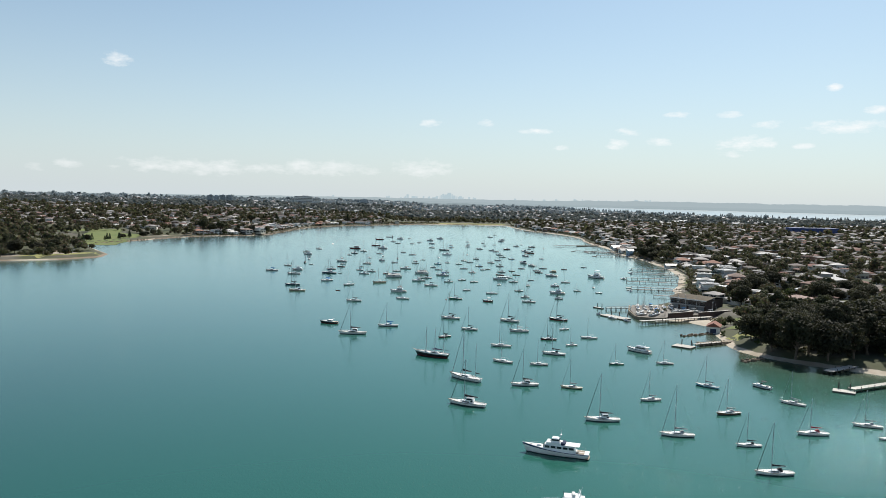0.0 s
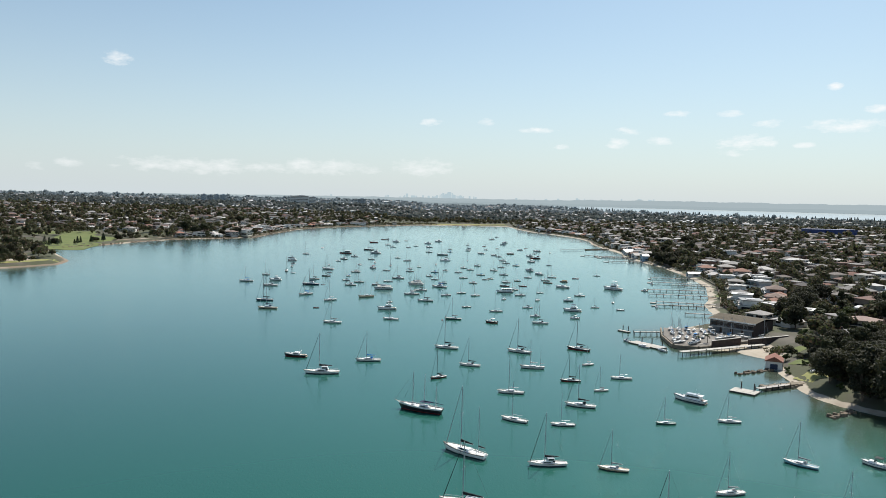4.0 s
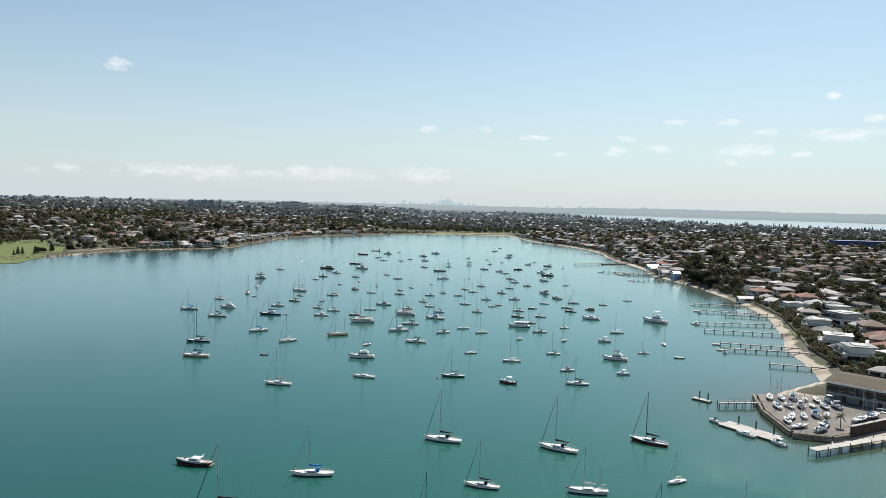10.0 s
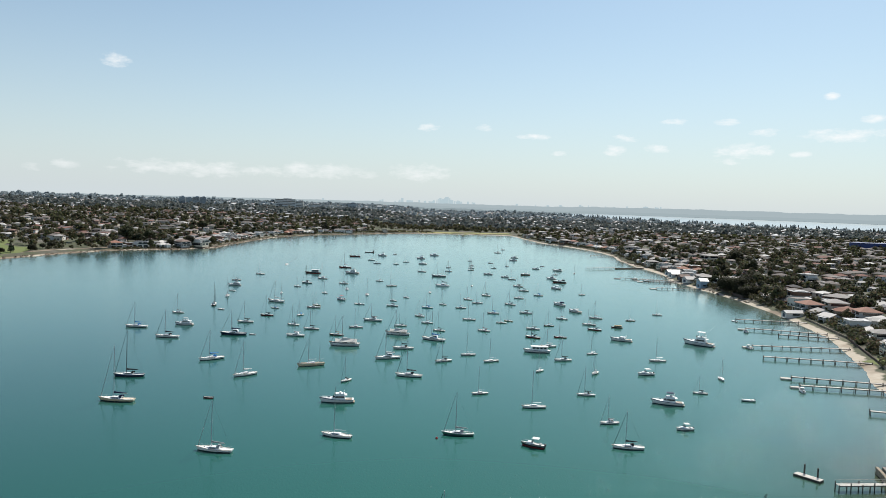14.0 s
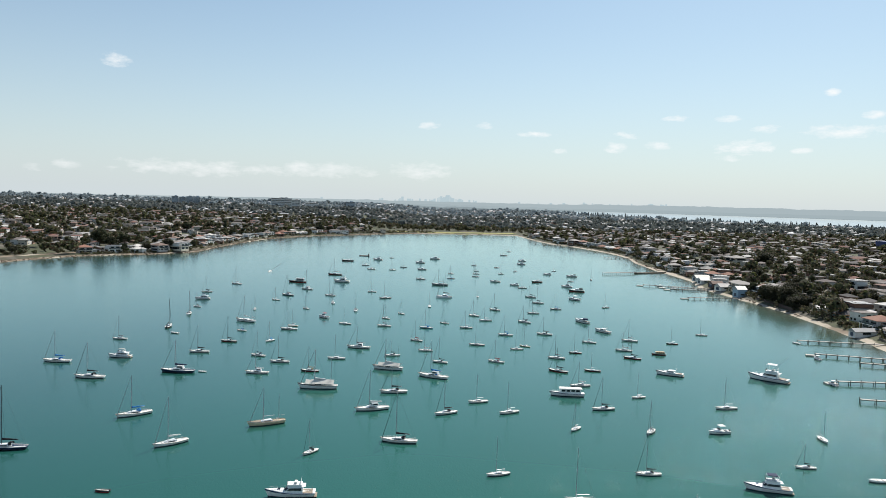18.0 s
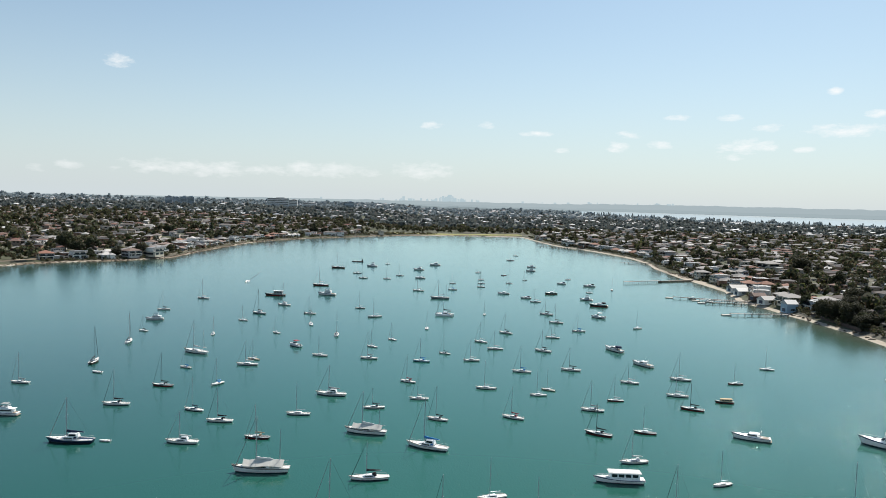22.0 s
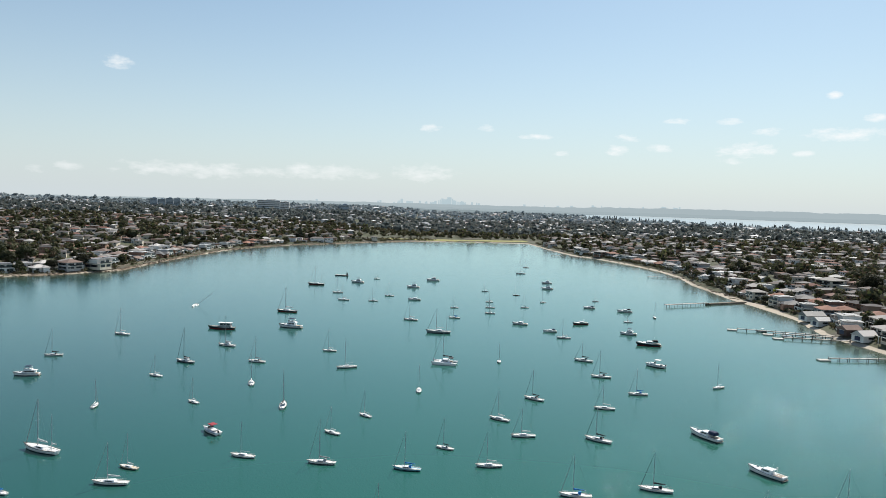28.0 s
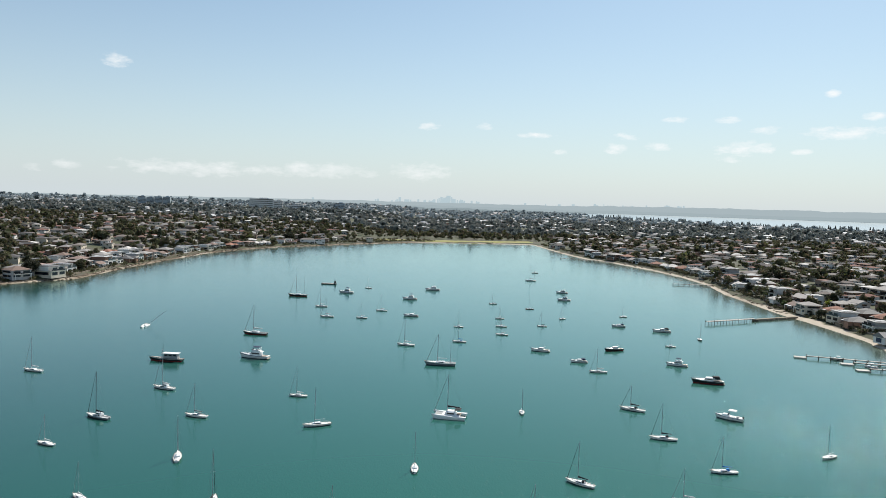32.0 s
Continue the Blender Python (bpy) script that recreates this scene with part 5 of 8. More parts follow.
moor("sloop", 66.8, 416.8, 6.4, 209, "white", "white", 1.33)
moor("sloop", 63.3, 371.4, 6.2, 198, "white", "grey", 1.5)
moor("sloop", 76.1, 392.0, 8.6, 176, "white", "none", 1.28)
moor("ferry", 94.3, 359.9, 11.3, 138, "white", "navy")
moor("sloop", 76.5, 330.3, 6.7, 183, "green", "white", 1.39)
moor("sloop", 99.3, 334.0, 7.7, 177, "white", "white", 1.45)
moor("sloop", 68.6, 450.5, 11.7, 149, "black", "black", 1.44)
moor("schooner", -6.3, 338.2, 15.1, 156, "black", "navy", 1.0)
moor("ketch", 8.0, 296.2, 13.6, 143, "white", "black", 1.5)
moor("pilot", 7.7, 259.3, 13.4, 159, "white", "black", 1.26)
moor("pilot", 31.1, 288.8, 10.7, 184, "white", "black", 1.46)
moor("pilot", 52.1, 244.5, 11.3, 179, "white", "black", 1.41)
moor("motoryacht", 31.7, 210.6, 17.1, 163, "white", "white")
moor("flybridge", 28.6, 172.4, 12.6, 176, "white", "white")
moor("sloop", 49.0, 286.3, 8.2, 165, "cream", "grey", 1.36)
moor("sloop", 75.5, 271.3, 7.9, 191, "white", "grey", 1.45)
moor("sloop", 72.6, 230.4, 10.2, 175, "white", "grey", 1.5)
moor("sloop", 98.3, 255.9, 9.0, 193, "brown", "grey", 1.34)
moor("sloop", 91.6, 222.3, 7.4, 180, "white", "black", 1.42)
moor("sloop", 89.1, 199.3, 10.2, 180, "white", "black", 1.41)
moor("sloop", 117.2, 235.0, 9.9, 180, "white", "red", 1.17)
moor("sloop", 140.4, 245.1, 8.9, 163, "white", "grey", 1.33)
moor("sloop", 139.4, 231.8, 5.8, 175, "white", "white", 1.21)
moor("sloop", 127.8, 271.1, 8.7, 140, "white", "grey", 1.32)
moor("runabout", 126.4, 294.6, 7.0, 134, "white", "black")
moor("sloop", 104.3, 293.6, 9.2, 141, "blue", "grey", 1.45)

# ---- trees ----
def clump(rng, centre, radius, n, size, flat=0.8):
    """Leaf sprays scattered through a rough ball."""
    d = rng.normal(size=(n, 3))
    d /= np.linalg.norm(d, axis=1)[:, None]
    r = radius * rng.uniform(0.55, 1.05, n) ** 0.6
    c = np.asarray(centre) + d * r[:, None] * (1, 1, flat)
    a = np.cross(d, rng.normal(size=(n, 3)))
    a /= np.linalg.norm(a, axis=1)[:, None] + 1e-9
    nrm = d * 0.7 + rng.normal(size=(n, 3)) * 0.45 + (0, 0, 0.35)
    nrm /= np.linalg.norm(nrm, axis=1)[:, None]
    a = a - nrm * (a * nrm).sum(1)[:, None]
    a /= np.linalg.norm(a, axis=1)[:, None] + 1e-9
    b = np.cross(nrm, a)
    s = (size * rng.uniform(0.6, 1.4, n))[:, None]
    bend = nrm * s * 0.25
    return np.stack([c - a * s - b * s * 0.6 - bend, c + a * s * 0.2 - b * s * 0.7, c + a * s * 1.1 + b * s * 0.1 - bend, c + a * s * 0.1 + b * s * 0.8, c - a * s * 0.8 + b * s * 0.5 - bend], 1)


def sprays(blocks):
    v = np.concatenate(blocks).reshape(-1, 3)
    f = np.arange(len(v)).reshape(-1, 5)
    return v, f


def broadleaf(seed, tall, wide, leaf, label, blobs=14, per=110, size=0.42, name="tree", trunk_h=0.3):
    rng = np.random.default_rng(seed)
    root = new(name)
    g = Geo()
    top = tall * trunk_h
    lean = rng.normal(size=2) * 0.05 * tall
    g.tube((0, 0, -0.6), (lean[0] * 0.4, lean[1] * 0.4, top), 0.032 * tall, 0.022 * tall, 8)
    limbs, blocks = g, []
    for i in range(blobs):
        t = 2 * math.pi * (i * 0.618 + rng.uniform(-0.08, 0.08))
        u = rng.uniform(0, 1)
        z = top + (tall - top) * (0.15 + 0.7 * u)
        r = wide / 2 * (0.3 + 0.62 * math.sin(math.pi * min(0.95, 0.25 + 0.68 * u))) * rng.uniform(0.4, 0.95)
        c = (math.cos(t) * r + lean[0], math.sin(t) * r + lean[1], z)
        limbs.tube((lean[0] * 0.4, lean[1] * 0.4, top * rng.uniform(0.7, 1.0)), c, 0.012 * tall, 0.004 * tall, 5)
        blocks.append(clump(rng, c, wide * rng.uniform(0.13, 0.24), per, size))
    part("trunk", limbs, BARK, root)
    v, f = sprays(blocks)
    part("crown", mesh_of("crown", v, f, leaf, False), leaf, root)
    return tagged(root, label, "tree", "shore trees")


def norfolk(seed, tall):
    rng = np.random.default_rng(seed)
    root = new("pine_tree")
    blocks, limbs = [], Geo().tube((0, 0, -0.5), (0, 0, tall * 0.97), 0.02 * tall, 0.004 * tall, 7)
    for k in range(13):
        z = tall * (0.16 + 0.062 * k)
        r = tall * 0.2 * (1 - k / 13.5) + 0.4
        for i in range(6):
            t = i * math.pi / 3 + k * 0.5 + rng.uniform(-0.2, 0.2)
            e = (math.cos(t) * r, math.sin(t) * r, z + r * 0.12)
            limbs.tube((0, 0, z), e, 0.06, 0.02, 4)
            for u in (0.4, 0.7, 1.0):
                blocks.append(clump(rng, (e[0] * u, e[1] * u, z + r * 0.12 * u), 0.09 * r + 0.35, 12, 0.42, 0.5))
    part("trunk", limbs, BARK, root)
    v, f = sprays(blocks)
    part("crown", mesh_of("crown", v, f, PINE, False), PINE, root)
    return tagged(root, "dark green norfolk pine with tiered branches", "tree", "shore trees")


def palm(seed, tall):
    rng = np.random.default_rng(seed)
    root = new("palm_tree")
    part("trunk", Geo().tube((0, 0, -0.4), (0.15, 0.1, tall * 0.5), 0.32, 0.24, 8).tube((0.15, 0.1, tall * 0.5), (0.2, 0.0, tall), 0.24, 0.22, 8), BARK, root)
    g = Geo()
    for i in range(26):
        t, up = i * 2.4, rng.uniform(-0.5, 1.1)
        l = rng.uniform(2.6, 3.6)
        pts = []
        for k in range(6):
            u = k / 5
            r = l * u * math.cos(up * 0.6)
            z = tall + l * u * math.sin(up) - 1.5 * u * u
            w = 0.42 * math.sin(math.pi * (0.12 + 0.86 * u))
            c, s = math.cos(t), math.sin(t)
            pts.append([(0.2 + c * r - s * w, s * r + c * w, z - 0.18), (0.2 + c * r, s * r, z), (0.2 + c * r + s * w, s * r - c * w, z - 0.18)])
        g.loft(pts, closed=False, caps=False)
    part("fronds", g, PALM, root)
    return tagged(root, "tall palm with drooping fronds", "palm", "shore trees")


KINDS = {
    "gum": [broadleaf(s, 12, 10, GUM, "olive-green gum tree with an open uneven crown", 18, 150, 0.33) for s in (1, 2, 3)],
    "fig": [broadleaf(s, 13, 15, FIG, "dark spreading fig tree with a dense crown", 26, 190, 0.36) for s in (4, 5)],
    "lush": [broadleaf(s, 7, 6.5, LUSH, "fresh green garden tree", 12, 90, 0.32) for s in (6, 7)],
    "shrub": [broadleaf(s, 2.8, 3.4, LUSH, "low green garden shrub", 7, 70, 0.22, "shrub", 0.12) for s in (8, 9)],
    "yellow": [broadleaf(10, 6, 5.5, YELLOW, "bright yellow-green garden tree", 12, 90, 0.32)],
    "pine": [norfolk(11, 20), norfolk(12, 24)],
    "palm": [palm(13, 9.0), palm(14, 7.0)],
    "sheoak": [broadleaf(s, 14, 9, FIG, "tall dark she-oak at the water's edge", 20, 180, 0.3, "tree", 0.18) for s in (15, 16)],
}
dice = random.Random(5)


def plant(kind, x, y, k=1.0, turn=None):
    pat = dice.choice(KINDS[kind])
    z = max(0.2, at_ground(x, y))
    s = k * dice.uniform(0.88, 1.14)
    return copy_thing(pat, Matrix.Translation((x, y, z)) @ pose(0, 0, 0, 0, 0, dice.uniform(0, 360)) @ Matrix.Diagonal((s, s, s * dice.uniform(0.9, 1.1), 1)))


# ---- houses ----
def hip(g, w, d, z, h, over=0.6, ridge=None):
    x, y = w / 2 + over, d / 2 + over
    r = max(0.1, x - y) if ridge is None else ridge
    v = [(-x, -y, z), (x, -y, z), (x, y, z), (-x, y, z), (-r, 0, z + h), (r, 0, z + h), (-x, -y, z - 0.22), (x, -y, z - 0.22), (x, y, z - 0.22), (-x, y, z - 0.22)]
    return g.add(v, [(0, 1, 5, 4), (1, 2, 5), (2, 3, 4, 5), (3, 0, 4), (6, 7, 1, 0), (7, 8, 2, 1), (8, 9, 3, 2), (9, 6, 0, 3), (9, 8, 7, 6)])


def openings(root, w, d, z, n, h=1.35, name="window", front_only=False, big=False):
    """Windows round the walls of a storey, set into the face."""
    sides = [(0, -d / 2, 0, w, n)] + ([] if front_only else [(w / 2, 0, 90, d, 1), (-w / 2, 0, -90, d, 1)])
    for cx, cy, turn, length, count in sides:
        for k in range(count):
            u = (k + 0.5) / count - 0.5
            ww = length / count * (0.72 if big else 0.42)
            c, s = math.cos(radians(turn)), math.sin(radians(turn))
            x, y = cx + u * length * c, cy + u * length * s
            part(name, Geo().box((x, y, z), (ww, 0.16, h), turn=turn), GLASS, root)


def cottage(seed):
    rng = random.Random(seed)
    root = new("house")
    (wall_word, wall_mat), (roof_word, roof_mat) = WALLS[(seed * 7 // 3) % 6], ROOFS[(seed * 5 // 2) % 6]
    w, d = rng.uniform(13, 17), rng.uniform(10, 13)
    part("wall", Geo().box((0, 0, 0.9), (w, d, 4.6)), wall_mat, root)
    part("roof", hip(Geo(), w, d, 3.2, rng.uniform(2.2, 2.9)), roof_mat, root)
    part("wing_wall", Geo().box((w * 0.22, -d * 0.55, 0.9), (w * 0.42, d * 0.4, 4.5)), wall_mat, root)
    g = Geo()
    x0, x1, y0, y1 = w * 0.22 - w * 0.21 - 0.5, w * 0.22 + w * 0.21 + 0.5, -d * 0.75 - 0.5, -d * 0.2
    xm = (x0 + x1) / 2
    g.add([(x0, y0, 3.15), (x1, y0, 3.15), (x1, y1, 3.15), (x0, y1, 3.15), (xm, y0 + 2.0, 5.0), (xm, y1 + 2, 5.0)], [(0, 1, 4), (1, 2, 5, 4), (3, 0, 4, 5), (3, 2, 1, 0)])
    part("wing_roof", g, roof_mat, root)
    openings(root, w, d, 1.7, 2)
    part("chimney", Geo().box((-w * 0.3, d * 0.1, 5.2), (0.9, 0.7, 2.2), cut=0.05), BRICKD, root)
    part("verandah", Geo().box((-w * 0.25, -d / 2 - 1.2, 2.75), (w * 0.45, 2.6, 0.14)), FLATROOF, root)
    return tagged(root, f"single-storey {wall_word} house with {roof_word} hipped roof and verandah", "house", "houses round the bay")


def two_storey(seed):
    rng = random.Random(seed)
    root = new("house")
    (wall_word, wall_mat), (roof_word, roof_mat) = WALLS[(seed * 7 // 3) % 6], ROOFS[(seed * 5 // 2) % 6]
    w, d = rng.uniform(12, 16), rng.uniform(10, 14)
    part("wall", Geo().box((0, 0, 2.3), (w, d, 7.4)), wall_mat, root)
    part("roof", hip(Geo(), w, d, 6.0, rng.uniform(1.8, 2.6)), roof_mat, root)
    openings(root, w, d, 1.6, 2, 1.5, big=True)
    openings(root, w, d, 4.6, 2, 1.4, big=True)
    b = part("balcony", Geo().box((0, -d / 2 - 1.1, 3.05), (w * 0.9, 2.2, 0.2)), WHITEWALL, root)
    part("balustrade", Geo().box((0, -d / 2 - 2.15, 3.7), (w * 0.9, 0.06, 1.0)), GLASS, b)
    for s in (-1, 1):
        part("balcony_post", Geo().box((s * w * 0.42, -d / 2 - 2.0, 1.2), (0.3, 0.3, 3.7)), WHITEWALL, b)
    part("garage_wing", Geo().box((w * 0.5 + 2.4, d * 0.1, 0.9), (5.2, 6.0, 4.4)), wall_mat, root)
    part("garage_roof", Geo().box((w * 0.5 + 2.4, d * 0.1, 3.2), (5.8, 6.6, 0.25)), FLATROOF, root)
    return tagged(root, f"two-storey {wall_word} house with {roof_word} roof and long balcony", "house", "houses round the bay")


def modern(seed):
    rng = random.Random(seed)
    root = new("house")
    (wall_word, wall_mat), (roof_word, roof_mat) = WALLS[(seed * 7 // 3) % 6], ROOFS[(seed * 5 // 2) % 6]
    w, d = rng.uniform(12, 17), rng.uniform(12, 16)
    part("wall", Geo().box((0, 0, 1.0), (w, d, 5.0)), WHITEWALL if seed % 2 else wall_mat, root)
    part("upper_wall", Geo().box((rng.uniform(-1, 1), 1.4, 5.0), (w * 0.82, d * 0.76, 3.0)), wall_mat if seed % 2 else WHITEWALL, root)
    part("terrace", Geo().box((0, 0, 3.58), (w + 0.4, d + 0.4, 0.22)), CONCRETE, root)
    part("roof", Geo().box((0, 1.2, 6.65), (w * 0.92, d * 0.88, 0.3)), FLATROOF, root)
    part("parapet", Geo().box((0, 1.2, 6.9), (w * 0.5, d * 0.4, 0.35)), FLATROOF, root)
    openings(root, w, d, 1.7, 2, 2.0, big=True)
    openings(root, w * 0.82, d * 0.76 + 2.8, 5.0, 2, 1.7, front_only=True, big=True)
    part("balustrade", Geo().box((0, -d / 2 - 0.1, 4.2), (w * 0.95, 0.06, 1.0)), GLASS, root)
    return tagged(root, f"modern flat-roofed white and {wall_word} house with terrace", "house", "houses round the bay")


def lowset(seed):
    rng = random.Random(seed)
    root = new("house")
    (wall_word, wall_mat), (roof_word, roof_mat) = WALLS[(seed * 7 // 3) % 6], ROOFS[(seed * 5 // 2) % 6]
    w, d = rng.uniform(11, 14), rng.uniform(9, 11)
    part("wall", Geo().box((0, 0, 0.8), (w, d, 4.4)), wall_mat, root)
    g = Geo()
    x, y = w / 2 + 0.5, d / 2 + 0.7
    g.add([(-x, -y, 2.9), (x, -y, 2.9), (x, y, 2.9), (-x, y, 2.9), (-x, 0, 5.1), (x, 0, 5.1), (-x, -y, 2.7), (x, -y, 2.7), (x, y, 2.7), (-x, y, 2.7)], [(0, 1, 5, 4), (2, 3, 4, 5), (6, 7, 1, 0), (8, 9, 3, 2), (9, 8, 7, 6), (7, 8, 2, 1), (9, 6, 0, 3)])
    part("roof", g, roof_mat, root)
    gg = Geo()
    for s in (-1, 1):
        gg.add([(s * w / 2, -d / 2, 2.9), (s * w / 2, d / 2, 2.9), (s * w / 2, 0, 4.95), (s * (w / 2 - 0.2), -d / 2, 2.9), (s * (w / 2 - 0.2), d / 2, 2.9), (s * (w / 2 - 0.2), 0, 4.95)], [(0, 1, 2), (5, 4, 3), (0, 2, 5, 3), (1, 4, 5, 2)])
    part("gable", gg, wall_mat, root)
    openings(root, w, d, 1.6, 2)
    part("skillion", Geo().box((0, -d / 2 - 1.6, 2.55), (w * 0.7, 3.2, 0.14)), FLATROOF, root)
    for s in (-1, 1):
        part("post", Geo().box((s * w * 0.32, -d / 2 - 3.0, 0.6), (0.14, 0.14, 3.8)), WHITEWALL, root)
    return tagged(root, f"gabled {wall_word} house with {roof_word} roof and sunroom", "house", "houses round the bay")


HOUSES = [cottage(1), two_storey(2), modern(3), lowset(4), cottage(5), two_storey(6), modern(8), modern(9), lowset(11), cottage(12),
          cottage(16), two_storey(17), two_storey(18), modern(19), lowset(22), two_storey(27), modern(29)]
built = []


def house(i, x, y, turn, k=1.0):
    built.append((x, y, 9.5 * k))
    return copy_thing(HOUSES[i % len(HOUSES)], Matrix.Translation((x, y, at_ground(x, y) + 0.35)) @ pose(0, 0, 0, 0, 0, turn) @ Matrix.Diagonal((k, k, k, 1)))


def clear(x, y, r):
    return all((x - a) ** 2 + (y - b) ** 2 > (r + c) ** 2 for a, b, c in built)

# ---- the boat club and its hardstand ----
def boat_club():
    root = new("boat_club")
    u, v = 26.0, 23.0
    part("wall", Geo().box((0, 0, 3.6), (u, v, 7.2)), BRICKD, root)
    for s in (-1, 1):
        g = Geo().add([(-u / 2 - 0.9, s * (v / 2 + 1.0), 7.3), (u / 2 + 0.9, s * (v / 2 + 1.0), 7.3), (u / 2 + 0.9, 0, 8.9), (-u / 2 - 0.9, 0, 8.9),
                       (-u / 2 - 0.9, s * (v / 2 + 1.0), 7.05), (u / 2 + 0.9, s * (v / 2 + 1.0), 7.05), (u / 2 + 0.9, 0, 8.65), (-u / 2 - 0.9, 0, 8.65)], [(0, 1, 2, 3), (7, 6, 5, 4), (0, 4, 5, 1), (1, 5, 6, 2), (3, 2, 6, 7), (0, 3, 7, 4)])
        roof = part("roof", g, CLUBROOF, root)
        for k in range(22):
            x = -u / 2 + (k + 0.5) * u / 22
            part("roof_seam", Geo().add([(x - 0.06, s * (v / 2 + 0.9), 7.4), (x + 0.06, s * (v / 2 + 0.9), 7.4), (x + 0.06, s * 0.1, 8.98), (x - 0.06, s * 0.1, 8.98)], [(0, 1, 2, 3)]), CLUBROOF, roof)
    part("fascia", Geo().box((0, -v / 2 - 1.02, 7.0), (u + 1.8, 0.1, 0.7)), WHITEWALL, root)
    for k in range(7):
        win = part("window", Geo().box((-10.8 + 3.6 * k, -v / 2 - 0.02, 4.7), (3.1, 0.2, 2.2)), GLASS, root)
        part("window_sill", Geo().box((-10.8 + 3.6 * k, -v / 2 - 0.05, 3.5), (3.3, 0.28, 0.14)), TIMBER, win)
        part("lintel", Geo().box((-10.8 + 3.6 * k, -v / 2 - 0.05, 5.88), (3.3, 0.28, 0.14)), TIMBER, win)
    for k in range(4):
        part("shed_door", Geo().box((-9.4 + 6.3 * k, -v / 2 - 0.03, 1.5), (4.6, 0.18, 2.9)), HULLS["grey"], root)
    for k in range(4):
        part("side_window", Geo().box((-u / 2 - 0.02, -8 + 5.2 * k, 4.7), (0.2, 4.2, 2.2)), GLASS, root)
    part("balcony", Geo().box((0, -v / 2 - 1.3, 3.15), (u * 0.96, 2.6, 0.25)), CONCRETE, root)
    tagged(root, "dark brick boat club with low khaki sheet roof", "club house")
    built.append((172, 507, 20))
    root.matrix_world = pose(171.5, 505.5, 1.9, 0, 0, -47.7)


boat_club()
YARD_EDGE = [(120, 461), (131, 458), (139, 462), (158, 473), (176, 483), (160, 506), (146, 512), (129, 512), (122, 488)]
n_edge = len(YARD_EDGE)
hard = tagged(new("hardstand", Geo().add([(x, y, -1.5) for x, y in YARD_EDGE] + [(x, y, 1.85) for x, y in YARD_EDGE], [tuple(range(n_edge, 2 * n_edge))] + [(k, (k + 1) % n_edge, n_edge + (k + 1) % n_edge, n_edge + k) for k in range(n_edge)]).mesh("hardstand", YARD)), "stained concrete boat hardstand behind a stone seawall", "hardstand", kind="structure")


def retaining(x0, y0, x1, y1, tall, base=1.0):
    root = new("retaining_wall")
    l = math.hypot(x1 - x0, y1 - y0)
    n = max(2, int(l / 4.5))
    for k in range(n):
        part("wall_panel", Geo().box((l * (k + 0.5) / n, 0, tall / 2 - 0.8), (l / n - 0.06, 0.8, tall + 1.6), cut=0.05), BRICKD, root)
    part("coping", Geo().box((l / 2, 0, tall + 0.1), (l + 0.3, 1.1, 0.2), cut=0.05), CONCRETE, root)
    tagged(root, "dark brick retaining wall beside the slipway", "wall", "retaining walls by the boat club")
    root.matrix_world = pose(x0, y0, base, 0, 0, math.degrees(math.atan2(y1 - y0, x1 - x0)))


retaining(139, 461.4, 158, 472.4, 3.2)
retaining(160, 467, 187, 481, 2.8, 1.6)
terrace = tagged(new("terrace", Geo().add([(x, y, -1.0) for x, y in ((140, 462.5), (158, 473), (162, 481), (146, 474))] + [(x, y, 3.7) for x, y in ((140, 462.5), (158, 473), (162, 481), (146, 474))], [(4, 5, 6, 7), (0, 1, 5, 4), (1, 2, 6, 5), (2, 3, 7, 6), (3, 0, 4, 7)]).mesh("terrace", YARD)), "raised concrete terrace behind the dark wall", "terrace", kind="structure")
wall = new("stone_seawall", None)
stones = random.Random(8)
for (x0, y0), (x1, y1) in (((127.5, 512), (121, 488)), ((121, 488), (119, 460.5)), ((119, 460.5), (131, 457)), ((131, 457), (139, 461))):
    l = math.hypot(x1 - x0, y1 - y0)
    for k in range(int(l / 2)):
        u = (k + 0.5) * 2 / l
        for z in (0.1, 0.85, 1.55):
            part("stone", Geo().box((x0 + (x1 - x0) * u + stones.uniform(-0.1, 0.1), y0 + (y1 - y0) * u, z), (1.92, 0.9, 0.72), turn=math.degrees(math.atan2(y1 - y0, x1 - x0)), cut=0.1), STONE, wall)
tagged(wall, "weathered sandstone seawall round the hardstand", "seawall")
slip = new("slipway")
part("ramp", Geo().add([(128, 452, -0.5), (135, 455, -0.5), (141, 466, 1.9), (133, 466, 1.9), (128, 452, -1.5), (135, 455, -1.5), (141, 466, 0.5), (133, 466, 0.5)], [(0, 1, 2, 3), (0, 4, 5, 1), (1, 5, 6, 2), (3, 7, 4, 0)]), CONCRETE, slip)
for k in range(8):
    part("sleeper", Geo().box((131.8 + 0.68 * k, 454.2 + 1.5 * k, -0.1 + 0.28 * k), (5.4, 0.3, 0.25), turn=24, cut=0.04), TIMBER, slip)
tagged(slip, "concrete slipway with timber sleepers into the water", "slipway")

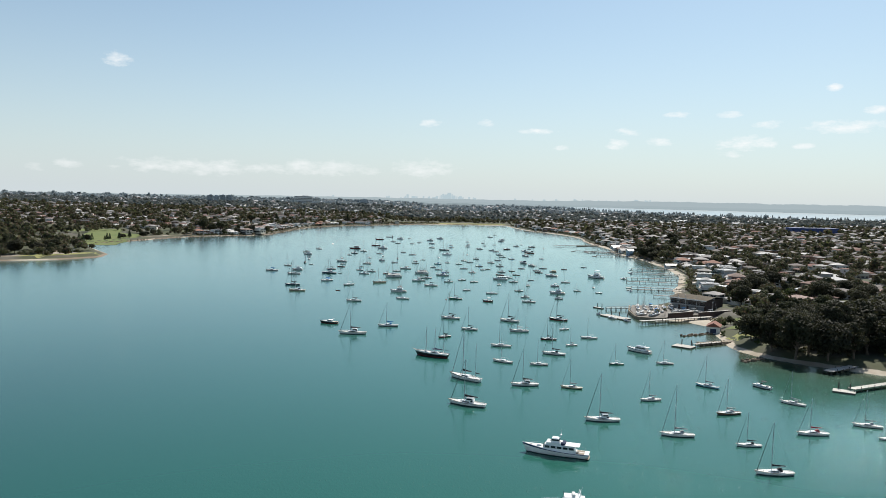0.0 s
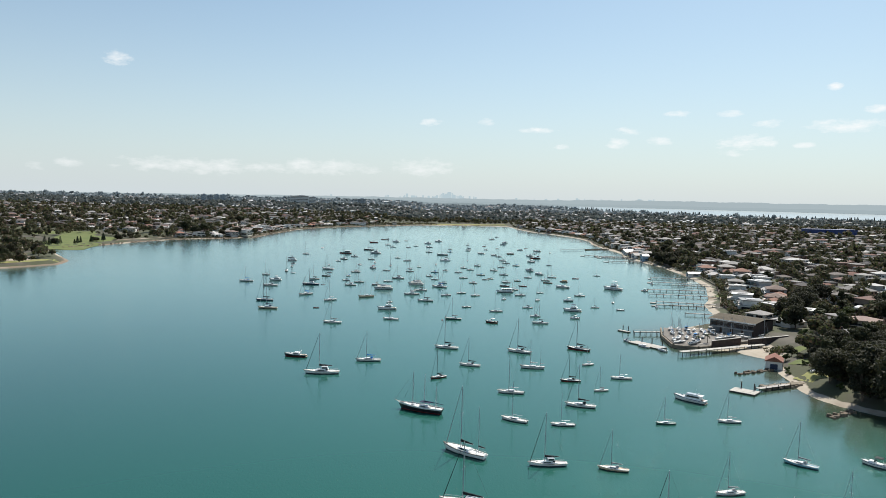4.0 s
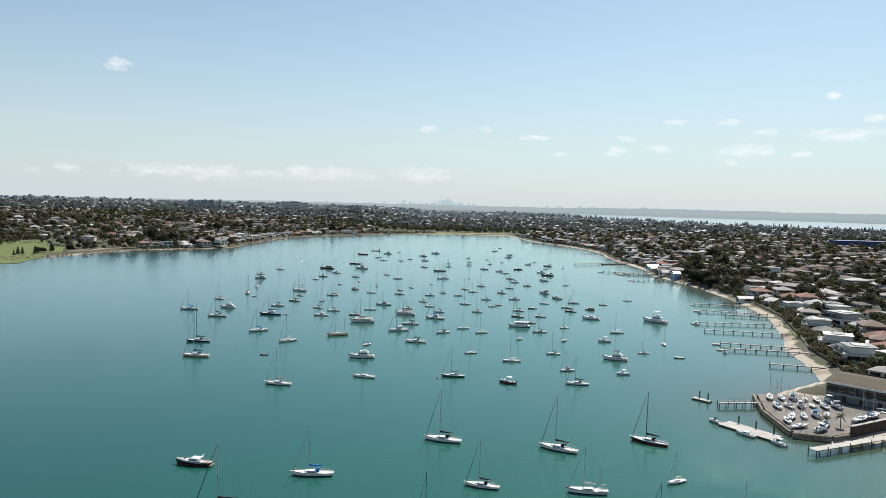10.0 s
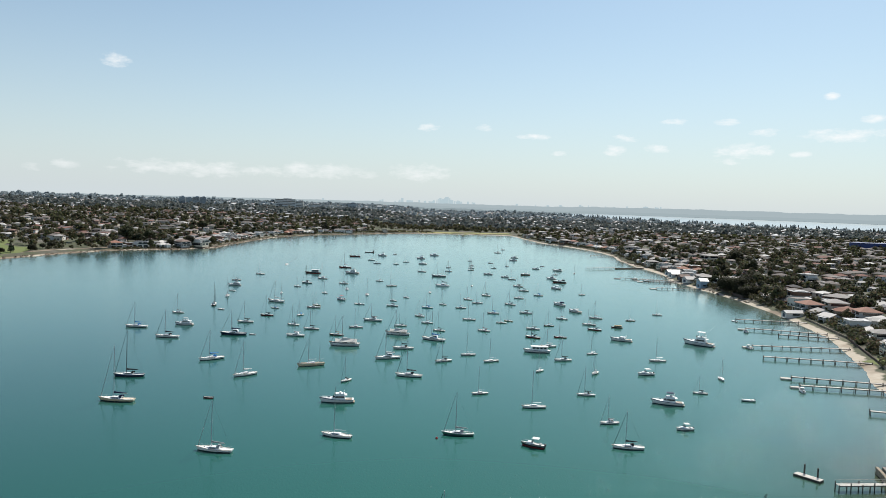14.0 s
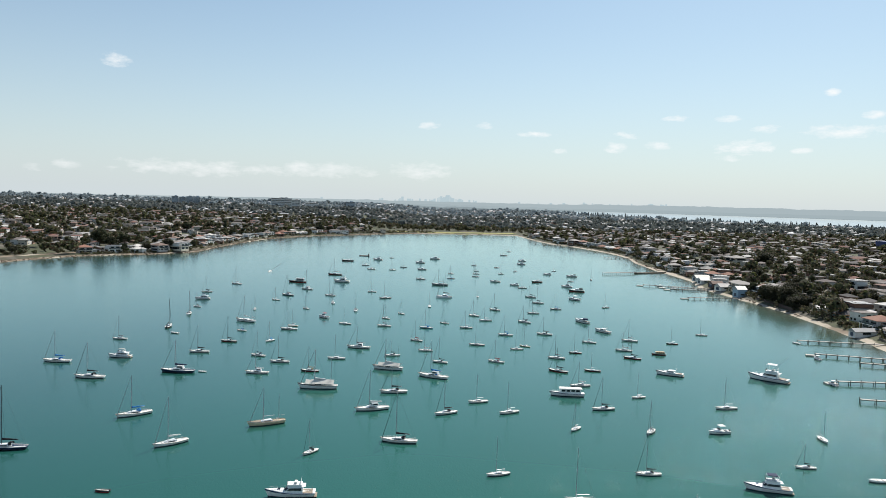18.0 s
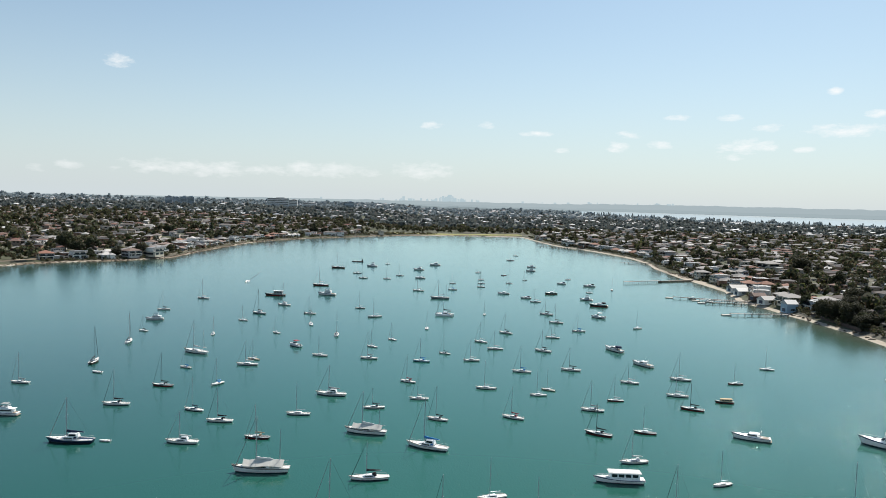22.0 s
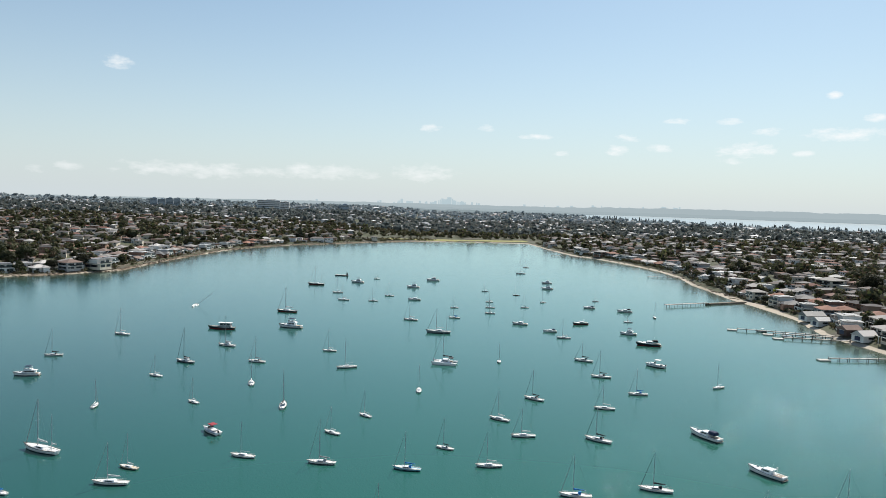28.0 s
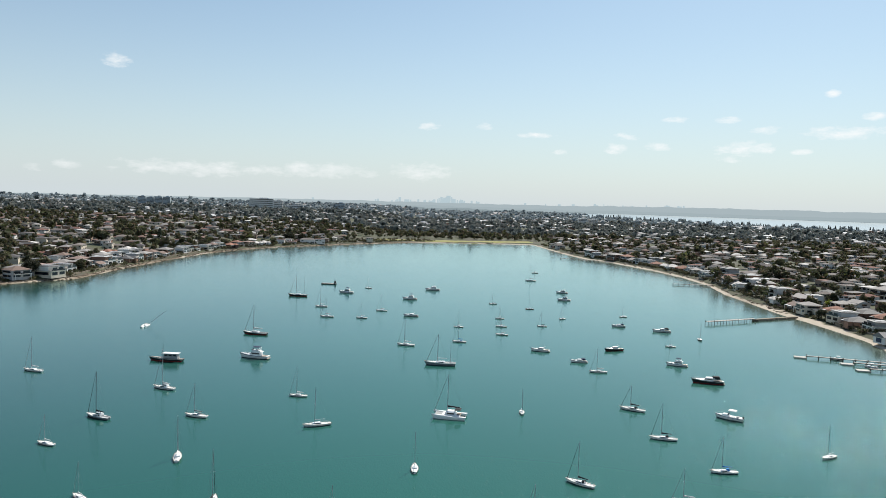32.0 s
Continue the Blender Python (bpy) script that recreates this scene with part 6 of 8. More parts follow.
# ---- jetties and pontoons ----
def jetty(x0, y0, x1, y1, width=1.6, deck=1.5, bay=5.2, mat=TIMBER, rail=False, label="narrow timber jetty on dark piles", head=0.0, lift0=0.0):
    """A jetty from its seaward end (x0, y0) to the shore (x1, y1)."""
    root = new("jetty")
    l = math.hypot(x1 - x0, y1 - y0)
    n = max(2, int(l / bay))
    part("beam", Geo().box((l / 2, width * 0.38, deck - 0.24), (l, 0.2, 0.22)).box((l / 2, -width * 0.38, deck - 0.24), (l, 0.2, 0.22)), PILE, root)
    m = max(3, int(l / 4.0))
    for k in range(m):
        part("deck_plank", Geo().box((l * (k + 0.5) / m, 0, deck - 0.04), (l / m - 0.07, width, 0.1), cut=0.02), mat, root)
    for k in range(n + 1):
        for s in (1, -1):
            part("post", Geo().tube((l * k / n, s * width * 0.46, -2.6), (l * k / n, s * width * 0.46, deck + (0.65 if (k + (s > 0)) % 2 else 0.15)), 0.17, 0.15, 7), PILE, root)
    if rail:
        part("handrail", Geo().tube((0, width * 0.48, deck + 1.0), (l, width * 0.48, deck + 1.0), 0.05, n=4).tube((0, -width * 0.48, deck + 1.0), (l, -width * 0.48, deck + 1.0), 0.05, n=4), TIMBER, root)
    if head:
        part("landing", Geo().box((-head * 0.75, 0, 0.35), (head * 1.5, head, 0.6), cut=0.08), CONCRETE, root, "pale floating landing")
    tagged(root, label, "jetty", "jetties along the beach")
    root.matrix_world = pose(x0, y0, 0, 0, 0, math.degrees(math.atan2(y1 - y0, x1 - x0)))
    return root


def pontoon(x, y, l, w, turn, piles=2, label="pale concrete floating pontoon with tall dark piles"):
    root = new("pontoon")
    part("float", Geo().box((0, 0, 0.15), (l, w, 0.8), cut=0.1), PILE, root)
    m = max(2, int(l / 2.2))
    for k in range(m):
        part("deck_panel", Geo().box((-l / 2 + l * (k + 0.5) / m, 0, 0.6), (l / m - 0.08, w, 0.12), cut=0.03), CONCRETE, root)
    for k in range(piles):
        px = -l / 2 + l * (k + 0.5) / piles if piles > 1 else -l / 2
        part("post", Geo().tube((px, w / 2 + 0.25, -3), (px, w / 2 + 0.25, 3.3), 0.27, 0.25, 8), PILE, root)
    tagged(root, label, "pontoon")
    root.matrix_world = pose(x, y, 0, 0, 0, turn)
    return root


jetty(202, 803, 248, 797, 1.6)
jetty(193, 765, 238, 752, 1.6, head=3)
jetty(205, 745, 237, 737, 1.6)
jetty(172, 704, 225, 703, 1.6, head=3.5)
jetty(165, 674, 215, 665, 1.6)
jetty(158, 629, 199, 619, 1.6, head=3)
jetty(154, 613, 197, 606, 1.6, head=2.5)
jetty(162, 575, 186, 569, 1.6)
jetty(174, 1185, 214, 1205, 3.0, 2.0, 5.0, label="long timber jetty running out from a stone groyne")
jetty(189, 1080, 243, 1062, 1.6, head=4)
jetty(206, 1066, 244, 1056, 1.6, head=4)
jetty(206, 1052, 243, 1046, 1.6, head=4)
jetty(202, 991, 244, 994, 1.6, head=4)
jetty(228, 1432, 266, 1430, 1.8)
jetty(164, 1742, 212, 1722, 2.0, 1.6, 5.0)
jetty(190, 1712, 226, 1706, 2.0, 1.6, 5.0)
pontoon(104.5, 505.5, 7.5, 2.4, -52, 2)
jetty(108, 497, 125, 499, 1.8, 1.7, 3.0, label="short timber walkway with guard rails", rail=True)
pontoon(107, 466, 20, 7, -56, 3, "broad concrete pontoon beside the boat club hardstand")
jetty(117, 443, 168, 467, 3.2, 2.0, 5.0, CONCRETE, label="long pale launching ramp pier")
pontoon(121, 375, 10, 7, -40, 2)
jetty(127, 377, 143, 385, 2.2, 1.3, 3.0, label="aluminium gangway to the pontoon", rail=True)
pontoon(157, 290.5, 8, 5, -30, 2)
jetty(160, 291, 190, 306, 3.0, 1.5, 4.0, label="old timber wharf on squat piles")
jetty(166, 321, 186, 334, 4.0, 1.6, 4.0, label="short wide timber wharf")


def groyne(x0, y0, x1, y1, w, label, n=30, top=1.3, mat=STONE):
    """A low wall of tumbled stones."""
    rng = random.Random(int(x0 * 7 + y0))
    root = new("stone_groyne")
    l = math.hypot(x1 - x0, y1 - y0)
    part("core", Geo().box((l / 2, 0, top / 2 - 0.6), (l, w * 0.8, top + 0.6), (0.97, 0.8), cut=0.2), mat, root)
    for k in range(n):
        x, y = rng.uniform(0, l), rng.choice((-1, 1)) * w * rng.uniform(0.3, 0.56)
        s = rng.uniform(0.7, 1.5)
        part("stone", Geo().box((x, y, top * 0.3 + rng.uniform(-0.3, 0.4)), (s * 1.4, s, s * 0.8), (0.7, 0.7), rng.uniform(0, 180), cut=0.18), mat, root)
    tagged(root, label, "groyne")
    root.matrix_world = pose(x0, y0, 0, 0, 0, math.degrees(math.atan2(y1 - y0, x1 - x0)))


groyne(213, 1205, 254, 1226, 4.0, "sandstone groyne at the root of the long jetty", 30, 1.8)
groyne(131, 381, 152, 390, 5.0, "old sandstone landing with tumbled stones", 30, 1.5)
groyne(130, 406, 150, 416, 2.4, "low rock spit beside the boathouse", 38, 0.6, ROCK)
groyne(138, 342, 151, 351, 2.6, "broken stone slip running into the water", 24, 0.8, ROCK)


def boathouse(x, y, turn, w, d, wall, roof, label, h=3.2):
    root = new("boathouse")
    part("wall", Geo().box((0, 0, h / 2 - 0.4), (w, d, h + 0.8)), wall, root)
    g = Geo()
    a, b = w / 2 + 0.4, d / 2 + 0.5
    g.add([(-a, -b, h), (a, -b, h), (a, b, h), (-a, b, h), (0, -b, h + w * 0.3), (0, b, h + w * 0.3), (-a, -b, h - 0.2), (a, -b, h - 0.2), (a, b, h - 0.2), (-a, b, h - 0.2)], [(1, 2, 5, 4), (3, 0, 4, 5), (0, 1, 4), (2, 3, 5), (6, 7, 1, 0), (7, 8, 2, 1), (8, 9, 3, 2), (9, 6, 0, 3), (9, 8, 7, 6)])
    part("roof", g, roof, root)
    dr = part("door", Geo().box((0, -d / 2 - 0.02, 1.3), (w * 0.45, 0.16, 2.5)), HULLS["navy"], root)
    part("door_frame", Geo().box((0, -d / 2 - 0.03, 2.65), (w * 0.55, 0.22, 0.16)), WHITEWALL, dr)
    for s in (-1, 1):
        part("window", Geo().box((s * w / 2, 0, 1.8), (0.16, d * 0.35, 1.1)), GLASS, root)
    tagged(root, label, "boathouse", "boathouses on the shore")
    built.append((x, y, max(w, d) * 0.6))
    root.matrix_world = pose(x, y, at_ground(x, y) + 0.2, 0, 0, turn)


boathouse(153, 421, -25, 7, 10, WHITEWALL, REDTILE, "white boathouse with red tiled roof and navy door", 3.8)
boathouse(251, 1008, -85, 9, 8, BLUEWALL, FLATROOF, "pale blue two-storey boathouse at the water", 6.0)
boathouse(250, 1043, -75, 9, 11, WHITEWALL, ROOFS[4][1], "white boathouse with a pale tan gabled roof")
boathouse(250, 1060, -78, 8, 11, BRICKD, ROOFS[1][1], "dark brown boathouse with brown tiled roof")
boathouse(253, 1100, -80, 8, 10, WHITEWALL, FLATROOF, "white weatherboard boatshed with pale roof")
boathouse(258, 1122, -80, 9, 15, WHITEWALL, FLATROOF, "long white weatherboard boatshed with pale roof")
boathouse(252, 825, -84, 6, 15, WHITEWALL, FLATROOF, "long white boatshed beside the beach", 3.0)

# yachts and dinghies stored ashore
STORED = [(131 + 4.3 * k, 505 - 0.6 * k, 70 + 9 * (k % 3)) for k in range(6)] + [(128 + 4.6 * k, 492 + 0.3 * k, 82 + 11 * (k % 2)) for k in range(6)] + [(127 + 4.8 * k, 478 + 1.2 * k, 60 + 13 * (k % 3)) for k in range(4)] + [(124, 466, 20), (130, 463, 35), (135, 470, 60), (123, 473, 80)]
for i, (x, y, turn) in enumerate(STORED):
    moor(("sloop", "runabout", "sloop", "tender", "runabout", "sloop")[(i * 5) % 6], x, y, (8.2, 6.4, 7.6, 4.4, 5.8, 7.0)[(i * 5) % 6], turn, "white", ("none", "white", "blue", "grey")[i % 4], 1.2, z=2.25)
moor("sloop", 147, 470, 9.5, 34, "white", "white", 1.2, z=4.1)
moor("sloop", 153, 474, 9.0, 28, "white", "blue", 1.2, z=4.1)
moor("sloop", 163, 483, 9.0, -42, "white", "white", 1.2, z=2.4)
moor("sloop", 172, 478, 10.0, 24, "white", "white", 1.2, z=2.6)
moor("cruiser", 104, 462, 6.5, 124, "white", "white")
moor("runabout", 111, 453, 5.5, 120, "white", "white")
moor("runabout", 99, 476, 5.0, 120, "white", "navy")
moor("runabout", 169, 702, 5.5, 95, "white", "white")
moor("runabout", 190, 757, 5.5, 90, "white", "white")
moor("runabout", 152, 607, 5.0, 80, "white", "white")
moor("tender", 200, 800, 4.5, 120, "white", "none")
moor("runabout", 204, 1078, 5.5, 165, "white", "white")
moor("runabout", 212, 1061, 5.5, 165, "white", "white")
for i in range(5):
    moor("tender", 160 + i * 2.4, 399 + i * 1.1, 3.6, 40 + i * 17, "white", "none", z=at_ground(160 + i * 2.4, 399 + i * 1.1) + 0.35)

# ---- low walls along the beach ----
def beach_wall(x0, y0, x1, y1, mat, label, tall=1.3):
    root = new("beach_wall")
    l = math.hypot(x1 - x0, y1 - y0)
    n = max(2, int(l / 6))
    for k in range(n):
        part("wall_panel", Geo().box((l * (k + 0.5) / n, 0, tall / 2 - 0.5), (l / n - 0.08, 0.5, tall + 1.0 + 0.12 * (k % 3)), cut=0.06), mat, root)
    tagged(root, label, "wall", "walls along the beach")
    root.matrix_world = pose(x0, y0, (at_ground(x0, y0) + at_ground(x1, y1)) / 2, 0, 0, math.degrees(math.atan2(y1 - y0, x1 - x0)))


beach_wall(190, 560, 200, 614, BRICKD, "dark timber and brick wall behind the beach")
beach_wall(200, 614, 215, 655, STONE, "sandstone wall behind the beach")
beach_wall(215, 655, 242, 737, BRICKD, "dark timber and brick wall behind the beach")
beach_wall(242, 737, 254, 812, STONE, "sandstone wall behind the beach")
beach_wall(257, 925, 256, 1000, BRICKD, "dark seawall below the trees")
beach_wall(258, 1015, 257, 1032, STONE, "low sandstone seawall")
beach_wall(263, 1110, 262, 1190, STONE, "low sandstone seawall")
beach_wall(261, 1240, 265, 1360, BRICKD, "dark seawall below the gardens")
beach_wall(-326, 1330, -327, 1440, STONE, "low sandstone seawall")
beach_wall(-325, 1510, -317, 1640, STONE, "low sandstone seawall")
for k in range(9):
    x, y = 206 + k * 6.2, 608 + k * 22
    hd = new("hedge", Geo().loft([[(u, v * (1 + 0.12 * math.sin(u * 2 + k)), w + 0.12 * math.sin(u * 3)) for v, w in ((-0.7, 0), (-0.75, 1.1), (0, 1.35), (0.75, 1.1), (0.7, 0))] for u in (-3.2, -1.6, 0, 1.6, 3.2)], closed=False).mesh("hedge", HEDGE))
    tagged(hd, "clipped green hedge behind the beach wall", "hedge", "hedges behind the beach")
    hd.matrix_world = pose(x, y, at_ground(x, y) - 0.1, 0, 0, 74)

# ---- lawns, sand and paths ----
draped("lawn", 157, 394, 11, 11, 20, DRYGRASS, 0.1, "dry yellow lawn beside the slipway", "lawn", 2.0, 0.1)
draped("lawn", 167, 420, 15, 8, 25, GRASS, 0.1, "mown green lawn behind the boathouse", "lawn", 2.0, 0.1)
draped("lawn", 180, 452, 12, 7, 15, GRASS, 0.1, "small green lawn above the cove", "lawn", 2.0, 0.1)
draped("lawn", 214, 318, 34, 14, 35, GRASS, 0.1, "green waterfront lawn under trees", "lawn")
draped("lawn", 222, 668, 12, 14, 15, GRASS, 0.1, "small green lawn behind the beach wall", "lawn", 2.0, 0.1)
draped("lawn", 276, 1147, 18, 26, 0, GRASS, 0.1, "green lawn beside the beach", "lawn", 2.0, 0.08)
draped("lawn", 316, 1075, 16, 18, 0, GRASS, 0.1, "green terraced garden lawn", "lawn", 2.0, 0.08)
draped("lawn", 276, 872, 34, 56, -4, GRASS, 0.1, "green waterfront lawn with a path", "lawn", wobble=0.06)
draped("lawn", 22, 2092, 300, 40, 14, DRYGRASS, 0.12, "yellow-green park lawn at the head of the bay", "lawn", 8.0, 0.02)
draped("lawn", -500, 1075, 70, 210, 14, GRASS, 0.12, "sloping green park lawn", "lawn", 6.0, 0.05)
draped("lawn", -575, 1190, 90, 80, 24, GRASS, 0.12, "sloping green park lawn", "lawn", 6.0, 0.05)
draped("lawn", -420, 795, 46, 70, -30, DRYGRASS, 0.12, "dry grass on the point", "lawn", 5.0, 0.05)
draped("road", 330, 1000, 8, 1250, 2, ROAD, 0.14, "suburban street behind the waterfront houses", "road", 10.0)
draped("road", 395, 980, 8, 1150, 1, ROAD, 0.14, "suburban street between rows of houses", "road", 10.0)
# a half-sunk sloop lying over, and an old lighter
moor("sloop", -171.6, 1113.2, 9.5, 86, "white", "none", 1.5, z=-0.3, roll=52)


def lighter():
    root = new("old_lighter")
    part("hull", Geo().box((0, 0, 0.35), (13, 4.2, 1.1), (1.03, 1.05), cut=0.15), HULLS["black"], root)
    part("deck", Geo().box((0, 0, 0.93), (12.6, 4.0, 0.08)), TIMBER, root)
    part("deckhouse", Geo().box((-5.4, 0, 2.0), (1.6, 1.8, 2.2), (0.8, 0.8), cut=0.1), HULLS["black"], root)
    part("derrick", Geo().tube((-5.2, 0, 2.8), (-4.6, 0, 5.4), 0.12, 0.06, 6), DARKSPAR, root)
    part("bollard", Geo().tube((5.6, 0.9, 0.9), (5.6, 0.9, 1.5), 0.15, n=8), DARKSPAR, root)
    tagged(root, "low dark work lighter with a small deckhouse", "barge")
    root.matrix_world = pose(-103.3, 1347, 0, 0, 0, 178)


lighter()


def catamaran():
    root = new("catamaran")
    for s in (1, -1):
        part("hull", Geo().loft([[(x, y + s * 2.6, z) for x, y, z in r] for r in hull_rings(11, 1.6, 1.6, 1.1, 0.4, 0.8)], closed=False), WHITE, root, smooth=True)
    part("bridge_deck", Geo().box((-0.6, 0, 1.15), (6.6, 5.0, 0.35), cut=0.1), WHITE, root)
    c = part("cabin", Geo().box((-0.4, 0, 1.85), (4.4, 4.2, 1.1), (0.7, 0.8), cut=0.25), WHITE, root)
    part("windscreen", Geo().box((1.2, 0, 1.9), (0.7, 3.2, 0.5), (0.3, 0.9)), GLASS, c)
    for s in (1, -1):
        part("side_window", Geo().box((-0.4, s * 1.9, 1.85), (2.6, 0.2, 0.45), (0.9, 0.3)), GLASS, c)
    part("trampoline", Geo().add([(2.7, -1.9, 1.25), (5.0, -1.9, 1.3), (5.0, 1.9, 1.3), (2.7, 1.9, 1.25)], [(0, 1, 2, 3)]), CANVAS["grey"], root)
    part("crossbeam", Geo().tube((5.0, -2.6, 1.35), (5.0, 2.6, 1.35), 0.12, n=6), ALLOY, root)
    part("cockpit", Geo().box((-3.2, 0, 1.36), (1.6, 3.0, 0.06)), TEAK, root)
    part("bimini", Geo().box((-2.9, 0, 3.1), (2.2, 3.4, 0.12), (0.9, 0.9), cut=0.05).tube((-3.8, 1.5, 1.3), (-3.8, 1.5, 3.1), 0.03, n=4).tube((-3.8, -1.5, 1.3), (-3.8, -1.5, 3.1), 0.03, n=4).tube((-2.0, 1.5, 1.3), (-2.0, 1.5, 3.1), 0.03, n=4).tube((-2.0, -1.5, 1.3), (-2.0, -1.5, 3.1), 0.03, n=4), CANVAS["black"], root)
    rig(root, 11, 5.4, 0.9, 13.5, 4.6, "black", 1.9)
    tagged(root, "white sailing catamaran with black sail cover on a mooring", "catamaran", "boats on the moorings")
    return root


cat = catamaran()
cat.matrix_world = pose(1.1, 954, 0, 0, 0, 172)
for root, size in patterns.values():
    away(root)
buoy = new("mooring_buoy")
part("float", Geo().loft([[(0.42 * r * math.cos(t), 0.42 * r * math.sin(t), z) for t in (k * math.pi / 5 for k in range(10))] for r, z in ((0.5, -0.3), (0.95, -0.1), (1.0, 0.1), (0.8, 0.35), (0.35, 0.5))]), REDP, buoy, smooth=True)
part("shackle", Geo().tube((0, 0, 0.45), (0, 0, 0.75), 0.06, n=6), STEEL, buoy)
tagged(buoy, "round dark red mooring buoy floating on the bay", "buoy")
buoy.matrix_world = pose(0, 529.6, 0)

# ---- houses and trees round the bay ----
rng = random.Random(11)
near = 0


def along(shore):
    pts = [np.array(p, float) for p in shore]
    for a, b in zip(pts, pts[1:]):
        l = np.linalg.norm(b - a)
        for k in range(max(1, int(l / 4))):
            yield a + (b - a) * (k * 4 / l), (b - a) / l


def waterfront(shore, side, first, last, offset, gap, rows, keep=lambda p: True):
    """Rows of houses that follow a shore."""
    global near
    for row in range(rows):
        run = 0.0
        for p, d in along(shore):
            run += 4
            if not first <= p[1] <= last or run < gap + rng.uniform(-2, 4):
                continue
            nrm = np.array([d[1], -d[0]]) * side
            q = p + nrm * (offset[row] + rng.uniform(-3, 4))
            if inland(q[:1], q[1:])[0] < offset[row] * 0.75 or not clear(q[0], q[1], 8) or not keep(q):
                continue
            run = 0.0
            house(rng.choice(range(17)), q[0], q[1], math.degrees(math.atan2(-nrm[1], -nrm[0])) + 90 + rng.uniform(-7, 7), rng.uniform(0.88, 1.15))
            near += 1


# houses that stand out along the two shores
LANDMARKS = [(3, 262, 795, -80, 1.0), (2, 371, 1049, -70, 1.2), (7, 262, 697, -75, 1.2), (10, 332, 850, -60, 1.1), (5, 311, 878, -50, 1.1), 
             (5, 282, 1274, -90, 1.0), (2, 284, 1323, -85, 1.2), (9, 283, 1227, -80, 1.0), (7, 276, 1350, -90, 1.0), (7, 314, 1511, -80, 1.3), (3, 333, 1380, -80, 1.0), (8, 321, 1267, -80, 1.0), (12, 365, 1305, -70, 1.4),
             (7, 277, 1679, -90, 1.0), (10, 299, 1700, -80, 1.0), (13, 306, 1440, -85, 1.2), (16, 296, 1404, -85, 1.1), (0, 330, 1330, -80, 1.0), (10, 206, 520, -60, 1.0), (7, 214, 560, -70, 1.1), (12, 192, 530, -50, 0.9),
             (6, -336, 1318, 75, 1.2), (15, -352, 1298, 62, 1.1), (10, -372, 1280, 55, 1.0), (2, -396, 1266, 45, 1.1), (11, -420, 1246, 35, 1.1), (12, -366, 1325, 70, 1.2), (16, -340, 1350, 88, 1.1), (5, -342, 1384, 90, 1.1), (13, -340, 1425, 90, 1.2)]
for i, x, y, t, k in LANDMARKS:
    if clear(x, y, 3):
        house(i, x, y, t, k)
waterfront(RIGHT_SHORE, 1, 560, 820, [23, 46], 16.0, 2)
waterfront(RIGHT_SHORE, 1, 820, 1440, [19, 43], 16.0, 2, keep=lambda q: not (845 < q[1] < 905 and q[0] < 292) and not (925 < q[1] < 1003 and q[0] < 306))
waterfront(RIGHT_SHORE, 1, 1440, 1800, [18], 17.0, 1)
waterfront(LEFT_SHORE, 1, 1235, 1800, [16], 16.0, 1)
waterfront(LEFT_SHORE, 1, 1235, 1560, [38, 60], 17.0, 2)
for x, y, t, i in ((214, 470, 50, 0), (238, 500, 45, 1), (225, 540, 60, 6), (262, 540, 50, 2), (250, 450, 40, 7), (300, 480, 50, 3), (288, 430, 45, 2), (330, 430, 40, 7), (210, 590, 70, 5), (245, 600, 70, 8), (275, 390, 40, 4), (225, 405, 40, 1)):
    if clear(x, y, 6):
        house(i, x, y, t - 90)

